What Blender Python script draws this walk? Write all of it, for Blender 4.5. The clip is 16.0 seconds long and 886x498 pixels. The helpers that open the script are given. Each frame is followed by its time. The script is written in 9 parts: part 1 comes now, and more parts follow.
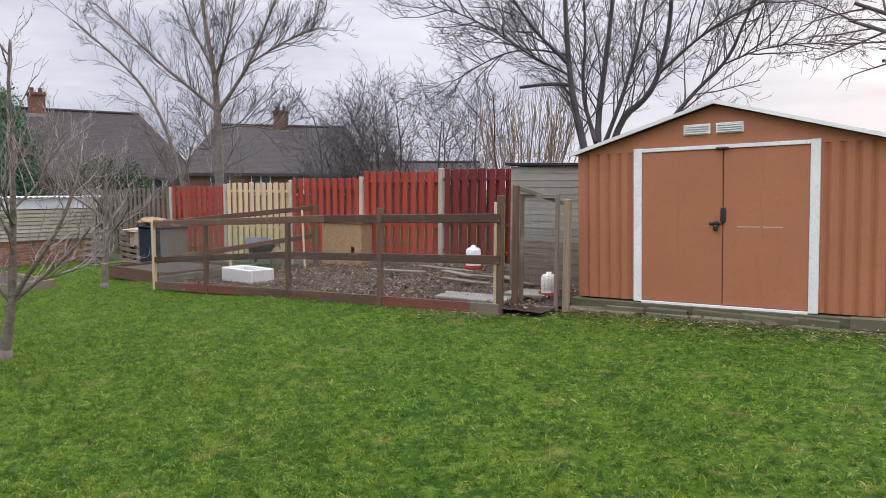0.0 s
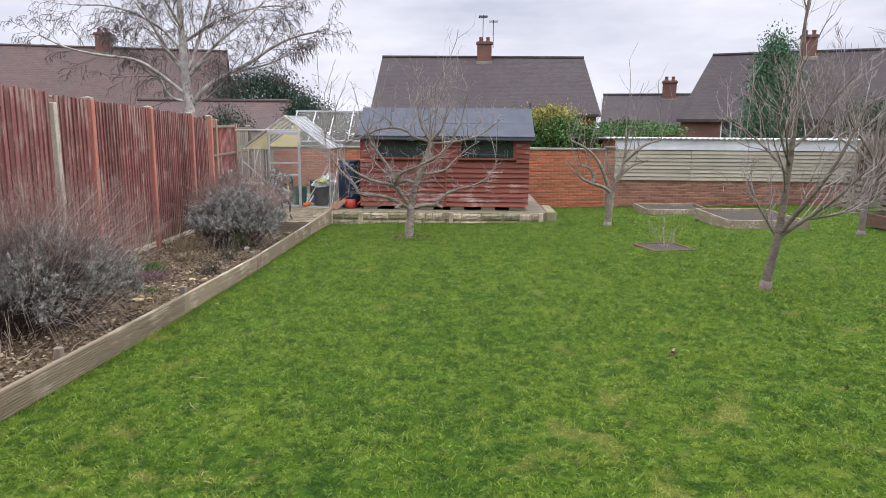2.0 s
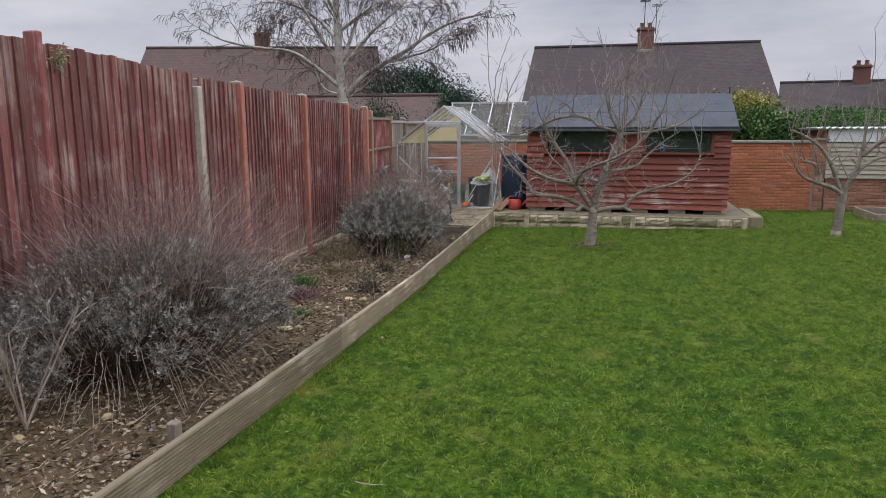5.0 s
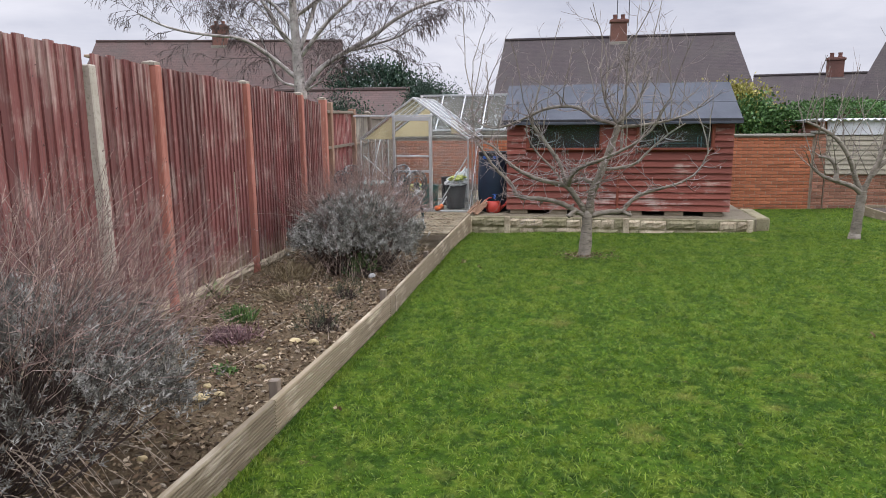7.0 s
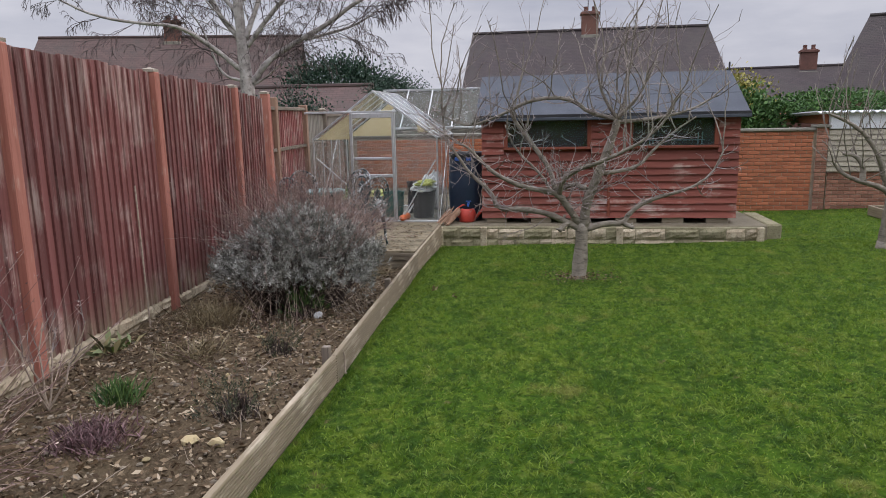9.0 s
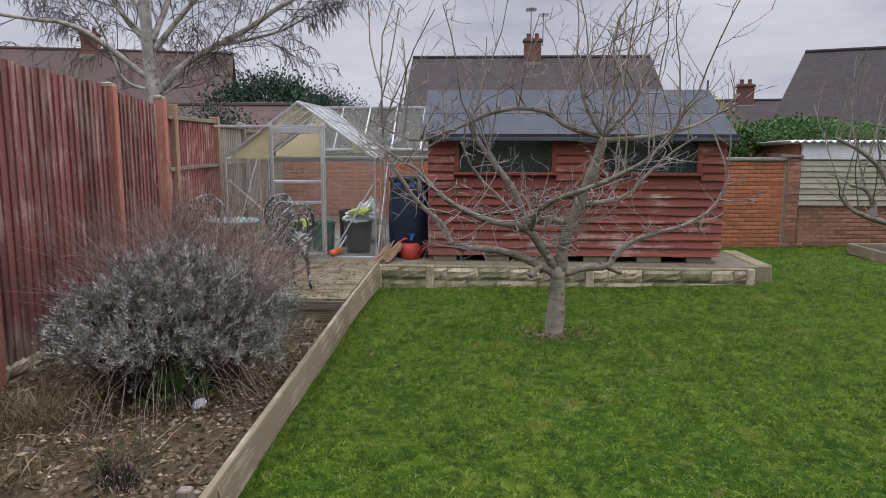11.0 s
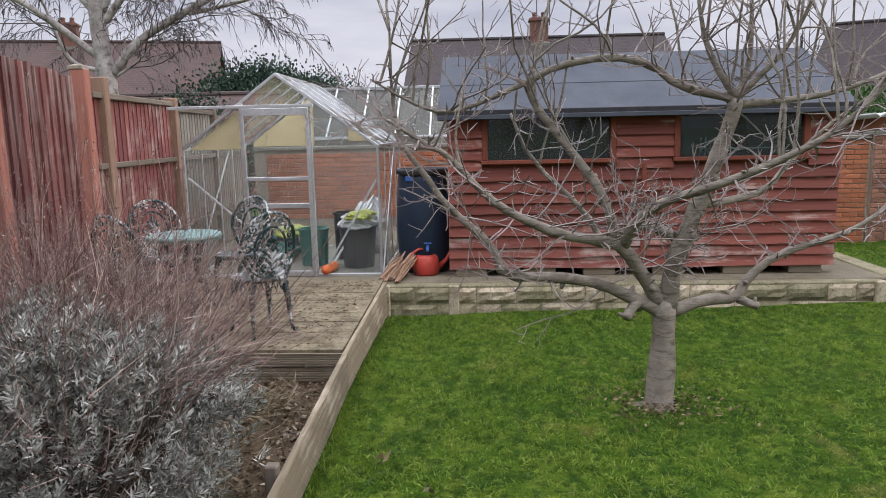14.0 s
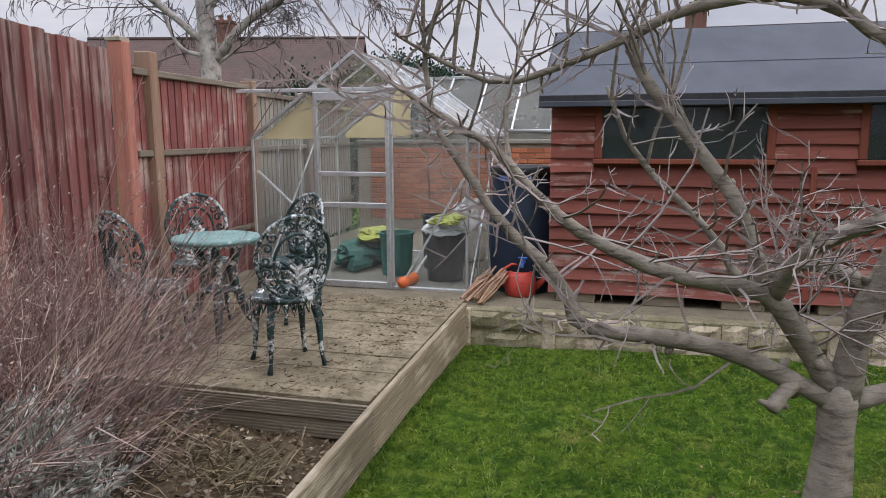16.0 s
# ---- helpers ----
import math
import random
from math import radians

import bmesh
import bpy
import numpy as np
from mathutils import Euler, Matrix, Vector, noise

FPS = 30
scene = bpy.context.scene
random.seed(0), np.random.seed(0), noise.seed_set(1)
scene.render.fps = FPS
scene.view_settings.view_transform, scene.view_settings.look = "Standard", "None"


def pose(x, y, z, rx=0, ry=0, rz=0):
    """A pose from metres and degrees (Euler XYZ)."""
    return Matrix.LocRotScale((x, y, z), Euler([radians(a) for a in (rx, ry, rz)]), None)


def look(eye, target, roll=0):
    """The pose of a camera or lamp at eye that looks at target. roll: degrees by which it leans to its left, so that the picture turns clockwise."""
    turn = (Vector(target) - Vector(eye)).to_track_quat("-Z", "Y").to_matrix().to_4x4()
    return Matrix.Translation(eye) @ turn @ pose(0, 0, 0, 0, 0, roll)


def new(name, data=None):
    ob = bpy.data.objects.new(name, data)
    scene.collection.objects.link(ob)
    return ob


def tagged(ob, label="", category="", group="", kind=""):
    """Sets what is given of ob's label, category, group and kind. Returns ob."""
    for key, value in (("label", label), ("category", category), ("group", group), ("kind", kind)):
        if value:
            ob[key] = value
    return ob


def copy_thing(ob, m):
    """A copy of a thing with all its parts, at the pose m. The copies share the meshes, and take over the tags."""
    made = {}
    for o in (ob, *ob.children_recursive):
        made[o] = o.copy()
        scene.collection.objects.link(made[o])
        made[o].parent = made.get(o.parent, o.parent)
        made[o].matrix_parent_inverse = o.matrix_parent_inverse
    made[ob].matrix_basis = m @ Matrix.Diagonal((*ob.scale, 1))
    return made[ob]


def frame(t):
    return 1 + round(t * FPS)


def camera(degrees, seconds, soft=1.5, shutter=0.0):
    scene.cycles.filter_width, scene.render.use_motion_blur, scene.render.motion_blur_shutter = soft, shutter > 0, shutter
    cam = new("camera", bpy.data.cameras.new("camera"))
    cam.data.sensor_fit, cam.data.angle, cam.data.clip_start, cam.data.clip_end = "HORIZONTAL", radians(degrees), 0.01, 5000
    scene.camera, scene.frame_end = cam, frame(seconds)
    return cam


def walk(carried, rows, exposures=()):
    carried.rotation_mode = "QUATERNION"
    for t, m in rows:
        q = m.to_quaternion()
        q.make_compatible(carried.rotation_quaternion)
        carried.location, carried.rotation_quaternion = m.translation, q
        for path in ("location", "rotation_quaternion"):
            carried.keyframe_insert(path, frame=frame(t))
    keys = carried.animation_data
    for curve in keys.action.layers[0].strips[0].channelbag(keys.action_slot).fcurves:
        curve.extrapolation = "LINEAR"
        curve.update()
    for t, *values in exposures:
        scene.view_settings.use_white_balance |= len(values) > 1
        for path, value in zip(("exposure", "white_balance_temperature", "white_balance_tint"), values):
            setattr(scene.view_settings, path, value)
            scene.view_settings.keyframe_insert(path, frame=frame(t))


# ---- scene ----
cam = camera(64.4, 16.0, 0.9)
METRES, EYE, TILT, LEAN, TURN = 11.0, 1.5, 0.0, 0.0, 36.0
ROWS = [
    (0.0, 0.0, 0.0, 0.0, 0.02, -5.11, -0.23),
    (0.5, -0.0042, -0.001, -0.0012, 0.96, -4.9, -0.29),
    (1.0, -0.0073, -0.0002, -0.0024, 7.75, -4.98, -0.0),
    (1.5, -0.0083, 0.0001, -0.0021, 25.59, -5.41, -0.0),
    (2.0, -0.0162, -0.012, -0.0021, 56.07, -10.0, -0.44),
    (2.5, -0.0355, -0.0218, -0.0036, 71.41, -12.39, 0.82),
    (3.0, -0.0575, -0.0212, -0.0054, 82.24, -12.64, 2.49),
    (3.5, -0.0893, -0.0093, -0.0054, 83.52, -12.33, 0.98),
    (4.0, -0.1238, -0.0003, -0.0076, 72.34, -11.25, -0.47),
    (6.5, -0.2926, 0.0632, -0.0194, 65.38, -10.25, 0.5),
    (7.0, -0.3255, 0.0756, -0.0199, 64.7, -10.55, 0.57),
    (7.5, -0.3609, 0.0922, -0.0216, 64.81, -10.68, 0.57),
    (8.0, -0.3984, 0.1063, -0.0241, 64.06, -11.07, 0.56),
    (8.5, -0.4289, 0.1238, -0.0237, 62.8, -11.63, 2.85),
    (9.0, -0.4625, 0.145, -0.0226, 62.1, -10.75, 1.16),
    (9.5, -0.4994, 0.1608, -0.0248, 57.73, -9.8, 0.48),
    (12.0, -0.6702, 0.2524, -0.0383, 57.15, -7.85, 0.22),
    (12.5, -0.6994, 0.2641, -0.0382, 57.0, -8.15, 1.73),
    (13.0, -0.7308, 0.2814, -0.0407, 57.86, -8.66, 1.71),
    (13.5, -0.7611, 0.2938, -0.0432, 58.32, -9.12, 1.54),
    (14.0, -0.7873, 0.3079, -0.0441, 56.94, -9.3, 1.23),
    (14.5, -0.81, 0.3315, -0.0471, 57.65, -9.21, 0.93),
    (15.0, -0.831, 0.3501, -0.0495, 58.5, -9.68, 0.42),
    (15.5, -0.8553, 0.3703, -0.0506, 62.8, -9.93, 0.76),
    (16.0, -0.869, 0.3998, -0.0512, 68.68, -9.26, 0.2),
]
walk(cam, [(t, pose(0, 0, EYE, TILT, LEAN, TURN) @ pose(METRES * x, METRES * y, METRES * z, 90 + pitch, roll, yaw)) for t, x, y, z, yaw, pitch, roll in ROWS],
     [(t, stops, 6380, 14) for t, stops in ((0.0, 1.14), (1.5, 1.30), (2.0, 1.34), (2.5, 1.22), (3.0, 1.10), (3.5, 1.10), (4.0, 0.72), (6.5, 0.99), (7.0, 1.13), (7.5, 1.10), (8.0, 1.04), (9.0, 0.76), (9.5, 0.65), (12.0, 0.97), (12.5, 1.08), (13.0, 1.12), (14.0, 1.01), (15.0, 1.02), (15.5, 0.89), (16.0, 0.88))])

# ---- light: a bright overcast winter afternoon, low sun behind cloud ----
SUN_ELEV, SUN_YAW = 16.0, 4.0
world = bpy.data.worlds.new("overcast_sky")
scene.world = world
world.use_nodes = True
wn, wl = world.node_tree.nodes, world.node_tree.links
wn.clear()
w_out, w_bg = wn.new("ShaderNodeOutputWorld"), wn.new("ShaderNodeBackground")
w_sky = wn.new("ShaderNodeTexSky")
w_sky.sky_type, w_sky.sun_disc = "NISHITA", False
w_sky.sun_elevation, w_sky.sun_rotation = radians(SUN_ELEV), radians(SUN_YAW)
w_sky.dust_density = 3.0
w_co, w_sep = wn.new("ShaderNodeTexCoord"), wn.new("ShaderNodeSeparateXYZ")
wl.new(w_co.outputs["Generated"], w_sep.inputs[0])
w_map = wn.new("ShaderNodeMapping")
w_map.inputs["Scale"].default_value = (1.0, 1.0, 4.5)
wl.new(w_co.outputs["Generated"], w_map.inputs[0])
w_n1 = wn.new("ShaderNodeTexNoise")
w_n1.inputs["Scale"].default_value, w_n1.inputs["Detail"].default_value, w_n1.inputs["Roughness"].default_value = 2.4, 7.0, 0.55
wl.new(w_map.outputs[0], w_n1.inputs["Vector"])
w_ramp = wn.new("ShaderNodeValToRGB")
w_ramp.color_ramp.elements[0].position, w_ramp.color_ramp.elements[1].position = 0.36, 0.68
w_ramp.color_ramp.elements[0].color = (0.292, 0.308, 0.360, 1)
w_ramp.color_ramp.elements[1].color = (0.47, 0.475, 0.508, 1)
wl.new(w_n1.outputs["Fac"], w_ramp.inputs[0])
# an overcast sky is about three times brighter overhead than at the horizon
w_lift = wn.new("ShaderNodeMapRange")
w_lift.inputs["From Min"].default_value, w_lift.inputs["From Max"].default_value = 0.25, 1.0
w_lift.inputs["To Min"].default_value, w_lift.inputs["To Max"].default_value = 0.90, 5.7
wl.new(w_sep.outputs["Z"], w_lift.inputs["Value"])
w_mul = wn.new("ShaderNodeVectorMath")
w_mul.operation = "SCALE"
wl.new(w_ramp.outputs[0], w_mul.inputs[0])
wl.new(w_lift.outputs[0], w_mul.inputs["Scale"])
w_sk = wn.new("ShaderNodeVectorMath")
w_sk.operation = "SCALE"
w_sk.inputs["Scale"].default_value = 0.03
wl.new(w_sky.outputs[0], w_sk.inputs[0])
w_mix = wn.new("ShaderNodeMix")
w_mix.data_type = "RGBA"
w_mix.inputs["Factor"].default_value = 0.91
wl.new(w_sk.outputs[0], w_mix.inputs["A"])
wl.new(w_mul.outputs[0], w_mix.inputs["B"])
wl.new(w_mix.outputs["Result"], w_bg.inputs["Color"])
w_bg.inputs["Strength"].default_value = 1.0
wl.new(w_bg.outputs[0], w_out.inputs[0])

sun = new("sun", bpy.data.lights.new("sun", "SUN"))
sun.data.energy, sun.data.angle, sun.data.color = 0.7, radians(18), (1.0, 0.93, 0.84)
_a, _e = radians(SUN_YAW), radians(SUN_ELEV)
sun.matrix_basis = look((math.sin(_a) * 50, math.cos(_a) * 50, 50 * math.tan(_e)), (0, 0, 0))

# ---- materials ----


class Nodes:
    """A node material with a few short-hands."""

    def __init__(self, name):
        self.mat = bpy.data.materials.new(name)
        self.mat.use_nodes = True
        self.t = self.mat.node_tree
        self.bsdf = self.t.nodes["Principled BSDF"]
        self.co = self.t.nodes.new("ShaderNodeTexCoord")

    def n(self, kind, **ins):
        node = self.t.nodes.new(kind)
        for k, v in ins.items():
            node.inputs[k.replace("_", " ")].default_value = v
        return node

    def link(self, a, b):
        self.t.links.new(a, b)

    def vec(self, stretch=(1, 1, 1), space="Object"):
        m = self.n("ShaderNodeMapping", Scale=stretch)
        self.link(self.co.outputs[space], m.inputs[0])
        return m.outputs[0]

    def noise(self, scale, detail=4.0, rough=0.55, stretch=(1, 1, 1), distort=0.0):
        x = self.n("ShaderNodeTexNoise", Scale=scale, Detail=detail, Roughness=rough, Distortion=distort)
        self.link(self.vec(stretch), x.inputs["Vector"])
        return x.outputs["Fac"]

    def ramp(self, fac, stops):
        r = self.t.nodes.new("ShaderNodeValToRGB")
        el = r.color_ramp.elements
        while len(el) < len(stops):
            el.new(0.5)
        for e, (p, c) in zip(el, stops):
            e.position, e.color = p, (*c, 1) if len(c) == 3 else c
        self.link(fac, r.inputs[0])
        return r.outputs[0]

    def mix(self, fac, a, b, mode="MIX"):
        m = self.t.nodes.new("ShaderNodeMix")
        m.data_type, m.blend_type = "RGBA", mode
        for val, key in ((fac, "Factor"), (a, "A"), (b, "B")):
            if isinstance(val, bpy.types.NodeSocket):
                self.link(val, m.inputs[key])
            else:
                m.inputs[key].default_value = val if key == "Factor" else (*val, 1)
        return m.outputs["Result"]

    def math(self, op, a, b=0.0):
        m = self.t.nodes.new("ShaderNodeMath")
        m.operation = op
        for i, val in enumerate((a, b)):
            if isinstance(val, bpy.types.NodeSocket):
                self.link(val, m.inputs[i])
            else:
                m.inputs[i].default_value = val
        return m.outputs[0]

    def jitter(self, col, amount=0.25, island=False):
        """Vary the colour's brightness from object to object, or from island to island."""
        if island:
            r = self.t.nodes.new("ShaderNodeNewGeometry").outputs["Random Per Island"]
        else:
            r = self.t.nodes.new("ShaderNodeObjectInfo").outputs["Random"]
        h = self.n("ShaderNodeHueSaturation")
        v = self.math("ADD", self.math("MULTIPLY", r, 2 * amount), 1 - amount)
        self.link(v, h.inputs["Value"])
        self.link(col, h.inputs["Color"])
        return h.outputs[0]

    def done(self, col, rough=0.8, bump=None, depth=0.01, strength=0.6, metal=0.0, spec=0.3):
        b = self.bsdf
        if isinstance(col, bpy.types.NodeSocket):
            self.link(col, b.inputs["Base Color"])
        else:
            b.inputs["Base Color"].default_value = (*col, 1)
        if isinstance(rough, bpy.types.NodeSocket):
            self.link(rough, b.inputs["Roughness"])
        else:
            b.inputs["Roughness"].default_value = rough
        b.inputs["Metallic"].default_value = metal
        b.inputs["Specular IOR Level"].default_value = spec
        if bump is not None:
            bp = self.n("ShaderNodeBump", Strength=strength, Distance=depth)
            self.link(bump, bp.inputs["Height"])
            self.link(bp.outputs[0], b.inputs["Normal"])
        return self.mat


def wood(name, dark, mid, pale, axis=2, worn=0.35, jit=0.22, rough=0.82, island=False):
    """Weathered timber; the grain runs along the axis, and pale wear shows through the stain."""
    k = Nodes(name)
    st = [1.0, 1.0, 1.0]
    st[axis] = 0.06
    grain = k.noise(45, 5, 0.6, st, 0.6)
    broad = k.noise(2.2, 3, 0.5, [1 if i != axis else 0.35 for i in range(3)])
    col = k.ramp(grain, ((0.25, dark), (0.6, mid)))
    col = k.mix(k.ramp(broad, ((0.3, (0, 0, 0)), (0.75, (1, 1, 1)))), col, mid)
    wear = k.math("MULTIPLY", k.noise(22, 6, 0.72, [1 if i != axis else 0.07 for i in range(3)]), k.noise(2.4, 4, 0.6))
    mask = k.ramp(wear, ((0.5 - worn * 0.5, (0, 0, 0)), (0.58 - worn * 0.35, (1, 1, 1))))
    col = k.mix(mask, col, pale)
    col = k.jitter(col, jit, island)
    return k.done(col, rough, grain, 0.004, 0.5)


def fence_stain(name, dark, mid, pale, worn, jit):
    """Stained fence boards, bleached and greenish at the foot and bleached in streaks at the top."""
    k = Nodes(name)
    grain, broad = k.noise(45, 5, 0.6, (1, 1, 0.06), 0.6), k.noise(2.2, 4, 0.6, (1, 1, 0.35))
    col = k.ramp(grain, ((0.25, dark), (0.6, mid)))
    col = k.mix(k.ramp(broad, ((0.3, (0, 0, 0)), (0.75, (1, 1, 1)))), col, mid)
    wear = k.math("MULTIPLY", k.noise(22, 6, 0.72, (1, 1, 0.07)), k.noise(2.4, 4, 0.6))
    col = k.mix(k.ramp(wear, ((0.5 - worn * 0.5, (0, 0, 0)), (0.58 - worn * 0.35, (1, 1, 1)))), col, pale)
    z = k.n("ShaderNodeSeparateXYZ")
    k.link(k.co.outputs["Object"], z.inputs[0])
    streak = k.noise(13, 4, 0.65, (1, 1, 0.10))
    foot = k.math("MULTIPLY", k.ramp(z.outputs["Z"], ((0.0, (1, 1, 1)), (0.32, (0, 0, 0)))), k.ramp(streak, ((0.35, (0, 0, 0)), (0.6, (0.8, 0.8, 0.8)))))
    col = k.mix(foot, col, (0.29, 0.245, 0.165))
    over = k.math("MULTIPLY", k.math("SUBTRACT", z.outputs["Z"], 1.25), 1.4)
    head = k.math("MULTIPLY", k.ramp(over, ((0.0, (0, 0, 0)), (1.0, (1, 1, 1)))), k.ramp(streak, ((0.48, (0, 0, 0)), (0.66, (0.75, 0.75, 0.75)))))
    col = k.mix(head, col, (0.34, 0.26, 0.225))
    return k.done(k.jitter(col, jit), 0.82, grain, 0.004, 0.5)


def mottled(name, c1, c2, c3, scale=3.0, rough=0.85, bump=0.01, jit=0.12, metal=0.0, fine=40.0, island=False, strength=0.6, spec=0.3):
    """Stone, concrete, paint and the like: two scales of mottling."""
    k = Nodes(name)
    big, small = k.noise(scale, 5, 0.6), k.noise(fine, 5, 0.65)
    col = k.mix(k.ramp(big, ((0.35, (0, 0, 0)), (0.65, (1, 1, 1)))), c1, c2)
    col = k.mix(k.ramp(small, ((0.52, (0, 0, 0)), (0.72, (1, 1, 1)))), col, c3)
    col = k.jitter(col, jit, island)
    return k.done(col, rough, k.math("ADD", small, big), bump, strength, metal, spec)


def tiles(name, c1, c2, row, wide, moss=(0.060, 0.052, 0.044)):
    """Small roof tiles far off, laid in courses up the slope."""
    k = Nodes(name)
    b = k.n("ShaderNodeTexBrick", Scale=1.0, Mortar_Size=0.012, Brick_Width=wide, Row_Height=row, Color1=(*c1, 1), Color2=(*c2, 1), Mortar=(*[c * 0.72 for c in c1], 1))
    k.link(k.co.outputs["UV"], b.inputs["Vector"])
    col = k.mix(k.ramp(k.noise(0.7, 5, 0.65), ((0.45, (0, 0, 0)), (0.8, (0.8, 0.8, 0.8)))), b.outputs["Color"], moss)
    return k.done(col, 0.85, b.outputs["Fac"], -0.03, 0.8)


def banded(name, c1, c2, c3, scale, rough, bump, fine=70):
    """Smooth bark with fine rings across the stem."""
    k = Nodes(name)
    big, rings, small = k.noise(scale, 5, 0.6), k.noise(7.0, 5, 0.7, (1, 1, 6.0), 0.8), k.noise(fine, 4, 0.6)
    col = k.mix(k.ramp(big, ((0.35, (0, 0, 0)), (0.65, (1, 1, 1)))), c1, c2)
    col = k.mix(k.ramp(rings, ((0.50, (0, 0, 0)), (0.66, (0.85, 0.85, 0.85)))), col, c3)
    return k.done(col, rough, k.math("ADD", rings, k.math("MULTIPLY", small, 0.5)), bump, 0.8)


M_FENCE = fence_stain("red_brown_stain", (0.070, 0.026, 0.023), (0.168, 0.062, 0.054), (0.33, 0.24, 0.205), 0.475, 0.28)
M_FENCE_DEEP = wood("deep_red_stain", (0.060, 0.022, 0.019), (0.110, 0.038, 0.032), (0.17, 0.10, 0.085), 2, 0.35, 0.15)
M_FENCE_WORN = fence_stain("worn_red_stain", (0.072, 0.029, 0.025), (0.135, 0.052, 0.045), (0.24, 0.165, 0.14), 0.48, 0.18)
M_FENCE_BARE = wood("flaking_red_stain", (0.10, 0.042, 0.034), (0.17, 0.075, 0.062), (0.34, 0.27, 0.23), 2, 0.53, 0.12)
M_FENCE_NEW = wood("orange_red_stain", (0.22, 0.080, 0.056), (0.33, 0.135, 0.098), (0.46, 0.31, 0.24), 2, 0.42, 0.12)
M_BACK = wood("bright_red_stain", (0.20, 0.030, 0.018), (0.31, 0.050, 0.028), (0.34, 0.10, 0.06), 2, 0.15, 0.12)
M_BACK_DARK = wood("maroon_stain", (0.09, 0.013, 0.012), (0.15, 0.024, 0.020), (0.2, 0.06, 0.05), 2, 0.15, 0.12)
M_PINE = wood("new_pale_pine", (0.42, 0.30, 0.16), (0.56, 0.43, 0.26), (0.62, 0.52, 0.36), 2, 0.25, 0.10)
M_GREY_Z = wood("grey_weathered_upright", (0.075, 0.060, 0.045), (0.16, 0.13, 0.10), (0.27, 0.24, 0.20), 2, 0.40, 0.2)
M_GREY_X = wood("grey_weathered_lengthwise", (0.075, 0.062, 0.045), (0.17, 0.14, 0.105), (0.27, 0.24, 0.19), 0, 0.40, 0.2)
M_GREY_Y = wood("grey_weathered_crosswise", (0.11, 0.09, 0.06), (0.21, 0.175, 0.12), (0.29, 0.25, 0.19), 1, 0.40, 0.14)
M_EDGE = wood("silvered_decking_timber", (0.075, 0.058, 0.036), (0.20, 0.162, 0.105), (0.38, 0.33, 0.24), 0, 0.48, 0.25)
M_BROWN_X = wood("brown_rail_timber", (0.045, 0.027, 0.018), (0.110, 0.064, 0.041), (0.24, 0.17, 0.115), 0, 0.40, 0.32)
M_BROWN_Z = wood("brown_post_timber", (0.070, 0.040, 0.025), (0.135, 0.080, 0.05), (0.22, 0.16, 0.11), 2, 0.35, 0.2)
M_SHED = wood("red_brown_cladding", (0.11, 0.031, 0.023), (0.20, 0.062, 0.044), (0.38, 0.28, 0.23), 1, 0.40, 0.24)
M_SHED_PEEL = wood("peeling_red_brown_cladding", (0.11, 0.033, 0.025), (0.20, 0.064, 0.046), (0.44, 0.37, 0.32), 1, 0.50, 0.10)
M_SHED_TRIM = wood("red_brown_trim", (0.12, 0.035, 0.02), (0.20, 0.058, 0.034), (0.3, 0.15, 0.1), 2, 0.25, 0.12)
M_CONC = mottled("pale_concrete", (0.34, 0.31, 0.25), (0.44, 0.40, 0.33), (0.24, 0.22, 0.17), 3.0, 0.9, 0.004)
M_CAP = mottled("lichened_stone_cap", (0.22, 0.19, 0.145), (0.30, 0.265, 0.21), (0.13, 0.12, 0.085), 9.0, 0.92, 0.006)
M_CONC_GREY = mottled("grey_concrete", (0.17, 0.16, 0.13), (0.24, 0.225, 0.185), (0.11, 0.11, 0.07), 2.0, 0.92, 0.006)
M_STONE = mottled("cream_rock_faced_concrete", (0.29, 0.235, 0.155), (0.47, 0.40, 0.285), (0.10, 0.085, 0.045), 6.0, 0.92, 0.016)
M_MOSSY = mottled("mossy_stone", (0.17, 0.15, 0.085), (0.27, 0.24, 0.15), (0.07, 0.080, 0.03), 6.0, 0.95, 0.015)
M_BRICK = mottled("orange_brick", (0.33, 0.115, 0.055), (0.42, 0.155, 0.075), (0.25, 0.09, 0.05), 4.0, 0.9, 0.004, 0.22)
M_BRICK_OLD = mottled("dull_red_brick", (0.22, 0.10, 0.065), (0.30, 0.135, 0.08), (0.30, 0.24, 0.18), 3.0, 0.92, 0.005, 0.3)
M_MORTAR = mottled("lime_mortar", (0.30, 0.24, 0.18), (0.36, 0.30, 0.23), (0.22, 0.18, 0.13), 4.0, 0.95, 0.004)
M_BLOCK = mottled("weathered_grey_boarding", (0.30, 0.27, 0.205), (0.38, 0.345, 0.26), (0.14, 0.13, 0.09), 1.4, 0.93, 0.006, 0.14)
M_WALLFAR = mottled("far_red_brick", (0.12, 0.062, 0.05), (0.175, 0.085, 0.064), (0.10, 0.052, 0.04), 1.0, 0.9, 0.004, 0.05, fine=14)
M_ROOF_A = tiles("dark_grey_brown_tiles", (0.046, 0.036, 0.036), (0.066, 0.050, 0.048), 0.13, 0.22)
M_ROOF_L = tiles("red_brown_tiles", (0.078, 0.051, 0.044), (0.100, 0.063, 0.054), 0.17, 0.3)
M_FELT = mottled("blue_grey_felt", (0.052, 0.058, 0.069), (0.070, 0.077, 0.089), (0.042, 0.047, 0.056), 2.5, 0.9, 0.004, fine=120)
M_BLACK = mottled("black_paint", (0.018, 0.018, 0.02), (0.03, 0.03, 0.033), (0.04, 0.04, 0.04), 5.0, 0.6, 0.002)
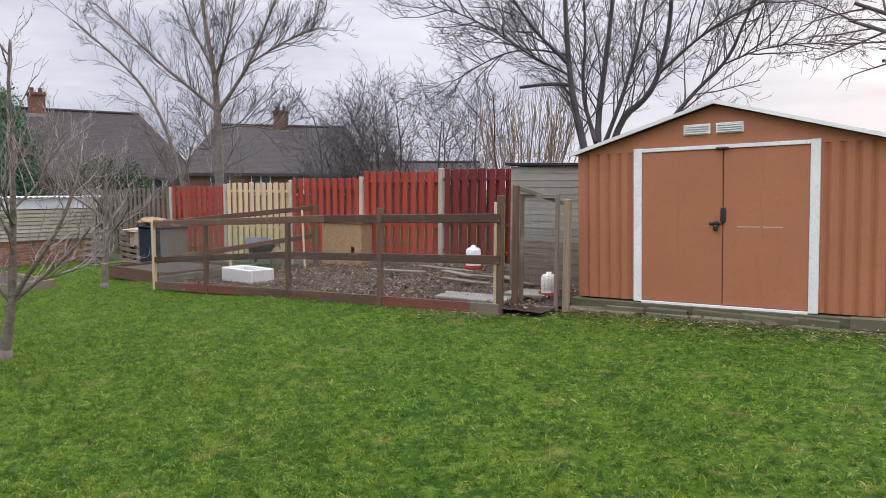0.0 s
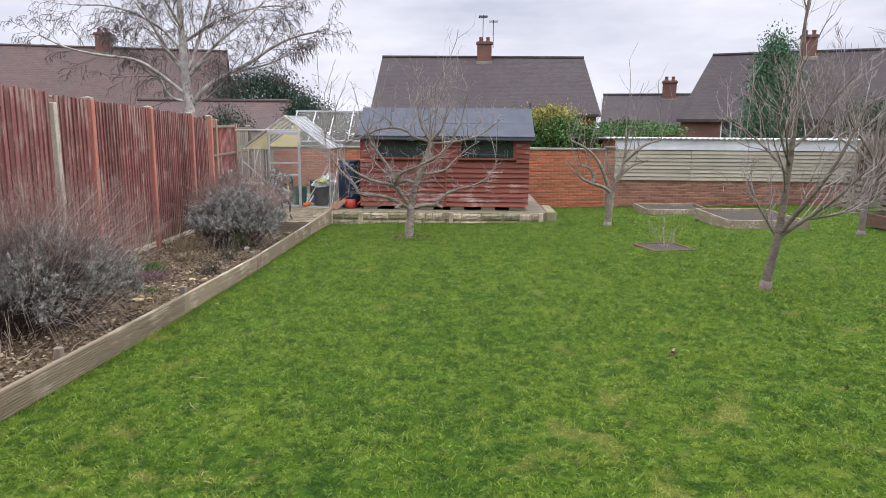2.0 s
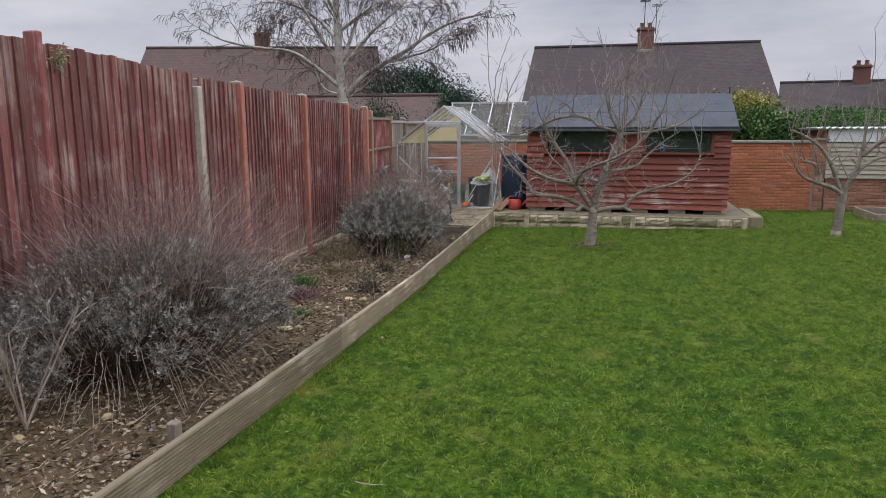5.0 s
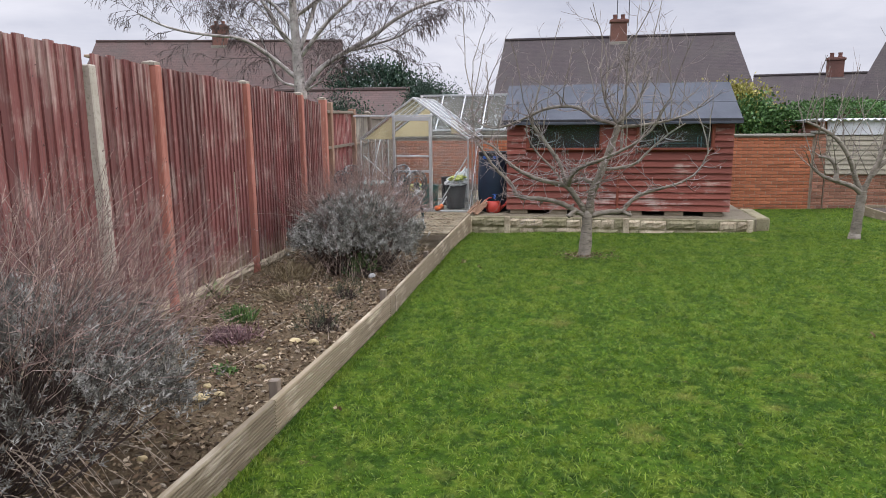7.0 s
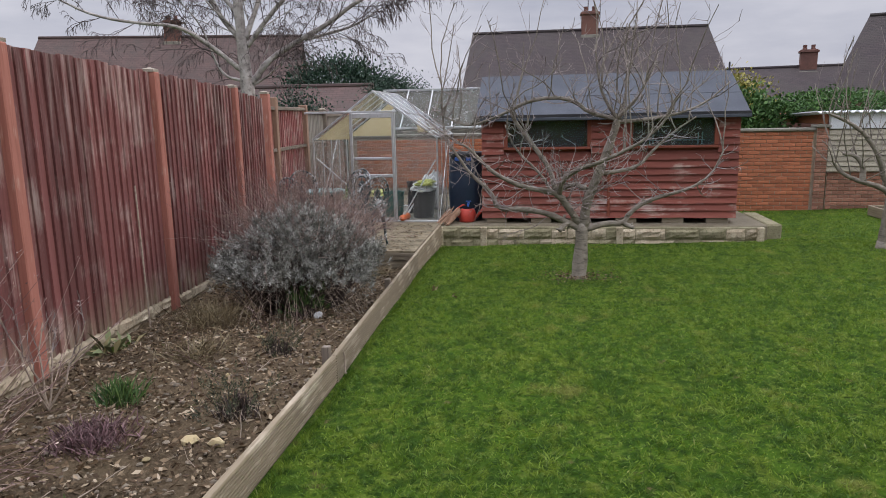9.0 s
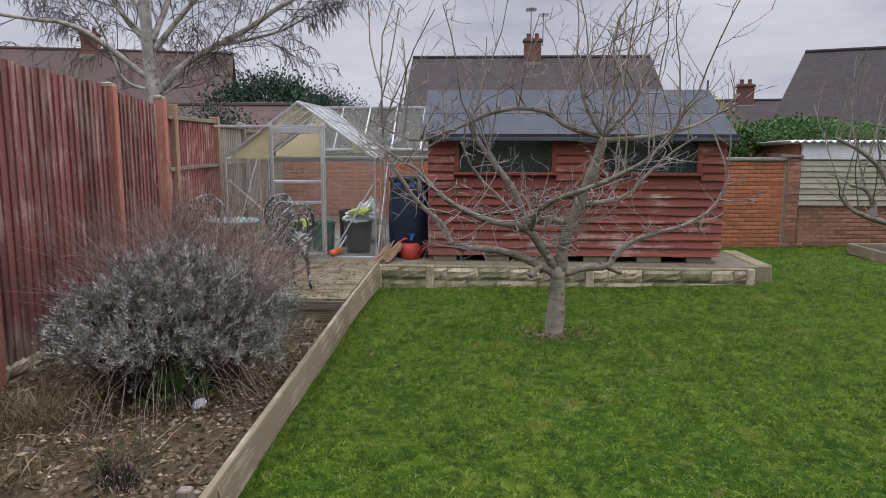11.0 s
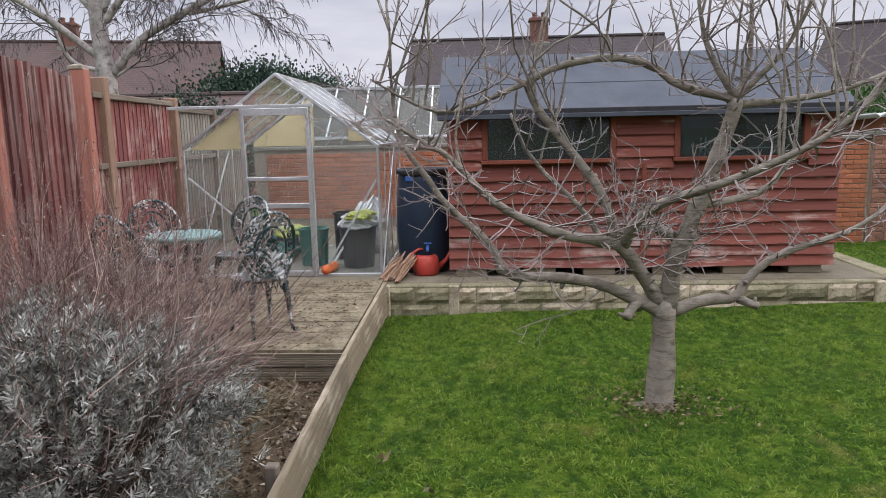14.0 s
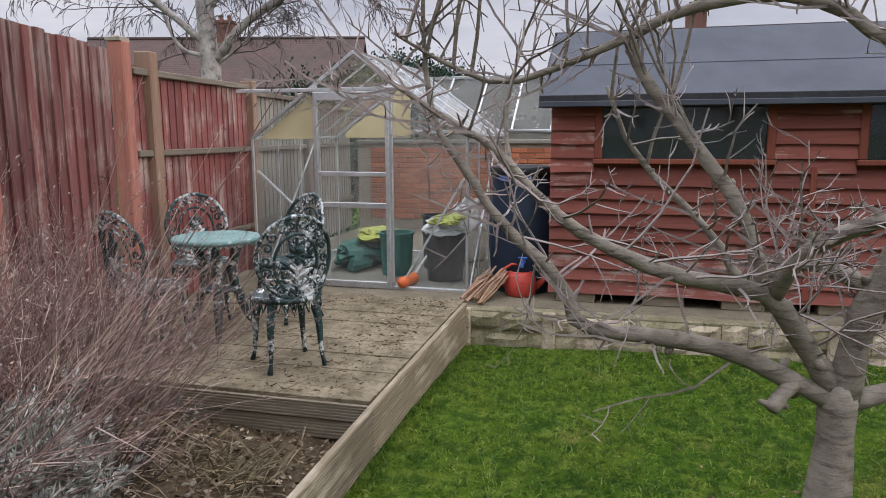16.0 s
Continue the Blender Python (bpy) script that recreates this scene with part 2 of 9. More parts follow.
M_WHITE = mottled("white_paint", (0.62, 0.615, 0.585), (0.69, 0.685, 0.655), (0.54, 0.52, 0.48), 4.0, 0.5, 0.001)
M_WHITE_SHEET = mottled("white_cement_sheet", (0.55, 0.56, 0.57), (0.68, 0.69, 0.70), (0.40, 0.40, 0.38), 2.0, 0.7, 0.003)
M_STEEL = mottled("terracotta_coated_steel", (0.34, 0.132, 0.064), (0.375, 0.148, 0.073), (0.30, 0.125, 0.068), 1.0, 0.62, 0.002, 0.03, fine=25)
M_ALU = mottled("dull_aluminium", (0.42, 0.43, 0.42), (0.52, 0.53, 0.52), (0.30, 0.31, 0.29), 8.0, 0.45, 0.002, metal=0.7)
M_DARKMETAL = mottled("dark_metal", (0.05, 0.05, 0.055), (0.08, 0.08, 0.085), (0.03, 0.03, 0.03), 8.0, 0.4, 0.001, metal=0.8)
M_BARK = mottled("grey_brown_bark", (0.13, 0.105, 0.085), (0.20, 0.17, 0.14), (0.07, 0.058, 0.045), 6.0, 0.9, 0.012, fine=60)
M_BARK_APPLE = banded("olive_grey_bark", (0.145, 0.124, 0.094), (0.245, 0.216, 0.172), (0.07, 0.056, 0.042), 9.0, 0.85, 0.008, fine=70)
M_BARK_SLIM = banded("brown_grey_bark", (0.105, 0.085, 0.062), (0.175, 0.147, 0.112), (0.055, 0.044, 0.033), 9.0, 0.85, 0.006, fine=70)
M_BARK_FAR = mottled("dark_bark", (0.075, 0.064, 0.064), (0.11, 0.096, 0.094), (0.05, 0.042, 0.042), 3.0, 0.9, 0.01)
M_BIRCH = mottled("white_birch_bark", (0.22, 0.195, 0.175), (0.42, 0.385, 0.35), (0.055, 0.046, 0.042), 5.0, 0.85, 0.008, fine=9)
M_TWIG_BIRCH = mottled("pale_brown_twigs", (0.070, 0.054, 0.051), (0.105, 0.084, 0.079), (0.05, 0.038, 0.036), 5.0, 0.9, 0.002)


def glass(name, tint, rough=0.03, dirt=0.25):
    k = Nodes(name)
    k.bsdf.inputs["Base Color"].default_value = (*tint, 1)
    k.bsdf.inputs["Transmission Weight"].default_value = 1.0
    k.bsdf.inputs["IOR"].default_value = 1.12
    k.link(k.ramp(k.noise(3.0, 5, 0.7), ((0.4, (rough,) * 3), (0.75, (rough + dirt,) * 3))), k.bsdf.inputs["Roughness"])
    return k.mat


def dusty_glass(name, least, most):
    """Clear panes under a thin grey film of dust and algae."""
    k = Nodes(name)
    k.bsdf.inputs["Base Color"].default_value = (0.93, 0.95, 0.94, 1)
    k.bsdf.inputs["Transmission Weight"].default_value = 1.0
    k.bsdf.inputs["IOR"].default_value = 1.16
    k.bsdf.inputs["Roughness"].default_value = 0.02
    film = k.n("ShaderNodeBsdfDiffuse", Color=(0.42, 0.43, 0.40, 1))
    both = k.n("ShaderNodeMixShader")
    k.link(k.ramp(k.noise(2.2, 6, 0.7, (1, 1, 0.5)), ((0.35, (least,) * 3), (0.75, (most,) * 3))), both.inputs[0])
    k.link(k.bsdf.outputs[0], both.inputs[1])
    k.link(film.outputs[0], both.inputs[2])
    k.link(both.outputs[0], k.t.nodes["Material Output"].inputs[0])
    return k.mat


M_GLASS = dusty_glass("greenhouse_glass", 0.01, 0.08)
M_GLASS_WIN = glass("window_glass", (0.42, 0.52, 0.54), 0.01, 0.05)
M_GLASS_WIN.node_tree.nodes["Principled BSDF"].inputs["IOR"].default_value = 1.34
M_GLASS_WIN.node_tree.nodes["Principled BSDF"].inputs["Transmission Weight"].default_value = 0.945


# ---- geometry helpers ----
class Geo:
    """Vertices and faces, gathered piece by piece."""

    def __init__(self):
        self.v, self.f, self.uv = [], [], None

    def add(self, verts, faces):
        o = len(self.v)
        self.v += [tuple(p) for p in verts]
        self.f += [tuple(i + o for i in q) for q in faces]
        return self

    def box(self, lo, hi, ch=0.0, m=None):
        """A box from corner to corner with chamfered edges."""
        (x0, y0, z0), (x1, y1, z1) = lo, hi
        c = min(ch, (x1 - x0) * 0.45, (y1 - y0) * 0.45, (z1 - z0) * 0.45)
        if c <= 0:
            p = [(x, y, z) for z in (z0, z1) for y in (y0, y1) for x in (x0, x1)]
            q = [(0, 2, 3, 1), (4, 5, 7, 6), (0, 1, 5, 4), (2, 6, 7, 3), (0, 4, 6, 2), (1, 3, 7, 5)]
        else:
            p, ix = [], {}
            for sx in (0, 1):
                for sy in (0, 1):
                    for sz in (0, 1):
                        cx, cy, cz = (x1 if sx else x0), (y1 if sy else y0), (z1 if sz else z0)
                        ix_, iy_, iz_ = (-c if sx else c), (-c if sy else c), (-c if sz else c)
                        for a, w in enumerate(((cx, cy + iy_, cz + iz_), (cx + ix_, cy, cz + iz_), (cx + ix_, cy + iy_, cz))):
                            ix[sx, sy, sz, a] = len(p)
                            p.append(w)
            q = []
            for s in (0, 1):
                a = [ix[s, 0, 0, 0], ix[s, 1, 0, 0], ix[s, 1, 1, 0], ix[s, 0, 1, 0]]
                q.append(a if s else a[::-1])
                a = [ix[0, s, 0, 1], ix[0, s, 1, 1], ix[1, s, 1, 1], ix[1, s, 0, 1]]
                q.append(a if s else a[::-1])
                a = [ix[0, 0, s, 2], ix[1, 0, s, 2], ix[1, 1, s, 2], ix[0, 1, s, 2]]
                q.append(a if s else a[::-1])
                for t in (0, 1):
                    q.append([ix[s, t, 0, 0], ix[s, t, 1, 0], ix[s, t, 1, 1], ix[s, t, 0, 1]])
                    q.append([ix[s, 0, t, 0], ix[s, 1, t, 0], ix[s, 1, t, 2], ix[s, 0, t, 2]])
                    q.append([ix[0, s, t, 1], ix[1, s, t, 1], ix[1, s, t, 2], ix[0, s, t, 2]])
            for sx in (0, 1):
                for sy in (0, 1):
                    for sz in (0, 1):
                        q.append([ix[sx, sy, sz, 0], ix[sx, sy, sz, 1], ix[sx, sy, sz, 2]])
        if m is not None:
            p = [m @ Vector(w) for w in p]
        return self.add(p, q)

    def tube(self, pts, radii, sides=6, caps=True):
        """A tapered tube along points."""
        pts = [Vector(p) for p in pts]
        if not hasattr(radii, "__len__"):
            radii = [radii] * len(pts)
        out, up = [], None
        for i, p in enumerate(pts):
            d = (pts[min(i + 1, len(pts) - 1)] - pts[max(i - 1, 0)])
            d = d.normalized() if d.length > 1e-9 else Vector((0, 0, 1))
            if up is None:
                up = Vector((0, 0, 1)) if abs(d.z) < 0.9 else Vector((1, 0, 0))
            a = d.cross(up).normalized()
            up = a.cross(d).normalized()
            for k in range(sides):
                w = 2 * math.pi * k / sides
                out.append(p + (a * math.cos(w) + up * math.sin(w)) * radii[i])
        n, f = len(pts), []
        for i in range(n - 1):
            for k in range(sides):
                k2 = (k + 1) % sides
                f.append((i * sides + k, i * sides + k2, (i + 1) * sides + k2, (i + 1) * sides + k))
        if caps:
            f.append(tuple(range(sides))[::-1])
            f.append(tuple(range((n - 1) * sides, n * sides)))
        return self.add(out, f)

    def lathe(self, profile, sides=24, centre=(0, 0, 0)):
        """Turn a profile of (radius, height) round the z axis."""
        o, f = [], []
        for r, z in profile:
            for k in range(sides):
                w = 2 * math.pi * k / sides
                o.append((centre[0] + r * math.cos(w), centre[1] + r * math.sin(w), centre[2] + z))
        for i in range(len(profile) - 1):
            for k in range(sides):
                k2 = (k + 1) % sides
                f.append((i * sides + k, i * sides + k2, (i + 1) * sides + k2, (i + 1) * sides + k))
        return self.add(o, f)

    def prism(self, poly, axis, a, b):
        """A flat outline (two coordinates) drawn out along an axis from a to b."""
        def at(p, s):
            return {"x": (s, p[0], p[1]), "y": (p[0], s, p[1]), "z": (p[0], p[1], s)}[axis]
        n = len(poly)
        self.add([at(p, a) for p in poly] + [at(p, b) for p in poly],
                 [tuple(range(n))[::-1], tuple(range(n, 2 * n))] + [(i, (i + 1) % n, n + (i + 1) % n, n + i) for i in range(n)])
        return self

    def mesh(self, name, mat, smooth=False):
        me = bpy.data.meshes.new(name)
        me.from_pydata(self.v, [], self.f)
        me.validate()
        bm = bmesh.new()
        bm.from_mesh(me)
        if len(bm.faces) < 40000:
            bmesh.ops.recalc_face_normals(bm, faces=bm.faces)
        bm.to_mesh(me)
        bm.free()
        if smooth:
            me.polygons.foreach_set("use_smooth", [True] * len(me.polygons))
        me.materials.append(mat)
        return me


def part(name, geo, mat, parent, label="", m=None, smooth=False):
    """One mesh object under a thing, a part or a piece of the setting."""
    me = geo if isinstance(geo, bpy.types.Mesh) else geo.mesh(name, mat, smooth)
    ob = new(name, me)
    ob.parent = parent
    if m is not None:
        ob.matrix_basis = m
    return tagged(ob, label)


def thing(name, m, label, category="", group="", kind="", parent=None):
    """An Empty at a thing's base (or at the base of a part made of several pieces), to carry its parts."""
    ob = new(name)
    ob.empty_display_size = 0.2
    ob.parent = parent
    ob.matrix_basis = m
    return tagged(ob, label, category, group, kind)


def solid(name, geo, mat, m, label, category, group="", kind="", smooth=False):
    """A thing that is one mesh."""
    ob = new(name, geo.mesh(name, mat, smooth))
    ob.matrix_basis = m
    return tagged(ob, label, category, group, kind)


def ground_z(x, y):
    """The garden falls gently away from the house and a little to the bed's side."""
    x, y = max(-24.0, min(6.0, x)), max(-8.0, min(14.0, y))
    return -0.07 + 0.039 * x + 0.018 * y


def fence_y(x):
    return -4.72 + 0.085 * (x + 4.13)


def edge_y(x):
    """The line of the bed's timber edging, slightly bent along its length."""
    if x > -8.5:
        return -2.98 + 0.019 * (x + 4.5)
    return -3.056 + 0.045 * (x + 8.5) if x > -13.5 else -3.281 + 0.015 * (x + 13.5)


def edge_top(x):
    """The top of the edging: it follows the lawn, then rises to lie level with the deck."""
    lawn_level = ground_z(x, edge_y(x)) + 0.19
    if x > -9.5:
        return lawn_level
    return lawn_level + (-0.41 - (ground_z(-13.45, -3.28) + 0.19)) * (x + 9.5) / -3.95 if x > -13.5 else -0.408


def back_y(x):
    return 11.6 + 0.06 * (x + 8.5)

# ---- ground ----


def lawn_patches(k, col, dim=1.0):
    """Yellow-green tufts, thin straw patches and dark green painted in as shade between tufts, a finger to a stride
    wide.
    """
    def tint(c):
        return tuple(v * dim for v in c)
    for scale, lo, hi, most, c in ((0.9, 0.44, 0.64, 0.45, (0.150, 0.215, 0.022)), (1.9, 0.50, 0.38, 0.55, (0.050, 0.115, 0.014)), (5.0, 0.53, 0.64, 0.75, (0.205, 0.275, 0.034)),
                                   (7.5, 0.49, 0.38, 0.80, (0.042, 0.100, 0.012)), (15.0, 0.54, 0.64, 0.70, (0.225, 0.300, 0.050)), (21.0, 0.49, 0.38, 0.75, (0.030, 0.072, 0.010)), (2.3, 0.60, 0.70, 0.55, (0.31, 0.29, 0.075))):
        f = k.noise(scale, 4, 0.6)
        stops = ((lo, (0, 0, 0)), (hi, (most,) * 3)) if hi > lo else ((hi, (most,) * 3), (lo, (0, 0, 0)))
        col = k.mix(k.ramp(f, stops), col, tint(c))
    return col


def ground_sheet():
    k = Nodes("turf_ground")
    big, fine = k.noise(0.55, 4, 0.6), k.noise(55, 5, 0.7)
    col = k.mix(k.ramp(big, ((0.35, (0, 0, 0)), (0.65, (1, 1, 1)))), (0.044, 0.094, 0.008), (0.055, 0.104, 0.009))
    # turf coloured at half the blades' brightness, so gaps between them look shaded
    col = lawn_patches(k, col, 0.5)
    col = k.mix(k.ramp(fine, ((0.25, (0.6, 0.6, 0.6)), (0.45, (0, 0, 0)))), col, (0.034, 0.070, 0.009))
    col = k.mix(k.ramp(k.noise(6, 4, 0.6), ((0.66, (0, 0, 0)), (0.74, (1, 1, 1)))), col, (0.10, 0.085, 0.035))
    mat = k.done(col, 0.9, fine, 0.03, 0.8, spec=0.05)
    xs = [-400, -150, -80, -50, -30] + [-24 + i * 0.5 for i in range(61)] + [12, 25, 60, 150, 400]
    ys = [-400, -150, -60, -30, -15] + [-8 + i * 0.5 for i in range(45)] + [20, 35, 70, 150, 400]
    g = Geo()
    v = []
    for y in ys:
        for x in xs:
            z = ground_z(x, y)
            if -24 <= x <= 6 and -8 <= y <= 14:
                z += 0.035 * (noise.noise((x * 0.5, y * 0.5, 3.0)))
            v.append((x, y, z))
    n = len(xs)
    f = [(j * n + i, j * n + i + 1, (j + 1) * n + i + 1, (j + 1) * n + i) for j in range(len(ys) - 1) for i in range(n - 1)]
    g.add(v, f)
    return solid("ground", g, mat, Matrix(), "short green winter lawn with yellowish patches", "lawn", kind="structure", smooth=True)


ground = ground_sheet()


# ---- the long red fence beside the bed ----
M_SILVER_Z = wood("silver_grey_upright_boards", (0.13, 0.115, 0.095), (0.22, 0.20, 0.165), (0.32, 0.30, 0.26), 2, 0.4, 0.18)
M_FENCE_RED = wood("patchy_red_stain", (0.12, 0.036, 0.032), (0.205, 0.068, 0.060), (0.38, 0.29, 0.25), 2, 0.50, 0.22)
red_fence = thing("fence", Matrix(), "long fence in faded red-brown stain on stone-faced gravel boards", "fence")
POSTS = (-4.13, -5.98, -8.22, -9.20, -11.32, -13.45, -14.66)


def fence_top(x):
    """The tops step down with the ground from panel to panel."""
    if x > -8.24:
        return 1.965 + 0.036 * (x + 4.1)
    return 1.765 + 0.030 * (x + 9.2) if x > -13.47 else 1.585 + 0.040 * (x + 13.6)


def board_top(x):
    """Height of the gravel boards over the ground: one and a half boards near the house, one further down."""
    return 0.37 if x > -8.24 else 0.17


FENCE_YAW = math.degrees(math.atan(0.085))


def along(x, z=0.0):
    """A pose on the fence's line at x; its local x runs along the fence towards the house."""
    return pose(x, fence_y(x), z, 0, 0, FENCE_YAW)


def feather_panel(x0, x1, mat, seed, name="fence_panel"):
    """A closeboard panel: overlapping upright boards on hidden rails, with a capping strip."""
    rnd = random.Random(seed)
    xm, length = (x0 + x1) / 2, abs(x1 - x0) * math.sqrt(1 + 0.085 ** 2) - 0.09
    top, low = fence_top(xm), ground_z(xm, fence_y(xm)) + board_top(xm) - 0.012
    slope = (fence_top(x0) - fence_top(x1)) / (x0 - x1)
    p = thing(name, along(xm, low), "closeboard fence panel in faded red-brown stain", parent=red_fence)
    n = max(3, int(length / 0.098))
    w = length / n
    for i in range(n):
        a = -length / 2 + i * w
        h = top - low + slope * (a + w / 2) + rnd.uniform(-0.014, 0.010)
        zb = slope * (a + w / 2) * 0.8 + rnd.uniform(0, 0.012)
        g = Geo()
        lip = rnd.uniform(0.026, 0.036)
        g.prism([(a - 0.014, 0.000), (a + w, 0.004), (a + w, lip), (a + w - 0.012, lip), (a - 0.014, 0.010)], "z", zb, h)
        part("board", g, mat, p)
    g = Geo().box((-length / 2, -0.045, -0.010), (length / 2, 0.004, 0.010), 0.004)
    part("capping", g, mat, p, m=pose(0, 0, top - low - 0.022, 0, -math.degrees(math.atan(slope)), 0))
    for hz in (0.3, (top - low) / 2, top - low - 0.3):
        part("rail", Geo().box((-length / 2, -0.04, hz - 0.03), (length / 2, 0.0, hz + 0.03), 0.004), mat, p)
    return p


def hit_miss_panel(x0, x1, mat, seed):
    """Wide boards nailed by turns to the front and the back of three rails."""
    rnd = random.Random(seed)
    xm, length = (x0 + x1) / 2, abs(x1 - x0) * math.sqrt(1 + 0.085 ** 2) - 0.04
    top, low = fence_top(xm) + 0.03, ground_z(xm, fence_y(xm)) + board_top(xm) - 0.03
    slope = 0.03
    p = thing("fence_panel", along(xm, low), "hit-and-miss fence panel of flaking red-brown boards", parent=red_fence)
    pitch = 0.106
    n = int(length / pitch)
    for i in range(n):
        front = i % 2 == 0
        a = -length / 2 + i * pitch
        g = Geo()
        z0, h = slope * a * 0.8 + rnd.uniform(-0.01, 0.02), top - low + slope * a + rnd.uniform(-0.015, 0.015)
        y0 = 0.022 if front else -0.045
        wide = 0.000 if front else 0.0515
        g.box((a - wide, y0, z0), (a + 0.106 + wide, y0 + 0.020, h), 0.004)
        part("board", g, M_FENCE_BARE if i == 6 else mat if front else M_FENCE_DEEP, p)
    for hz in (0.04, (top - low) * 0.47, top - low - 0.09):
        g = Geo().box((-length / 2, -0.023, hz - 0.026), (length / 2, 0.021, hz + 0.026), 0.004)
        part("rail", g, M_FENCE, p, m=pose(0, 0, 0, 0, -math.degrees(math.atan(slope)), 0))
    return p


def fence_post(x, top, mat, w=0.085, label="weathered post between the fence panels", cap=False, lean=0.0, out=0.012):
    z0 = ground_z(x, fence_y(x)) - 0.05
    p = thing("fence_post", along(x, z0) @ pose(0, 0, 0, 0, lean, 0), label, parent=red_fence)
    g = Geo().box((-w / 2, -0.05, 0), (w / 2, 0.035 + out, top - z0), 0.008)
    part("shaft", g, mat, p)
    if cap:
        g = Geo()
        r = w * 0.57
        zt = top - z0
        g.add([(-r, -0.06, zt), (r, -0.06, zt), (r, 0.06, zt), (-r, 0.06, zt), (-r, -0.06, zt + 0.025), (r, -0.06, zt + 0.025), (r, 0.06, zt + 0.025), (-r, 0.06, zt + 0.025), (0, 0, zt + 0.045)],
              [(3, 2, 1, 0), (0, 1, 5, 4), (1, 2, 6, 5), (2, 3, 7, 6), (3, 0, 4, 7), (4, 5, 8), (5, 6, 8), (6, 7, 8), (7, 4, 8)])
        part("cap", g, M_CAP, p, "weathered stone cap")
    return p


def rough_stone(rnd, y0, y1, z0, z1):
    """A rock-faced stone: a block whose outer face is broken into uneven facets."""
    n, m = max(2, int((y1 - y0) / 0.06)), 4
    v, f = [], []
    for i in range(n + 1):
        for j in range(m + 1):
            rim = i in (0, n) or j in (0, m)
            v.append((0.062 if rim else 0.078 + rnd.uniform(0, 0.022), y0 + (y1 - y0) * i / n, z0 + (z1 - z0) * j / m))
    w = m + 1
    for i in range(n):
        for j in range(m):
            f.append((i * w + j, (i + 1) * w + j, (i + 1) * w + j + 1, i * w + j + 1))
    o = len(v)
    v += [(0.03, y0, z0), (0.03, y1, z0), (0.03, y1, z1), (0.03, y0, z1)]
    c = [0, n * w, n * w + m, m]
    f += [(o, o + 3, o + 2, o + 1)]
    f += [(o, o + 1) + tuple(i * w for i in range(n, -1, -1)), tuple(i * w + m for i in range(n + 1)) + (o + 2, o + 3), (o + 3, o) + tuple(range(0, w)), tuple(n * w + j for j in range(m, -1, -1)) + (o + 1, o + 2)]
    return Geo().add(v, f)


def gravel_board(x0, x1, mat=None):
    """A rock-faced concrete board under the fence, in two courses of uneven stones."""
    xm, length = (x0 + x1) / 2, abs(x1 - x0) - 0.02
    low = ground_z(xm, fence_y(xm))
    b = thing("gravel_board", along(xm, low) @ pose(0, 0, 0, 0, -1.6, 0), "cream rock-faced concrete gravel board under the fence", parent=red_fence)
    rnd = random.Random(int(abs(x0) * 100))
    part("core", Geo().box((-length / 2, -0.03, -0.12), (length / 2, 0.012, board_top(xm)), 0.006), mat or M_STONE, b)
    for row in range(3 if board_top(xm) > 0.3 else 2):
        a = -length / 2
        while a < length / 2 - 0.05:
            w = min(rnd.uniform(0.35, 0.95), length / 2 - a)
            g = Geo()
            z0 = board_top(xm) - 0.125 - row * 0.128
            stone = rough_stone(rnd, a + 0.003, a + w - 0.003, z0 + rnd.uniform(0, 0.008), z0 + 0.124)
            g.add([(-v[1] + 2 * a + w, v[0] - 0.052, v[2]) for v in stone.v], stone.f)
            part("stone", g, mat or M_STONE, b)
            a += w
    return b


hit_miss_panel(-4.08, -2.0, M_FENCE_WORN, 1)
hit_miss_panel(-1.95, 0.1, M_FENCE_WORN, 2)
for i, (a, b) in enumerate(((0.15, 2.1), (2.1, 4.1), (4.1, 6.1))):
    feather_panel(a, b, M_FENCE, 40 + i)
for i in range(len(POSTS) - 1):
    feather_panel(POSTS[i] - 0.02, POSTS[i + 1] + 0.02, M_FENCE, 10 + i)
for a, b in ((6.0, 4.1), (4.1, 2.1), (2.1, 0.1), (0.1, -1.95), (-1.98, -4.1), (-4.16, -5.98), (-5.98, -8.2), (-8.24, -9.18), (-9.22, -11.3), (-11.34, -13.43), (-13.47, -14.6)):
    gravel_board(a, b)
fence_post(-2.0, 1.99, M_FENCE)
fence_post(-4.16, 1.72, M_FENCE_RED, 0.10, "short red-brown post in front of the panels", out=0.045)
fence_post(-5.98, 1.96, M_FENCE_RED, 0.05, "slim split weathered post", lean=-1.0, out=0.03)
fence_post(-8.26, 1.70, M_CONC, 0.085, "pale concrete post between the fence panels", lean=1.2, out=0.03)
for x in POSTS[3:6]:
    fence_post(x, fence_top(x) + 0.0, M_FENCE_NEW, 0.095, "orange-red stained post with a stone cap", True, out=0.035)
M_BROWN_PALE = wood("weathered_brown_post", (0.13, 0.075, 0.048), (0.22, 0.14, 0.095), (0.33, 0.27, 0.20), 2, 0.40, 0.15)
fence_post(-14.75, 1.60, M_FENCE_NEW, 0.10, "orange-red stained post with a stone cap", True, out=0.035)


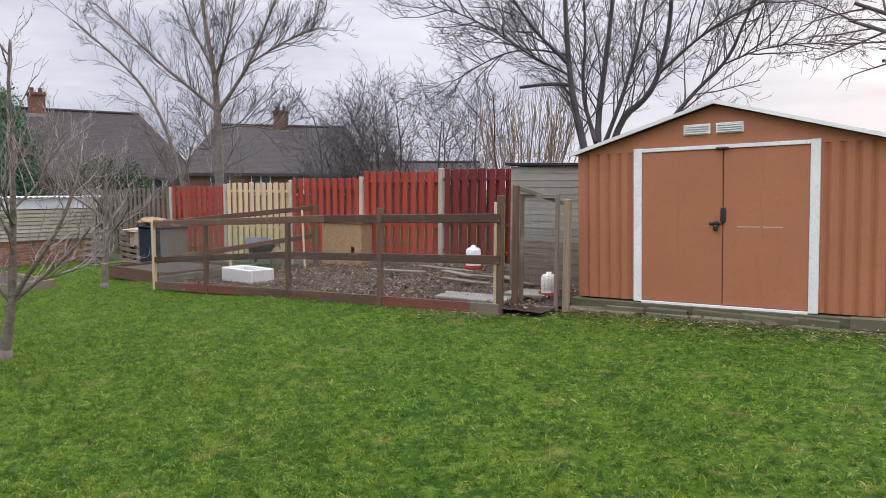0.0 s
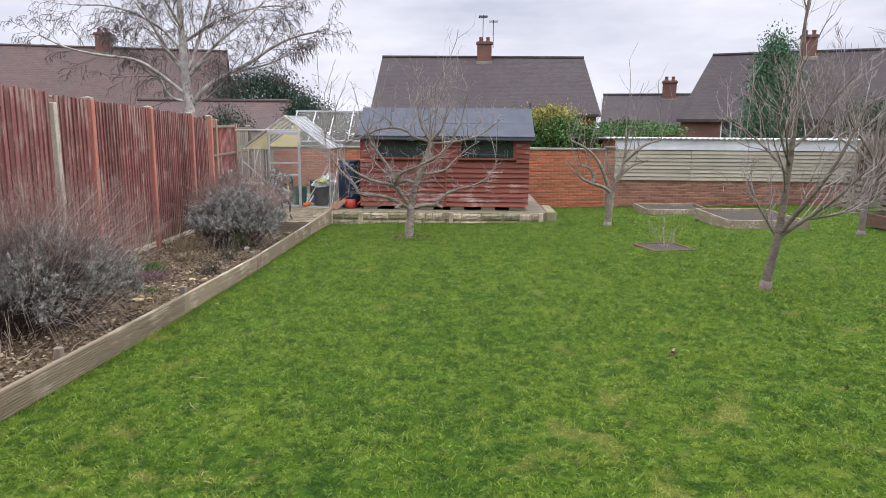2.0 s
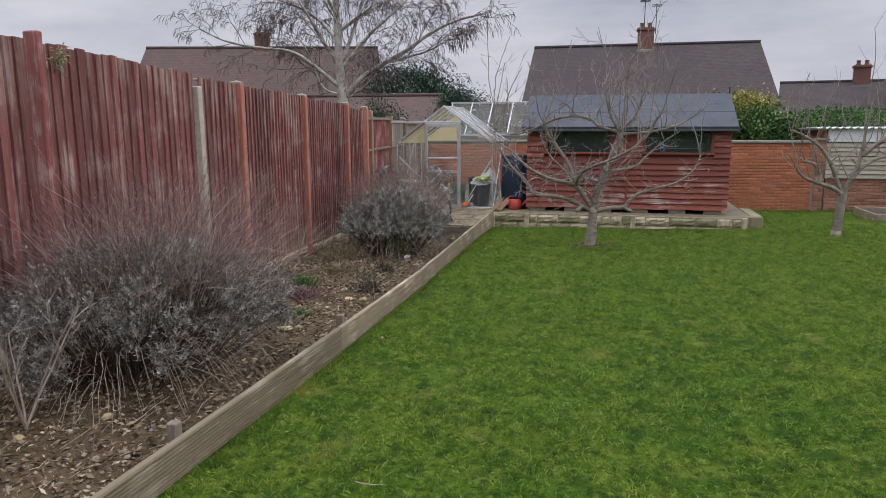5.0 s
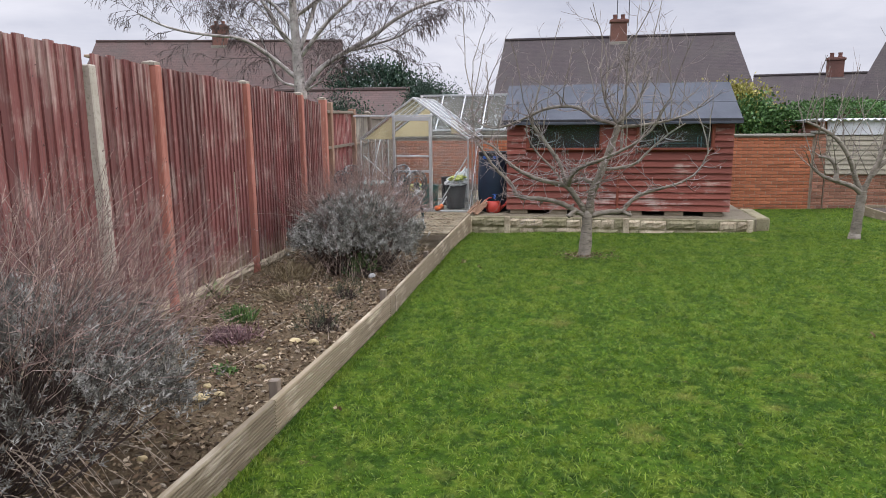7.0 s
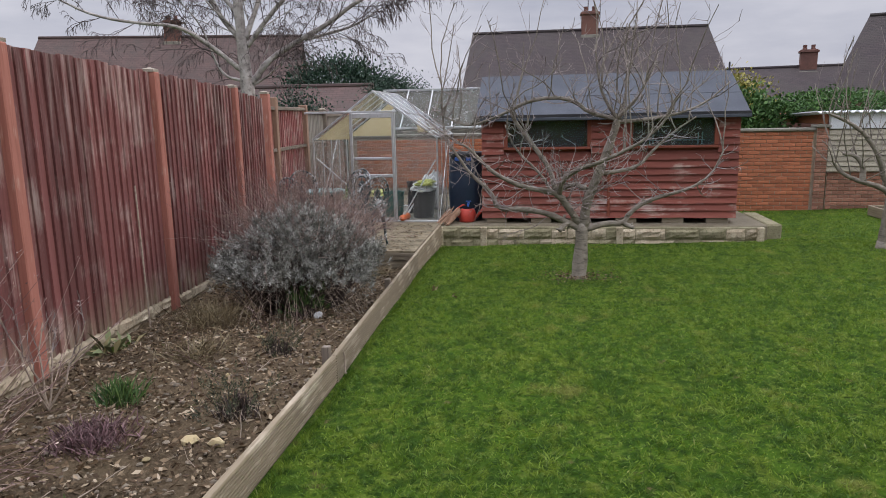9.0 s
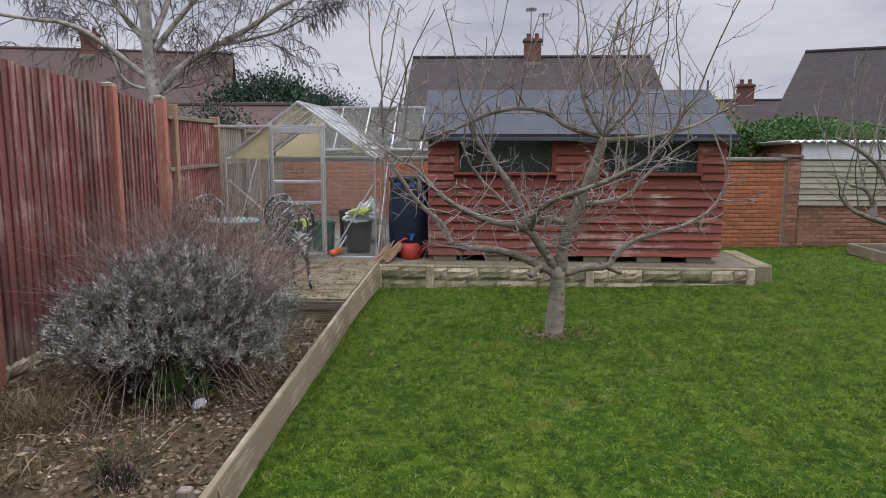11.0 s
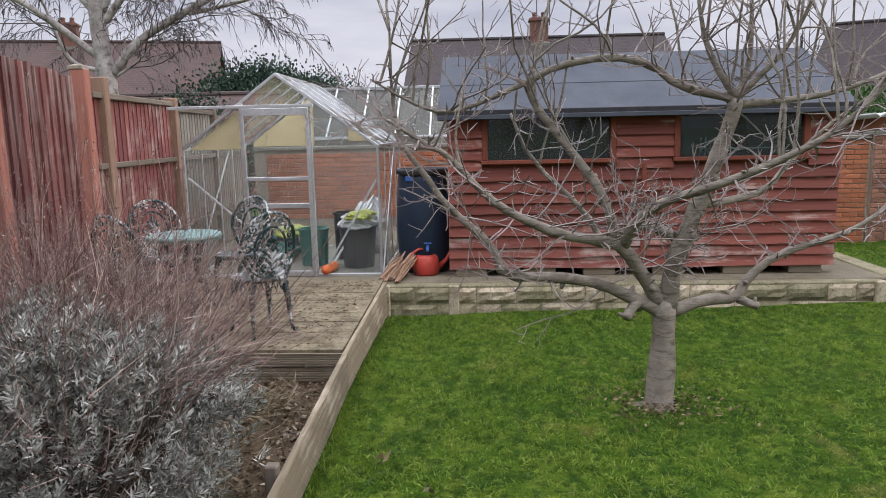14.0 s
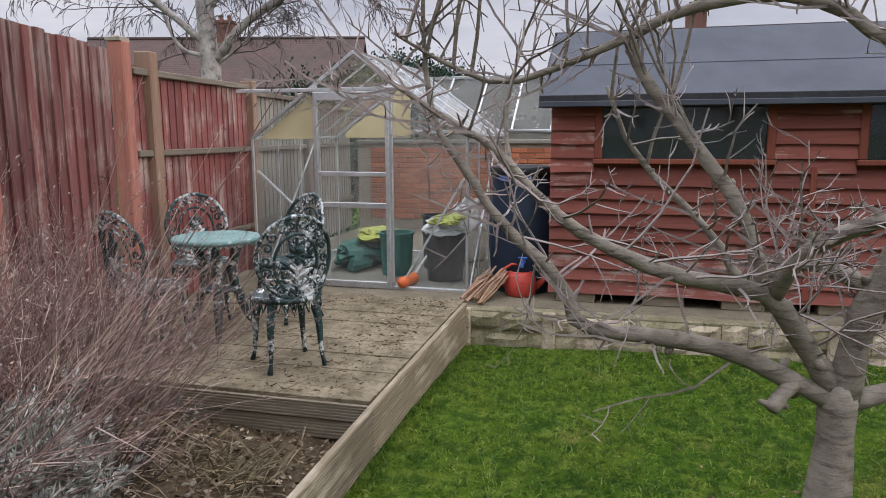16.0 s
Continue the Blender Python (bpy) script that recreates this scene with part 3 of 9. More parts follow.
def railed_panel(x0, x1, seed, mat, label):
    """The panels by the glasshouse show their rails."""
    xm, length = (x0 + x1) / 2, abs(x1 - x0) - 0.06
    top, low = 1.43 + 0.03 * (xm + 15.9), -0.42
    rnd = random.Random(seed)
    p = thing("fence_panel", along(xm, low), label, parent=red_fence)
    n = int(length / 0.1)
    w = length / n
    for i in range(n):
        a = -length / 2 + i * w
        part("board", Geo().prism([(a - 0.012, 0), (a + w, 0.006), (a + w, 0.022), (a - 0.012, 0.012)], "z", rnd.uniform(0, 0.01), top - low + rnd.uniform(-0.01, 0.005)), mat, p)
    for hz in (0.45, 1.22, top - low - 0.03):
        part("rail", Geo().box((-length / 2, 0.02, hz - 0.025), (length / 2, 0.065, hz + 0.025), 0.006), M_GREY_X, p)


railed_panel(-14.80, -16.78, 5, M_FENCE_RED, "low fence panel with rails on its face, patchy red stain")
railed_panel(-16.85, -18.3, 6, M_SILVER_Z, "low grey unstained fence panel behind the greenhouse")
railed_panel(-18.35, -20.2, 7, M_SILVER_Z, "low grey unstained fence panel behind the greenhouse")
fence_post(-15.06, 1.56, M_BROWN_PALE, 0.11, "square weathered post beside the terrace", out=0.05)
fence_post(-16.81, 1.47, M_BROWN_PALE, 0.10, "square weathered post beside the terrace", out=0.05)
fence_post(-18.32, 1.40, M_GREY_Z, 0.10, "square weathered post behind the glasshouse", True, out=0.05)


# ---- terrace of slabs behind a low stone wall ----
M_TERRACE = mottled("stained_brown_concrete", (0.115, 0.096, 0.064), (0.175, 0.148, 0.102), (0.075, 0.072, 0.036), 3.0, 0.92, 0.006)


def terrace():
    g = Geo().box((-20.2, -5.95, -0.95), (-15.86, 1.56, -0.445), 0.01)
    solid("terrace", g, M_TERRACE, Matrix(), "worn concrete base under shed and glasshouse", "terrace", kind="structure")
    w = thing("retaining_wall", pose(-15.80, 0, -0.80), "low mossy retaining wall of rock-faced stones", "wall", kind="structure")
    part("core", Geo().box((-0.10, -3.38, -0.05), (0.06, 1.50, 0.345), 0.01), M_MOSSY, w)
    rnd = random.Random(4)
    for row in range(2):
        y = -3.36
        while y < 1.44:
            ln = min(rnd.uniform(0.12, 0.55), 1.47 - y)
            g = rough_stone(rnd, y + 0.004, y + ln - 0.004, row * 0.165 + rnd.uniform(0.0, 0.012), row * 0.165 + rnd.uniform(0.15, 0.165))
            part("stone", g, M_STONE if rnd.random() < 0.72 and y > -2.7 else M_MOSSY, w)
            y += ln
    for y in (-3.30, -2.62, -0.58, 1.42):
        part("pier", Geo().box((0.06, y - 0.05, -0.06), (0.115, y + 0.05, 0.355), 0.01), M_STONE, w)
    g = Geo().box((-17.3, 1.57, -0.76), (-15.98, 1.80, -0.44), 0.02)
    solid("slab", g, M_MOSSY, Matrix(), "loose concrete slab on the grass beside the shed", "slab")


terrace()


# ---- the clapboard shed ----
def pane_grid(parent, name, y0, y1, z0, z1, x, mat_frame, glass_mat):
    """A window set in the wall that faces +x."""
    w = part(name, Geo().box((x - 0.03, y0 - 0.05, z1), (x + 0.045, y1 + 0.05, z1 + 0.05), 0.006), mat_frame, parent)
    for nm, lo, hi in (("frame_side", (x - 0.03, y0 - 0.06, z0), (x + 0.04, y0, z1)), ("frame_side", (x - 0.03, y1, z0), (x + 0.04, y1 + 0.06, z1)), ("sill", (x - 0.03, y0 - 0.07, z0 - 0.04), (x + 0.07, y1 + 0.07, z0))):
        part(nm, Geo().box(lo, hi, 0.006), mat_frame, w)
    part("pane", Geo().box((x - 0.006, y0, z0), (x, y1, z1)), glass_mat, w)
    return w


def clapboard_shed():
    x1, x0, y0, y1 = -16.12, -18.5, -2.66, 1.15
    zb, ze, zr = -0.335, 1.30, 1.88
    s = thing("garden_shed", pose(0, 0, 0), "red-brown clapboard shed with a blue-grey felt roof", "shed")
    wins = ((-2.27, -1.06), (-0.38, 0.80))
    wz0, wz1 = 0.74, 1.19
    zw = 1.215
    # walls behind the boards, with openings for the windows
    g = Geo()
    xs = x1 - 0.03
    cols = [y0, wins[0][0], wins[0][1], wins[1][0], wins[1][1], y1]
    for i in range(5):
        g = Geo()
        if i in (1, 3):
            g.box((xs - 0.04, cols[i], zb), (xs, cols[i + 1], wz0))
            part("front_wall", Geo().box((xs - 0.04, cols[i], wz1), (xs, cols[i + 1], zw)), M_SHED_TRIM, s)
        else:
            g.box((xs - 0.04, cols[i], zb), (xs, cols[i + 1], zw))
        part("front_wall", g, M_SHED_TRIM, s)
    part("back_wall", Geo().box((x0, y0, zb), (x0 + 0.04, y1, zw)), M_SHED_TRIM, s)
    for y in (y0, y1 - 0.04):
        g = Geo().prism([(x0 + 0.04, zb), (xs - 0.04, zb), (xs - 0.04, zw - 0.01), ((x0 + xs) / 2, zr - 0.10), (x0 + 0.04, zw - 0.01)], "y", y, y + 0.04)
        part("gable_wall", g, M_SHED_TRIM, s)
    part("shed_floor", Geo().box((x0 + 0.05, y0 + 0.05, zb), (x1 - 0.08, y1 - 0.05, zb + 0.03)), M_GREY_Y, s)
    # overlapping boards on the front and the right-hand gable
    rnd = random.Random(8)
    rows = 14
    h = (zw - zb) / rows
    for r in range(rows):
        z = zb + r * h
        spans = [(y0 - 0.015, y1 + 0.015)]
        if z + h > wz0 - 0.03 and z < wz1 + 0.03:
            spans = [(y0 - 0.015, wins[0][0] - 0.06), (wins[0][1] + 0.06, wins[1][0] - 0.06), (wins[1][1] + 0.06, y1 + 0.015)]
        elif rnd.random() < 0.9:
            c = -0.72
            spans = [(y0 - 0.015, c - 0.002), (c + 0.002, y1 + 0.015)]
        for a, b in spans:
            n = max(2, int((b - a) / 0.25))
            low = [z - 0.025 + 0.016 * noise.noise((k * 0.7, r * 3.1, a)) for k in range(n + 1)]
            v, f = [], []
            for k in range(n + 1):
                y = a + (b - a) * k / n
                v += [(x1 + 0.026, y, low[k]), (x1 - 0.012, y, z + h + 0.004), (x1 - 0.030, y, z + h + 0.004), (x1 + 0.004, y, low[k])]
            for k in range(n):
                for q in range(4):
                    f.append((k * 4 + q, k * 4 + (q + 1) % 4, k * 4 + 4 + (q + 1) % 4, k * 4 + 4 + q))
            f += [(0, 1, 2, 3), (n * 4 + 3, n * 4 + 2, n * 4 + 1, n * 4)]
            part("board", Geo().add(v, f), M_SHED_PEEL if r < 3 and a < -2 else M_SHED, s)
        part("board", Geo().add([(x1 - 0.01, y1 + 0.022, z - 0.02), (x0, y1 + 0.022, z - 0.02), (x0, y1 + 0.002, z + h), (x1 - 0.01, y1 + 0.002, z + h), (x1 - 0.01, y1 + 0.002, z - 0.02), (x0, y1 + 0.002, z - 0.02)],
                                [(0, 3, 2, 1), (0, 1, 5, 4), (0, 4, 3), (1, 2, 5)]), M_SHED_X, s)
    for a, b in wins:
        w = pane_grid(s, "window", a, b, wz0, wz1, x1 - 0.012, M_SHED_TRIM, M_GLASS_WIN)
    part("cover_strip", Geo().box((x1 - 0.005, -0.745, zb), (x1 + 0.030, -0.70, wz0 - 0.05), 0.004), M_SHED_TRIM, s)
    # roof
    xm = (x0 + x1) / 2
    run = x1 + 0.17 - xm
    for sx in (1, -1):
        xe = xm + sx * run
        drop = zr - (zr - ze + 0.03) * run / (x1 - xm)
        v = [(xm, y0 - 0.10, zr), (xe, y0 - 0.10, drop), (xe, y1 + 0.12, drop), (xm, y1 + 0.12, zr)]
        v += [(a, b, c - 0.035) for a, b, c in v]
        part("roof_slope", Geo().add(v, [(0, 1, 2, 3), (7, 6, 5, 4), (0, 4, 5, 1), (1, 5, 6, 2), (2, 6, 7, 3), (3, 7, 4, 0)]), M_FELT, s)
        # a lap in the felt
        for q in (0.52,):
            a0, a1 = q, q + 0.012
            pts = [(xm + (xe - xm) * a, zr + (drop - zr) * a + 0.001) for a in (a0, a1)]
            part("felt_lap", Geo().prism([pts[0], pts[1], (pts[1][0], pts[1][1] + 0.006), (pts[0][0], pts[0][1] + 0.007)], "y", y0 - 0.10, y1 + 0.12), M_FELT, s)
    part("fascia", Geo().box((x1 + 0.135, y0 - 0.10, 1.14), (x1 + 0.16, y1 + 0.12, 1.235), 0.004), M_BLACK, s)
    g = Geo().box((x1 + 0.0, y0 - 0.06, 1.205), (x1 + 0.135, y1 + 0.06, 1.222))
    part("soffit", g, M_BLACK, s)
    part("finial", Geo().box((xm - 0.012, y1 + 0.085, zr - 0.03), (xm + 0.012, y1 + 0.11, zr + 0.13), 0.004), M_BLACK, s)
    # bearers
    for y in (-2.45, -1.75, -1.15, -0.45, 0.25, 0.9):
        part("bearer", Geo().box((x0 + 0.05, y - 0.16, -0.445), (x1 - 0.005, y + 0.16, -0.352), 0.006), M_GREY_Y, s)
    # pale things behind the second window
    part("rack", Geo().box((x1 - 0.30, -0.10, 0.80), (x1 - 0.285, 0.72, 0.815)).box((x1 - 0.30, -0.10, 0.74), (x1 - 0.285, -0.085, 0.92)).box((x1 - 0.30, -0.05, 0.74), (x1 - 0.285, -0.035, 0.92)).box((x1 - 0.30, 0.62, 0.74), (x1 - 0.285, 0.635, 0.92)).box((x1 - 0.30, 0.68, 0.74), (x1 - 0.285, 0.695, 0.92)), M_WHITE, s, "white wire rack inside the window")


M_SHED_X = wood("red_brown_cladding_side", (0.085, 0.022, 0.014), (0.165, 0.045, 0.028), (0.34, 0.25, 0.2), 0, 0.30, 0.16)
clapboard_shed()


# ---- boundary wall and the long outbuilding ----
def course_wall(parent, x, y0, y1, z0, z1, mat, length=0.215, height=0.065, joint=0.010, depth=0.10, seed=0):
    """Bricks laid in stretcher bond on a wall that faces +x; alike bricks share a mesh."""
    rnd = random.Random(seed)
    meshes = []
    for i in range(4):
        g = Geo().box((-depth, 0.0, 0.0), (0.0 + rnd.uniform(-0.003, 0.004), length, height), 0.005)
        meshes.append(g.mesh("brick", mat))
    half = Geo().box((-depth, 0, 0), (0, length / 2 - joint / 2, height), 0.005).mesh("brick", mat)
    rows = int((z1 - z0 + joint) / (height + joint))
    for r in range(rows):
        z = z0 + r * (height + joint)
        y = y0
        if r % 2:
            part("brick", half, mat, parent, m=pose(x, y, z))
            y += length / 2 + joint / 2
        while y + length <= y1 + 0.01:
            part("brick", rnd.choice(meshes), mat, parent, m=pose(x + rnd.uniform(-0.002, 0.002), y, z, 0, 0, rnd.uniform(-0.3, 0.3)))
            y += length + joint
        if y1 - y > length / 2 - joint:
            part("brick", half, mat, parent, m=pose(x, y, z))


wall_w = thing("wall_west", pose(0, 0, 0), "orange brick boundary wall with a stone coping", "wall", kind="structure")
part("core", Geo().box((-20.50, -6.0, -1.1), (-20.315, 3.70, 0.80)), M_MORTAR, wall_w)
part("coping", Geo().box((-20.55, -6.0, 0.80), (-20.26, 3.68, 0.86), 0.012), M_CONC_GREY, wall_w)
part("pier", Geo().box((-20.5, 3.70, -1.0), (-20.235, 3.915, 0.86)), M_MORTAR, wall_w)
part("pier_cap", Geo().box((-20.55, 3.67, 0.86), (-20.19, 3.95, 0.92), 0.012), M_CONC_GREY, wall_w)


def outbuilding():
    s = thing("outbuilding", pose(0, 0, 0), "long low outbuilding, brick below and grey boards above, white sheet roof", "outbuilding")
    part("core", Geo().box((-23.3, 3.96, -1.1), (-20.30, 10.6, 0.80)), M_MORTAR, s)
    rows = 8
    for r in range(rows):
        z = -0.02 + r * 0.105
        for a, b in ((3.93, 6.05), (6.06, 8.3), (8.31, 10.6)):
            g = Geo().prism([(-20.30, z), (-20.235, z + 0.004), (-20.255, z + 0.098), (-20.30, z + 0.10)], "y", a, b)
            part("board", g, M_BLOCK, s)
    part("fascia", Geo().box((-20.32, 3.93, 0.83), (-20.22, 10.7, 1.16), 0.008), M_WHITE_SHEET, s)
    # corrugated roof sheets
    n = 96
    v, f = [], []
    for i in range(n + 1):
        y = 3.62 + (10.75 - 3.62) * i / n
        dz = 0.022 * math.cos(i * math.pi)
        v += [(-20.12, y, 1.17 + dz), (-23.4, y, 1.06 + dz), (-23.4, y, 1.04 + dz), (-20.12, y, 1.15 + dz)]
    for i in range(n):
        for q in range(4):
            f.append((i * 4 + q, i * 4 + (q + 1) % 4, i * 4 + 4 + (q + 1) % 4, i * 4 + 4 + q))
    f += [(0, 1, 2, 3), (n * 4 + 3, n * 4 + 2, n * 4 + 1, n * 4)]
    part("roof", Geo().add(v, f), M_WHITE_SHEET, s)
    part("end_board", Geo().box((-23.3, 3.86, 0.93), (-20.33, 3.93, 1.15), 0.006), M_STEEL, s)
    return s


long_shed = outbuilding()


# ---- houses beyond ----
def house(name, centre, yaw, length, depth, z0, eave, ridge, roof_mat, chimney_at, label, windows=True, over=0.3, hips=(0.0, 0.0), aerial=False):
    """A brick house with a plain gabled roof; its local x runs along the ridge."""
    hs = thing(name, pose(centre[0], centre[1], 0, 0, 0, yaw), label, "house")
    L, Dp = length / 2, depth / 2
    part("wall", Geo().prism([(-Dp, z0), (Dp, z0), (Dp, eave), (0, eave + (ridge - 0.15 - eave) * (1.0 if not any(hips) else 0.02)), (-Dp, eave)], "x", -L, L), M_WALLFAR, hs)
    for sy in (-1, 1):
        ye = sy * (Dp + over)
        zd = eave - (ridge - eave) / Dp * over
        sl = math.hypot(ye, ridge - zd)
        v = [(-L - 0.2 + hips[0], 0, ridge), (L + 0.2 - hips[1], 0, ridge), (L + 0.2, ye, zd), (-L - 0.2, ye, zd)]
        v += [(a, b, c - 0.16) for a, b, c in v]
        fs = [(0, 1, 2, 3), (7, 6, 5, 4), (0, 4, 5, 1), (1, 5, 6, 2), (2, 6, 7, 3), (3, 7, 4, 0)]
        ob = part("roof", Geo().add(v, fs), roof_mat, hs)
        uv = ob.data.uv_layers.new(name="UVMap")
        for lp in ob.data.loops:
            c = ob.data.vertices[lp.vertex_index].co
            uv.data[lp.index].uv = (c.x, abs(c.y) / abs(ye) * sl)
    for hx, sx in zip(hips, (-1, 1)):
        if hx:
            v = [(sx * (L + 0.2 - hx), 0, ridge), (sx * (L + 0.2), -ye, zd), (sx * (L + 0.2), ye, zd)]
            v += [(a - sx * 0.1, b, c - 0.16) for a, b, c in v]
            ob = part("roof_hip", Geo().add(v, [(0, 1, 2), (5, 4, 3), (0, 3, 4, 1), (1, 4, 5, 2), (2, 5, 3, 0)]), roof_mat, hs)
            uv = ob.data.uv_layers.new(name="UVMap")
            for lp in ob.data.loops:
                c = ob.data.vertices[lp.vertex_index].co
                uv.data[lp.index].uv = (c.y, (ridge - c.z) * 1.3)
    part("ridge_tiles", Geo().tube([(-L - 0.2 + hips[0], 0, ridge), (L + 0.2 - hips[1], 0, ridge)], 0.10, 8), roof_mat, hs)
    for cx in chimney_at:
        c = part("chimney", Geo().box((cx - 0.45, -0.32, ridge - 1.0), (cx + 0.45, 0.32, ridge + 0.95), 0.01).box((cx - 0.52, -0.39, ridge + 0.78), (cx + 0.52, 0.39, ridge + 0.90), 0.01), M_WALLFAR, hs)
        for dx in (-0.22, 0.22):
            part("chimney_pot", Geo().lathe([(0.13, ridge + 0.93), (0.13, ridge + 1.02), (0.105, ridge + 1.04), (0.12, ridge + 1.22), (0.09, ridge + 1.22), (0.08, ridge + 1.0)], 10, (cx + dx, 0, 0)), M_POT, c)
        if aerial:
            for dx, top, n in ((-0.1, 2.6, 9), (0.55, 2.3, 5)):
                a = part("aerial", Geo().tube([(cx + dx, 0.1, ridge + 0.6), (cx + dx, 0.1, ridge + top)], 0.025, 6), M_DARKMETAL, c)
                part("boom", Geo().tube([(cx + dx, -0.6, ridge + top - 0.15), (cx + dx, 0.7, ridge + top - 0.1)], 0.018, 6), M_DARKMETAL, a)
                for k in range(n):
                    part("rod", Geo().tube([(cx + dx - 0.28, -0.5 + k * 1.1 / n, ridge + top - 0.14), (cx + dx + 0.28, -0.5 + k * 1.1 / n, ridge + top - 0.14)], 0.010, 5), M_DARKMETAL, a)
        part("flashing", Geo().box((cx - 0.5, -0.55, ridge - 0.55), (cx + 0.5, 0.55, ridge - 0.3), 0.02), M_CONC_GREY, c)
    if windows:
        for sy in (-1, 1):
            for wx in (-L * 0.62, -L * 0.2, L * 0.25, L * 0.65):
                y = sy * Dp
                w = part("window", Geo().box((wx - 0.55, y - 0.05, eave - 1.45), (wx + 0.55, y + 0.05, eave - 0.25), 0.02), M_WHITE, hs)
                for k in (-1, 1):
                    part("pane", Geo().box((wx + k * 0.26 - 0.22, y - 0.06, eave - 1.37), (wx + k * 0.26 + 0.22, y + 0.06, eave - 0.33)), M_DARKGLASS, w)
        for sx in (-1, 1):
            x = sx * L
            w = part("window", Geo().box((x - 0.05, -0.5, eave - 1.1), (x + 0.05, 0.5, eave + 0.1), 0.02), M_WHITE, hs)
            for k in (-1, 1):
                part("pane", Geo().box((x - 0.06, k * 0.23 - 0.19, eave - 1.02), (x + 0.06, k * 0.23 + 0.19, eave + 0.02)), M_DARKGLASS, w)
    return hs


M_POT = mottled("red_clay_pot", (0.12, 0.058, 0.046), (0.16, 0.075, 0.058), (0.08, 0.045, 0.04), 4.0, 0.9, 0.004)
M_DARKGLASS = mottled("dark_window_glass", (0.03, 0.035, 0.04), (0.05, 0.055, 0.06), (0.06, 0.07, 0.08), 1.0, 0.08, 0.0, spec=0.6)

house("house", (-46.0, 0.70), 90, 13.0, 8.0, -2.5, 2.4, 5.70, M_ROOF_A, (0.0,), "brick house with a steep dark tiled roof and chimney", hips=(0.25, 0.45), aerial=True)
house("house", (-43.0, 20.4), 66, 14.5, 8.0, -2.5, 2.2, 5.85, M_ROOF_A, (-0.9,), "brick house with a steep dark tiled roof behind trees", hips=(1.3, 2.9))
house("house", (-34.5, 30.0), 48.8, 10.6, 8.0, -2.5, 2.4, 5.2, M_ROOF_A, (0.1,), "brick house with a dark tiled roof beyond the fence", hips=(1.7, 1.3))
house("house", (-46.2, -23.8), 104.8, 14.9, 8.0, -2.5, 2.7, 6.2, M_ROOF_L, (0.0,), "brick house with a red-brown tiled roof over the fence")
house("bungalow", (-50.5, 12.6), 78, 6.5, 6, -2.5, 1.8, 3.65, M_ROOF_A, (1.0,), "low brick house with a dark tiled roof", False)
house("bungalow", (-40.0, 44.0), 45, 12, 7, -2.5, 1.6, 3.4, M_ROOF_A, (2.0,), "low far house with a dark tiled roof", False)
house("bungalow", (-25.0, 33.5), 30, 5, 6, -2.5, 1.6, 2.9, M_ROOF_A, (), "low far building with a dark roof", False)
house("house", (-26.0, -29.5), 40, 13, 10, -1.5, 3.4, 6.6, M_ROOF_A, (), "neighbouring house with a dark tiled roof", False)
house("bungalow", (-6.6, -15.5), -8, 6.0, 6, -1.0, 2.2, 4.05, M_ROOF_L, (), "neighbouring low house with a red tiled roof", False)

house("bungalow", (-33.0, -12.0), 95, 6.6, 5, -2.5, 1.0, 2.5, M_ROOF_L, (), "low brick house with a brown tiled roof beyond the greenhouses", False)

# ---- the back fence ----
back_line = thing("fence", Matrix(), "back fence of red, maroon and bare pine panels between concrete posts", "fence")


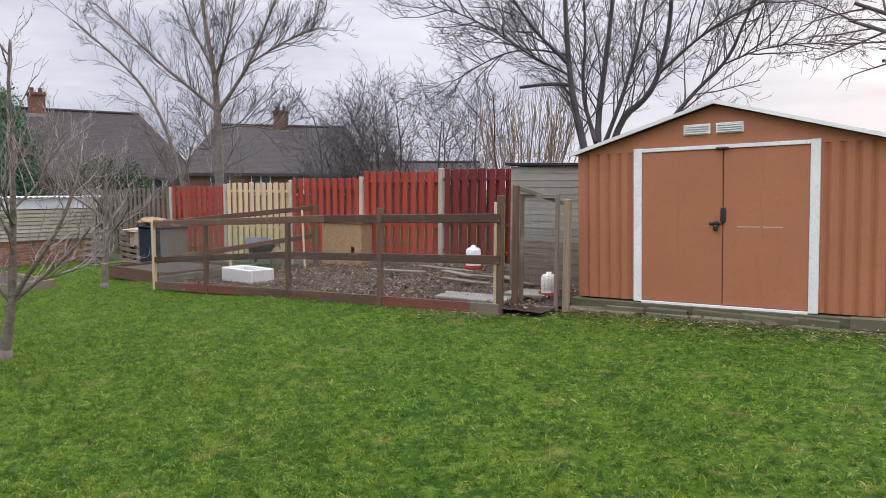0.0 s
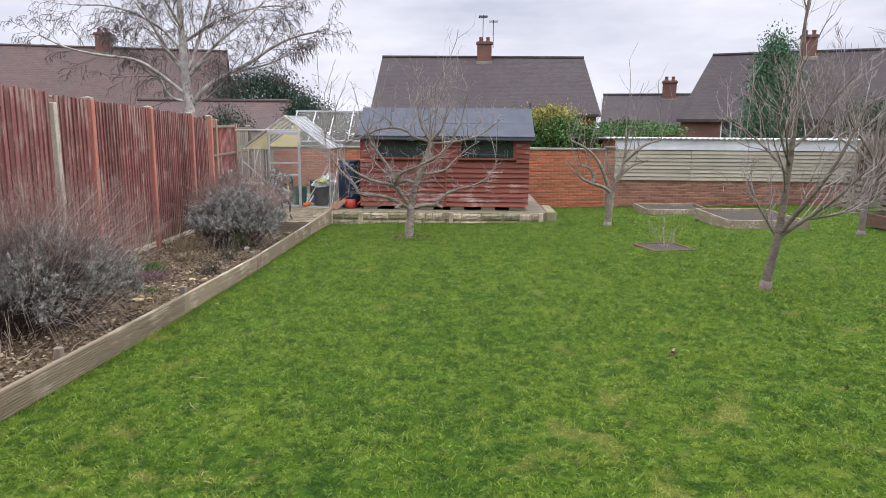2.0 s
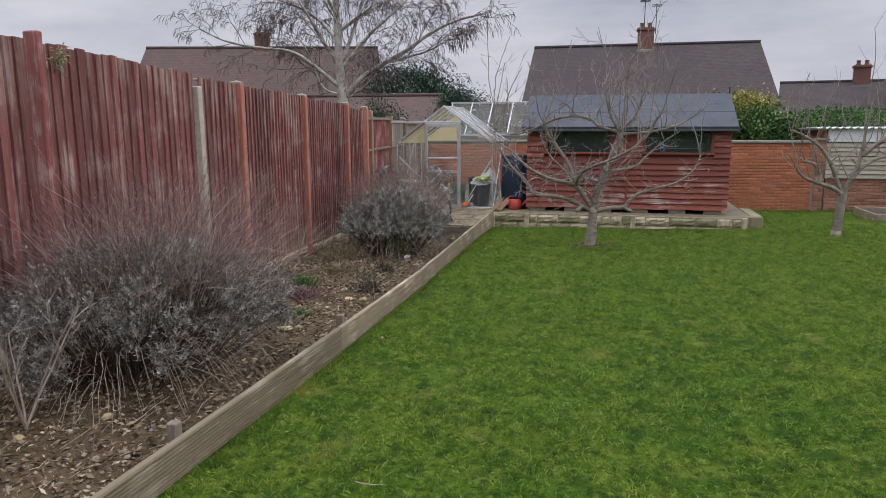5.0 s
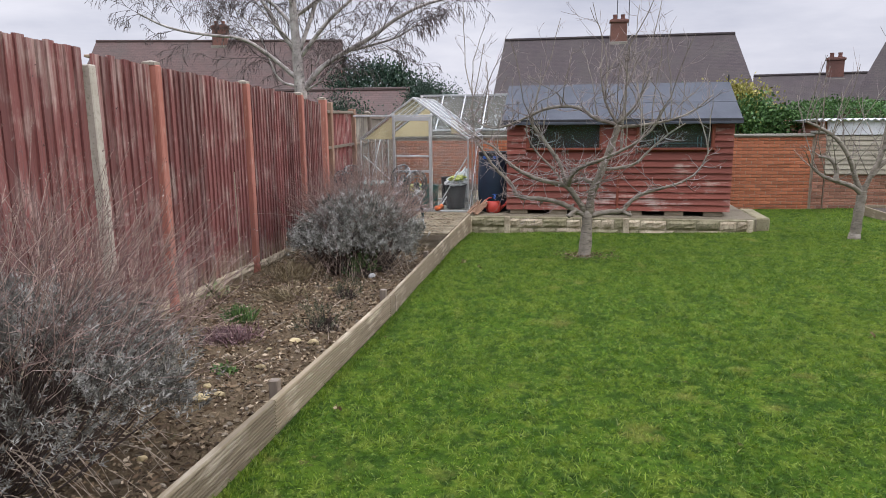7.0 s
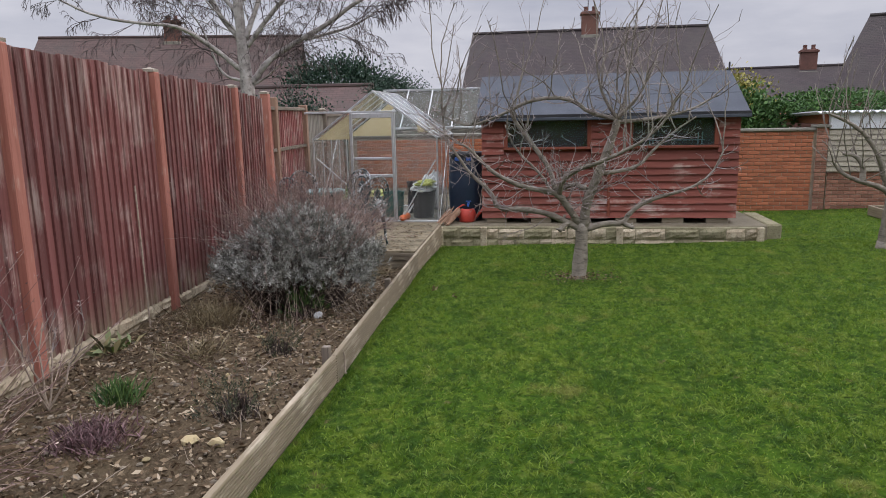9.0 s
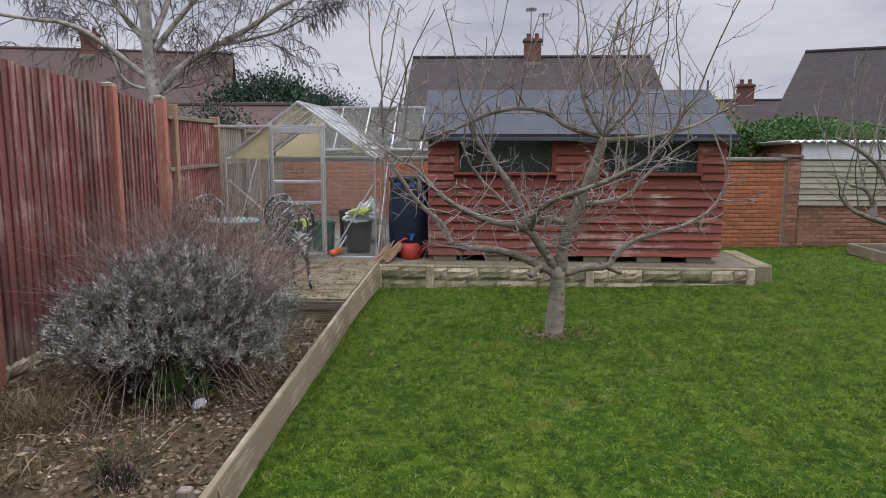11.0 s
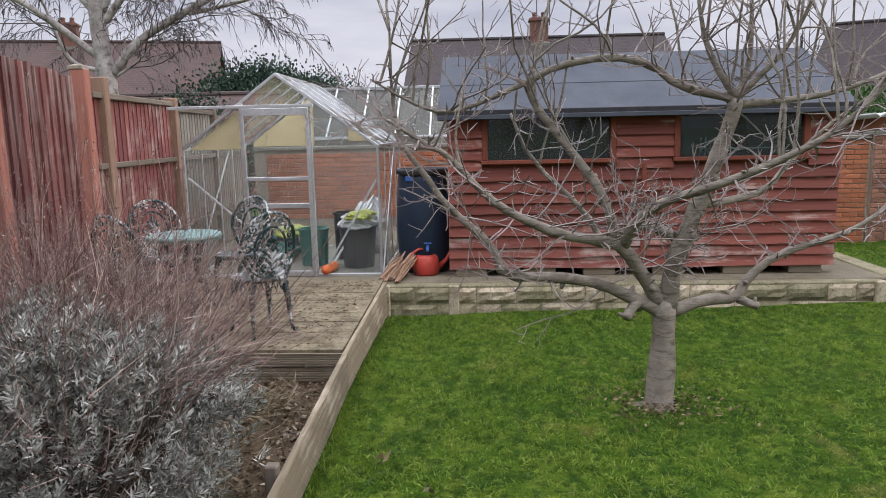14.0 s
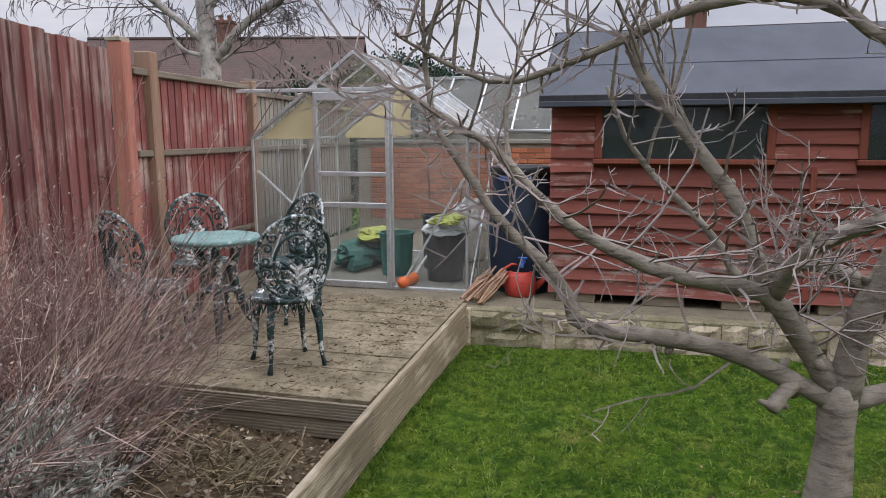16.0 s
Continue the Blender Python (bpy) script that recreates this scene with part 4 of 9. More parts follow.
def back_fence():
    def post(x, top, mat=M_CONC):
        y = back_y(x)
        z0 = ground_z(x, y) - 0.1
        p = thing("fence_post", pose(x, y, z0), "pale concrete post in the back fence", parent=back_line)
        part("shaft", Geo().box((-0.05, -0.055, 0), (0.05, 0.05, top - z0), 0.01), mat, p)
    xs = (-8.47, -10.54, -12.66, -14.94, -17.1)
    tops = (1.86, 1.70, 1.62, 1.53, 1.45)
    for x, t in zip(xs, tops):
        post(x, t)

    def panel(x0, x1, top, mat, label, seed, gap=False):
        rnd = random.Random(seed)
        xm = (x0 + x1) / 2
        y = back_y(xm)
        low = ground_z(xm, y)
        L = abs(x1 - x0) - 0.11
        p = thing("fence_panel", pose(xm, y, low, 0, 0, math.degrees(math.atan(0.06))), label, parent=back_line)
        part("gravel_board", Geo().box((-L / 2, -0.03, -0.1), (L / 2, 0.02, 0.16), 0.006), M_CONC_GREY, p)
        pitch = 0.104
        n = int(L / pitch)
        for i in range(n):
            a = -L / 2 + (L - n * pitch) / 2 + i * pitch
            front = i % 2 == 0
            y0 = -0.045 if front else 0.022
            part("board", Geo().box((a - 0.008, y0, 0.16 + rnd.uniform(0, 0.015)), (a + pitch + 0.008, y0 + 0.018, top - low + rnd.uniform(-0.012, 0.012)), 0.004), mat, p)
        for hz in (0.35, 0.9, top - low - 0.2):
            part("rail", Geo().box((-L / 2, -0.024, hz - 0.03), (L / 2, 0.02, hz + 0.03), 0.003), mat, p)
    panel(-6.6, -8.47, 1.84, M_BACK_DARK, "maroon-stained hit-and-miss panel in the back fence", 1)
    panel(-8.47, -10.54, 1.80, M_BACK, "bright red-stained hit-and-miss panel in the back fence", 2)
    panel(-10.54, -12.66, 1.66, M_BACK, "bright red-stained hit-and-miss panel in the back fence", 3)
    panel(-12.66, -14.94, 1.56, M_PINE, "unstained new pine panel in the back fence", 4)
    panel(-14.94, -17.1, 1.46, M_BACK, "bright red-stained hit-and-miss panel in the back fence", 5)
    panel(-17.1, -19.2, 1.40, M_GREY_Z, "grey weathered hit-and-miss panel in the back fence", 6)
    panel(-19.2, -21.2, 1.36, M_GREY_Z, "grey weathered hit-and-miss panel in the back fence", 7)
    panel(-4.6, -6.6, 1.86, M_BACK_DARK, "maroon-stained hit-and-miss panel in the back fence", 8)


back_fence()


# ---- the metal garage-shed ----
def metal_shed():
    lean = -1.6
    s = thing("metal_shed", pose(-2.18, 8.30, 0.15, 0, lean, 0), "terracotta-coated steel shed with white-trimmed double doors", "shed")
    hw, ze, za, dep = 1.66, 1.79, 2.27, 2.9
    dl, dr, dh = -0.84, 0.975, 1.80
    # front wall of ribbed sheet on both sides of the doors
    def ribbed(a, b, z0, z1f, name):
        """Upright ribs, the top edge following the roof."""
        n = int(round((b - a) / 0.035))
        v, f = [], []
        for i in range(n + 1):
            x = a + (b - a) * i / n
            d = 0.012 if i % 4 == 3 else -0.016
            z1 = z1f(x)
            v += [(x, d, z0), (x, d, z1), (x, 0.02, z1), (x, 0.02, z0)]
        for i in range(n):
            for q in range(4):
                f.append((i * 4 + q, i * 4 + (q + 1) % 4, i * 4 + 4 + (q + 1) % 4, i * 4 + 4 + q))
        f += [(0, 1, 2, 3), (n * 4 + 3, n * 4 + 2, n * 4 + 1, n * 4)]
        return part(name, Geo().add(v, f), M_STEEL, s)
    ribbed(-hw, dl - 0.05, 0, lambda x: ze, "front_panel")
    ribbed(dr + 0.05, hw, 0, lambda x: ze, "front_panel")
    part("gable_panel", Geo().prism([(-hw, ze), (dl - 0.07, ze), (dl - 0.07, dh + 0.03), (dr + 0.07, dh + 0.03), (dr + 0.07, ze), (hw, ze), (0, za)], "y", -0.012, 0.02), M_STEEL, s)
    for a, b in ((dl, 0.092), (0.100, dr)):
        d = part("door", Geo().box((a, -0.028, 0.01), (b, -0.004, dh - 0.02), 0.006), M_STEEL, s)
        for q in (0.46,):
            xx = a + (b - a) * q
            part("door_rib", Geo().box((xx - 0.012, -0.031, 0.03), (xx + 0.012, -0.026, dh - 0.04), 0.002), M_STEEL, d)
    part("scratch", Geo().box((0.25, -0.0295, 0.90), (0.72, -0.0285, 0.907)), M_WHITE, s, "pale scratch across the door")
    t = 0.065
    part("door_trim", Geo().box((dl - t - 0.035, -0.04, -0.01), (dl, 0.0, dh + 0.03), 0.004), M_WHITE, s)
    part("door_trim", Geo().box((dr, -0.04, -0.01), (dr + t + 0.03, 0.0, dh + 0.03), 0.004), M_WHITE, s)
    part("door_trim", Geo().box((dl, -0.045, dh - 0.02), (dr, -0.005, dh + 0.025), 0.004), M_WHITE, s)
    part("threshold", Geo().box((dl, -0.05, -0.03), (dr, -0.005, 0.005), 0.003), M_WHITE, s)
    part("latch", Geo().box((0.075, -0.055, 0.96), (0.13, -0.03, 1.12), 0.008), M_DARKMETAL, s, "dark latch plate")
    part("padlock", Geo().box((0.0, -0.075, 0.86), (0.05, -0.035, 0.92), 0.012).tube([(0.005, -0.05, 0.91), (0.005, -0.05, 0.955), (0.025, -0.05, 0.97), (0.045, -0.05, 0.955), (0.045, -0.05, 0.91)], 0.006, 6), M_DARKMETAL, s, "steel padlock")
    part("hasp", Geo().box((-0.05, -0.045, 0.925), (0.085, -0.03, 0.955), 0.006), M_DARKMETAL, s)
    part("door_catch", Geo().box((0.02, -0.07, dh - 0.03), (0.16, -0.03, dh - 0.005), 0.006), M_DARKMETAL, s)
    for cx in (-0.20, 0.16):
        v = part("vent", Geo().box((cx - 0.15, -0.03, 1.95), (cx + 0.15, -0.008, 2.07), 0.006), M_WHITE, s, "white louvred vent")
        for k in range(4):
            part("slat", Geo().add([(cx - 0.13, -0.045, 1.965 + k * 0.025), (cx + 0.13, -0.045, 1.965 + k * 0.025), (cx + 0.13, -0.028, 1.985 + k * 0.025), (cx - 0.13, -0.028, 1.985 + k * 0.025), (cx - 0.13, -0.028, 1.967 + k * 0.025), (cx + 0.13, -0.028, 1.967 + k * 0.025)], [(0, 1, 2, 3), (4, 5, 1, 0), (0, 3, 4), (1, 5, 2)]), M_VENT, v)
    for x in (-hw, hw):
        part("side_wall", Geo().box((x - 0.012, 0.02, 0), (x + 0.012, dep, ze)), M_STEEL, s)
    part("back_wall", Geo().prism([(-hw, 0), (hw, 0), (hw, ze), (0, za), (-hw, ze)], "y", dep, dep + 0.03), M_STEEL, s)
    for sx in (-1, 1):
        v = [(0, -0.09, za + 0.045), (sx * (hw + 0.07), -0.09, ze + 0.015), (sx * (hw + 0.07), dep + 0.1, ze + 0.015), (0, dep + 0.1, za + 0.045)]
        v += [(a, b, c - 0.02) for a, b, c in v]
        fs = [(0, 1, 2, 3), (7, 6, 5, 4), (0, 4, 5, 1), (1, 5, 6, 2), (2, 6, 7, 3), (3, 7, 4, 0)]
        part("roof_sheet", Geo().add(v, fs), M_STEEL, s)
        v = [(0, -0.11, za + 0.055), (sx * (hw + 0.08), -0.11, ze + 0.025), (sx * (hw + 0.08), -0.085, ze + 0.025), (0, -0.085, za + 0.055)]
        v += [(a, b, c - 0.042) for a, b, c in v]
        part("roof_trim", Geo().add(v, fs), M_WHITE, s)
    part("corner_trim", Geo().box((-hw - 0.015, -0.018, 0), (-hw + 0.03, 0.03, ze), 0.004), M_STEEL, s)
    # timber base
    b = thing("timber_base", pose(-2.18, 8.30, -0.08), "decayed timber base under the metal shed", "timber base")
    rnd = random.Random(3)
    part("beam", Geo().box((-1.76, -0.06, 0.07), (1.78, 2.9, 0.21), 0.012), M_MOSS_WOOD, b, m=pose(0, 0, 0, 0, lean, 0))
    for i in range(14):
        x = -1.8 + (i % 7) * 0.53
        part("plank", Geo().box((x, (-0.20 if i < 7 else -0.13) + rnd.uniform(-0.04, 0.03), 0.0 if i < 7 else 0.07), (x + rnd.uniform(0.4, 0.62), -0.065, (0.06 if i < 7 else 0.12) + 0.010 * (i % 7) + rnd.uniform(0, 0.03)), 0.012), M_MOSS_WOOD, b, m=pose(0, 0, 0, 0, rnd.uniform(-2.5, 0.5), rnd.uniform(-2, 2)))


M_VENT = mottled("grey_white_louvres", (0.5, 0.5, 0.48), (0.6, 0.6, 0.58), (0.35, 0.34, 0.31), 6.0, 0.5, 0.001)
M_MOSS_WOOD = wood("mossy_rotten_timber", (0.06, 0.055, 0.03), (0.13, 0.12, 0.07), (0.2, 0.18, 0.13), 0, 0.35, 0.25)
metal_shed()

# ---- plants: shared builders ----
def np_mesh(name, verts, faces, mat, smooth=False):
    """A mesh from numpy arrays of vertices and of equal-sided faces."""
    me = bpy.data.meshes.new(name)
    n, k = faces.shape
    me.vertices.add(len(verts))
    me.vertices.foreach_set("co", np.ascontiguousarray(verts, np.float32).ravel())
    me.loops.add(n * k)
    me.loops.foreach_set("vertex_index", np.ascontiguousarray(faces, np.int32).ravel())
    me.polygons.add(n)
    me.polygons.foreach_set("loop_start", np.arange(0, n * k, k, dtype=np.int32))
    me.update(calc_edges=True)
    if smooth:
        me.polygons.foreach_set("use_smooth", np.ones(n, bool))
    me.materials.append(mat)
    return me


def leaf_mesh(name, pos, way, length, width, mat, rng, bend=0.0):
    """Narrow pointed leaves (two triangles each) at pos, along way."""
    n = len(pos)
    way = way / np.linalg.norm(way, axis=1, keepdims=True)
    side = np.cross(way, rng.normal(size=(n, 3)))
    side /= np.linalg.norm(side, axis=1, keepdims=True) + 1e-9
    L, W = np.asarray(length).reshape(-1, 1) * np.ones((n, 1)), np.asarray(width).reshape(-1, 1) * np.ones((n, 1))
    mid = pos + way * L * 0.5
    tip = pos + way * L
    tip[:, 2] -= bend * L[:, 0]
    v = np.stack([pos, mid + side * W / 2, tip, mid - side * W / 2], 1).reshape(-1, 3)
    i = np.arange(n)[:, None] * 4
    return np_mesh(name, v, np.concatenate([i, i + 1, i + 2, i + 3], 1), mat)


def stalk_mesh(name, pts, radius, mat):
    """Thin three-sided stalks; pts is an array of n paths of k points each."""
    n, k, _ = pts.shape
    d = np.gradient(pts, axis=1)
    d /= np.linalg.norm(d, axis=2, keepdims=True) + 1e-9
    a = np.cross(d, np.array([0.31, 0.53, 0.79]))
    a /= np.linalg.norm(a, axis=2, keepdims=True) + 1e-9
    b = np.cross(d, a)
    r = np.asarray(radius).reshape(-1, 1, 1) * np.linspace(1, 0.45, k)[None, :, None]
    ring = [pts + r * (a * math.cos(w) + b * math.sin(w)) for w in (0, 2.0944, 4.1888)]
    v = np.stack(ring, 2).reshape(-1, 3)
    base = (np.arange(n)[:, None] * k + np.arange(k - 1)[None, :]).reshape(-1, 1) * 3
    f = np.concatenate([np.concatenate([base + q, base + (q + 1) % 3, base + 3 + (q + 1) % 3, base + 3 + q], 1) for q in range(3)], 0)
    return np_mesh(name, v, f, mat)


class Grower:
    """Grows tapered limbs that fork; thick wood and twigs are kept apart."""

    def __init__(self, seed, up=0.15, wobble=0.22, twig_r=0.006, limit=6000, droop=0.0):
        self.rnd = random.Random(seed)
        self.wood, self.twigs = Geo(), Geo()
        self.up, self.wobble, self.twig_r, self.limit, self.droop = up, wobble, twig_r, limit, droop
        self.count = 0

    def limb(self, p, d, length, r, level, levels, kids, spread=0.8, shrink=0.62, first=0.3):
        self.count += 1
        if self.count > self.limit:
            return
        rnd = self.rnd
        d = Vector(d).normalized()
        n = 7 if level == 0 else 5 if level < levels - 1 else 4
        pts, rad = [Vector(p)], [r]
        end = max(r * 0.45, self.twig_r * 0.4)
        for i in range(1, n):
            w = self.wobble
            d = (d + Vector((rnd.gauss(0, w), rnd.gauss(0, w), rnd.gauss(0, w))) * 0.6 + Vector((0, 0, self.up if level else 0.05))).normalized()
            if self.droop and level >= levels - 2:
                d = (d + Vector((0, 0, -self.droop))).normalized()
            pts.append(pts[-1] + d * (length / (n - 1)))
            rad.append(r + (end - r) * i / (n - 1))
        thick = r > self.twig_r * 2.2
        (self.wood if thick else self.twigs).tube(pts, rad, 7 if r > 0.05 else 5 if thick else 3, caps=False)
        if level + 1 >= levels:
            return
        m = kids[min(level, len(kids) - 1)]
        for k in range(m):
            a = first + (1 - first) * (k + rnd.random()) / m if level == 0 else 0.2 + 0.8 * (k + rnd.random()) / m
            a = min(a, 0.98)
            q = a * (n - 1)
            i = min(int(q), n - 2)
            base = pts[i].lerp(pts[i + 1], q - i)
            along_d = (pts[i + 1] - pts[i]).normalized()
            side = along_d.cross(Vector((rnd.gauss(0, 1), rnd.gauss(0, 1), rnd.gauss(0, 1)))).normalized()
            nd = (along_d * (1 - 0.45 * spread) + side * spread * rnd.uniform(0.7, 1.2)).normalized()
            rr = (rad[i] + (rad[i + 1] - rad[i]) * (q - i)) * rnd.uniform(0.45, 0.65)
            self.limb(base, nd, length * shrink * rnd.uniform(0.75, 1.2) * (1.15 - 0.4 * a), max(rr, self.twig_r), level + 1, levels, kids, spread, shrink)


def smooth_path(pts, rounds=2):
    """Round the corners of a path by cutting them."""
    pts = [Vector(p) for p in pts]
    for _ in range(rounds):
        fine = [pts[0]]
        for a, b in zip(pts, pts[1:]):
            fine += [a.lerp(b, 0.25), a.lerp(b, 0.75)]
        pts = fine + [pts[-1]]
    return pts


def stem(g, pts, r0, r1, sprouts=0, length=1.5, thick=0.02, levels=3, kids=(5, 4), spread=0.6, lift=0.5, start=0.2, sides=8):
    """A limb along a rounded path, with side branches that grow on from it."""
    pts = smooth_path(pts)
    n = len(pts)
    rad = [(r0 + (r1 - r0) * i / (n - 1)) * (1 + 0.06 * math.sin(i * 1.9 + r0 * 70)) for i in range(n)]
    g.wood.tube(pts, rad, sides, caps=True)
    for k in range(sprouts):
        q = (start + (1 - start) * (k + g.rnd.random()) / sprouts) * (n - 1)
        i = min(int(q), n - 2)
        p, d = pts[i].lerp(pts[i + 1], q - i), (pts[i + 1] - pts[i]).normalized()
        side = d.cross(Vector((g.rnd.gauss(0, 1), g.rnd.gauss(0, 1), g.rnd.gauss(0, 1)))).normalized()
        way = d * 0.7 + side * g.rnd.uniform(0.5, 1.0) + Vector((0, 0, lift))
        g.limb(p, way, length * g.rnd.uniform(0.6, 1.2) * (1.25 - 0.5 * q / n), max(thick * (1.2 - 0.6 * q / n), g.twig_r), 0, levels, kids, spread, 0.55, 0.15)


def facing(rx, ry):
    """Turns (across, up, back) into the place's axes, for a tree drawn as it stands before the walker."""
    return lambda u, z, w=0.0: (rx * u - ry * w, ry * u + rx * w, z)


def bare_tree(name, x, y, grower, label, bark, twig_mat, twig_label="", category="tree", z=None):
    t = thing(name, pose(x, y, 0), label, category)
    part("trunk", grower.wood, bark, t, smooth=True)
    if grower.twigs.v:
        part("crown", grower.twigs, twig_mat, t, twig_label)
    return t


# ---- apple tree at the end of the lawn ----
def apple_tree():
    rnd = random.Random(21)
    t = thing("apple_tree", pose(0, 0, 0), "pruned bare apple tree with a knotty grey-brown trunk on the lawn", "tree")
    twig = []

    def limb(name, r0, r1, *pts):
        pts = [Vector(p) for p in pts]
        # rounder bends: one pass of corner cutting
        fine = [pts[0]]
        for a, b in zip(pts, pts[1:]):
            fine += [a.lerp(b, 0.25), a.lerp(b, 0.75)]
        fine.append(pts[-1])
        n = len(fine)
        thin = 0.74 if name == "trunk" else 0.76
        rad = [thin * (r0 + (r1 - r0) * i / (n - 1)) * (1 + 0.08 * math.sin(i * 2.3)) for i in range(n)]
        g = Geo().tube(fine, rad, 10)
        for i in range(1, n - 1):
            if rnd.random() < 0.55:
                d = Vector((rnd.gauss(0, 1), rnd.gauss(0, 1), rnd.gauss(0.4, 1))).normalized()
                g.tube([fine[i], fine[i] + d * rad[i] * 1.5, fine[i] + d * rad[i] * 1.9], [rad[i] * 0.55, rad[i] * 0.45, rad[i] * 0.2], 6)
            for _ in range(6):
                if rnd.random() < 0.52:
                    twig.append((fine[i].lerp(fine[i + 1], rnd.random()), rad[i]))
        ob = part(name, g, M_BARK_APPLE, t, smooth=True)
        return ob

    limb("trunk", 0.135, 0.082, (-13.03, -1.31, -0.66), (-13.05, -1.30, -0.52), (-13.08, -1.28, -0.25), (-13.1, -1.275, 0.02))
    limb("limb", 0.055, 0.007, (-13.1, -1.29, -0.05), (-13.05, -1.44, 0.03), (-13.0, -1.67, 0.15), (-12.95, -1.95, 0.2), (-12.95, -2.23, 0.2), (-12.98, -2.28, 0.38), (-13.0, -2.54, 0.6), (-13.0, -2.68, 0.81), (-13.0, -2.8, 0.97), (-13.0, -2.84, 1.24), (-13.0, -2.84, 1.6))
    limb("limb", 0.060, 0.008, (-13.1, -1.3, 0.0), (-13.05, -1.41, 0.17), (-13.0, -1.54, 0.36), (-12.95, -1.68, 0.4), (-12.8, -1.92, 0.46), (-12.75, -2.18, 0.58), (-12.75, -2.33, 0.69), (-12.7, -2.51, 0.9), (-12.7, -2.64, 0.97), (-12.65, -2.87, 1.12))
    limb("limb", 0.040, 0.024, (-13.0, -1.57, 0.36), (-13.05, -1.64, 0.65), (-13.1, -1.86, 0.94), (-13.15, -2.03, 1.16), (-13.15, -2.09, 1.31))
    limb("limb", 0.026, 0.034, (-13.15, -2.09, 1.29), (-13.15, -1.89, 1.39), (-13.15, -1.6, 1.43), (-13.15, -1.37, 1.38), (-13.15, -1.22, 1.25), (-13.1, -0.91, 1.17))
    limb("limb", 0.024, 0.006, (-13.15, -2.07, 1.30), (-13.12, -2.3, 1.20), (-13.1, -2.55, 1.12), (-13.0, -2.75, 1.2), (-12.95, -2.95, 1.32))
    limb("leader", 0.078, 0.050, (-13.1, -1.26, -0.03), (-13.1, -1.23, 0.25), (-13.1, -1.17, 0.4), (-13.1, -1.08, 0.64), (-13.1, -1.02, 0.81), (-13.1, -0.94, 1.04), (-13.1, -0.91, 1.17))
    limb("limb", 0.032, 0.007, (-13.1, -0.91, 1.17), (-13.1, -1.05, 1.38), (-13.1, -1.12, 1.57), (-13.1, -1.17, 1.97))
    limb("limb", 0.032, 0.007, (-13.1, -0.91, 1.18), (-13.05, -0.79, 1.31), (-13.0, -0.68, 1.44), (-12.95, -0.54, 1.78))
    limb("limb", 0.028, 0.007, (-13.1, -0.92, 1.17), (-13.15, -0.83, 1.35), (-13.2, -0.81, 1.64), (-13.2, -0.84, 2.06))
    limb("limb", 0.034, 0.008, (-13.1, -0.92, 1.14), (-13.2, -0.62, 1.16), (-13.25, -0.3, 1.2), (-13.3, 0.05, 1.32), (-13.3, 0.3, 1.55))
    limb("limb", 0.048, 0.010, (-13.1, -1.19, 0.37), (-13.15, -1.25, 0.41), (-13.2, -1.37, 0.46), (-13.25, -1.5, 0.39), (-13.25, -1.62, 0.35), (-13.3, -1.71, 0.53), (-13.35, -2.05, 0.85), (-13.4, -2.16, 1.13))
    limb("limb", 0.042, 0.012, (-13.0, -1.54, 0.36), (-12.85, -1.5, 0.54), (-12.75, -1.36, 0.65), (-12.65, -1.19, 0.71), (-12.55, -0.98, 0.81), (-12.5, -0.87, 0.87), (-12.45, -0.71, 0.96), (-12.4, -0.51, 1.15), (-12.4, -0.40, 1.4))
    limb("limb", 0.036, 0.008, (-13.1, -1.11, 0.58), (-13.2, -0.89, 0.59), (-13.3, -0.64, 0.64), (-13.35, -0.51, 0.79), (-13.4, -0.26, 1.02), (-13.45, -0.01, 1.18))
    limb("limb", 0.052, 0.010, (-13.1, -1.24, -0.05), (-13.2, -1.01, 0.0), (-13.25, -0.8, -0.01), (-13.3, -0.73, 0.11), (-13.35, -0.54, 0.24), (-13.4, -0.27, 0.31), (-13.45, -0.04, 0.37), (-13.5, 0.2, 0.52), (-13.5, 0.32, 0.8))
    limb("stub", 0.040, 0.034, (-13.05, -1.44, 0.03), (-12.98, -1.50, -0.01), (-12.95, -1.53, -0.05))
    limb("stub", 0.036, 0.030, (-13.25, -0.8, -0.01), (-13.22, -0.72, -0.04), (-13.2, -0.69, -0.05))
    # water shoots and spurs
    shoots = Grower(5, 0.08, 0.24, 0.0034, 9000)
    for p, r in twig:
        if p.z < 0.12:
            continue
        hang = rnd.random()
        if hang < 0.17 and p.z > 0.75:
            d, ln, rr = (rnd.gauss(0, 0.25), rnd.gauss(0, 0.25), 1), rnd.uniform(0.5, 1.5), 0.0085
        elif hang < 0.55:
            d, ln, rr = (rnd.gauss(0.2, 0.7), rnd.gauss(0, 0.8), rnd.gauss(0.30, 0.5)), rnd.uniform(0.2, 0.62), 0.0068
        else:
            d, ln, rr = (rnd.gauss(0.2, 0.8), rnd.gauss(0, 0.8), rnd.gauss(0.35, 0.6)), rnd.uniform(0.05, 0.16), 0.0072
        shoots.limb(p, d, ln, rr, 0, 3 if ln > 0.4 else 2 if ln > 0.2 else 1, (3, 2), 0.75, 0.42)
    w = part("shoot_growth", shoots.wood, M_BARK_APPLE, t, "slender upright shoots")
    part("twig_growth", shoots.twigs, M_TWIG, t, "thin side twigs")
    # leaf litter and bare soil round the foot
    rng = np.random.default_rng(2)
    n = 380
    a, q = rng.uniform(0, 6.28, n), np.abs(rng.normal(0, 0.20, n)) + 0.06
    xs, ys = -13.03 + q * np.cos(a), -1.31 + q * np.sin(a)
    P = np.stack([xs, ys, np.array([ground_z(u, v) for u, v in zip(xs, ys)]) + 0.028], 1)
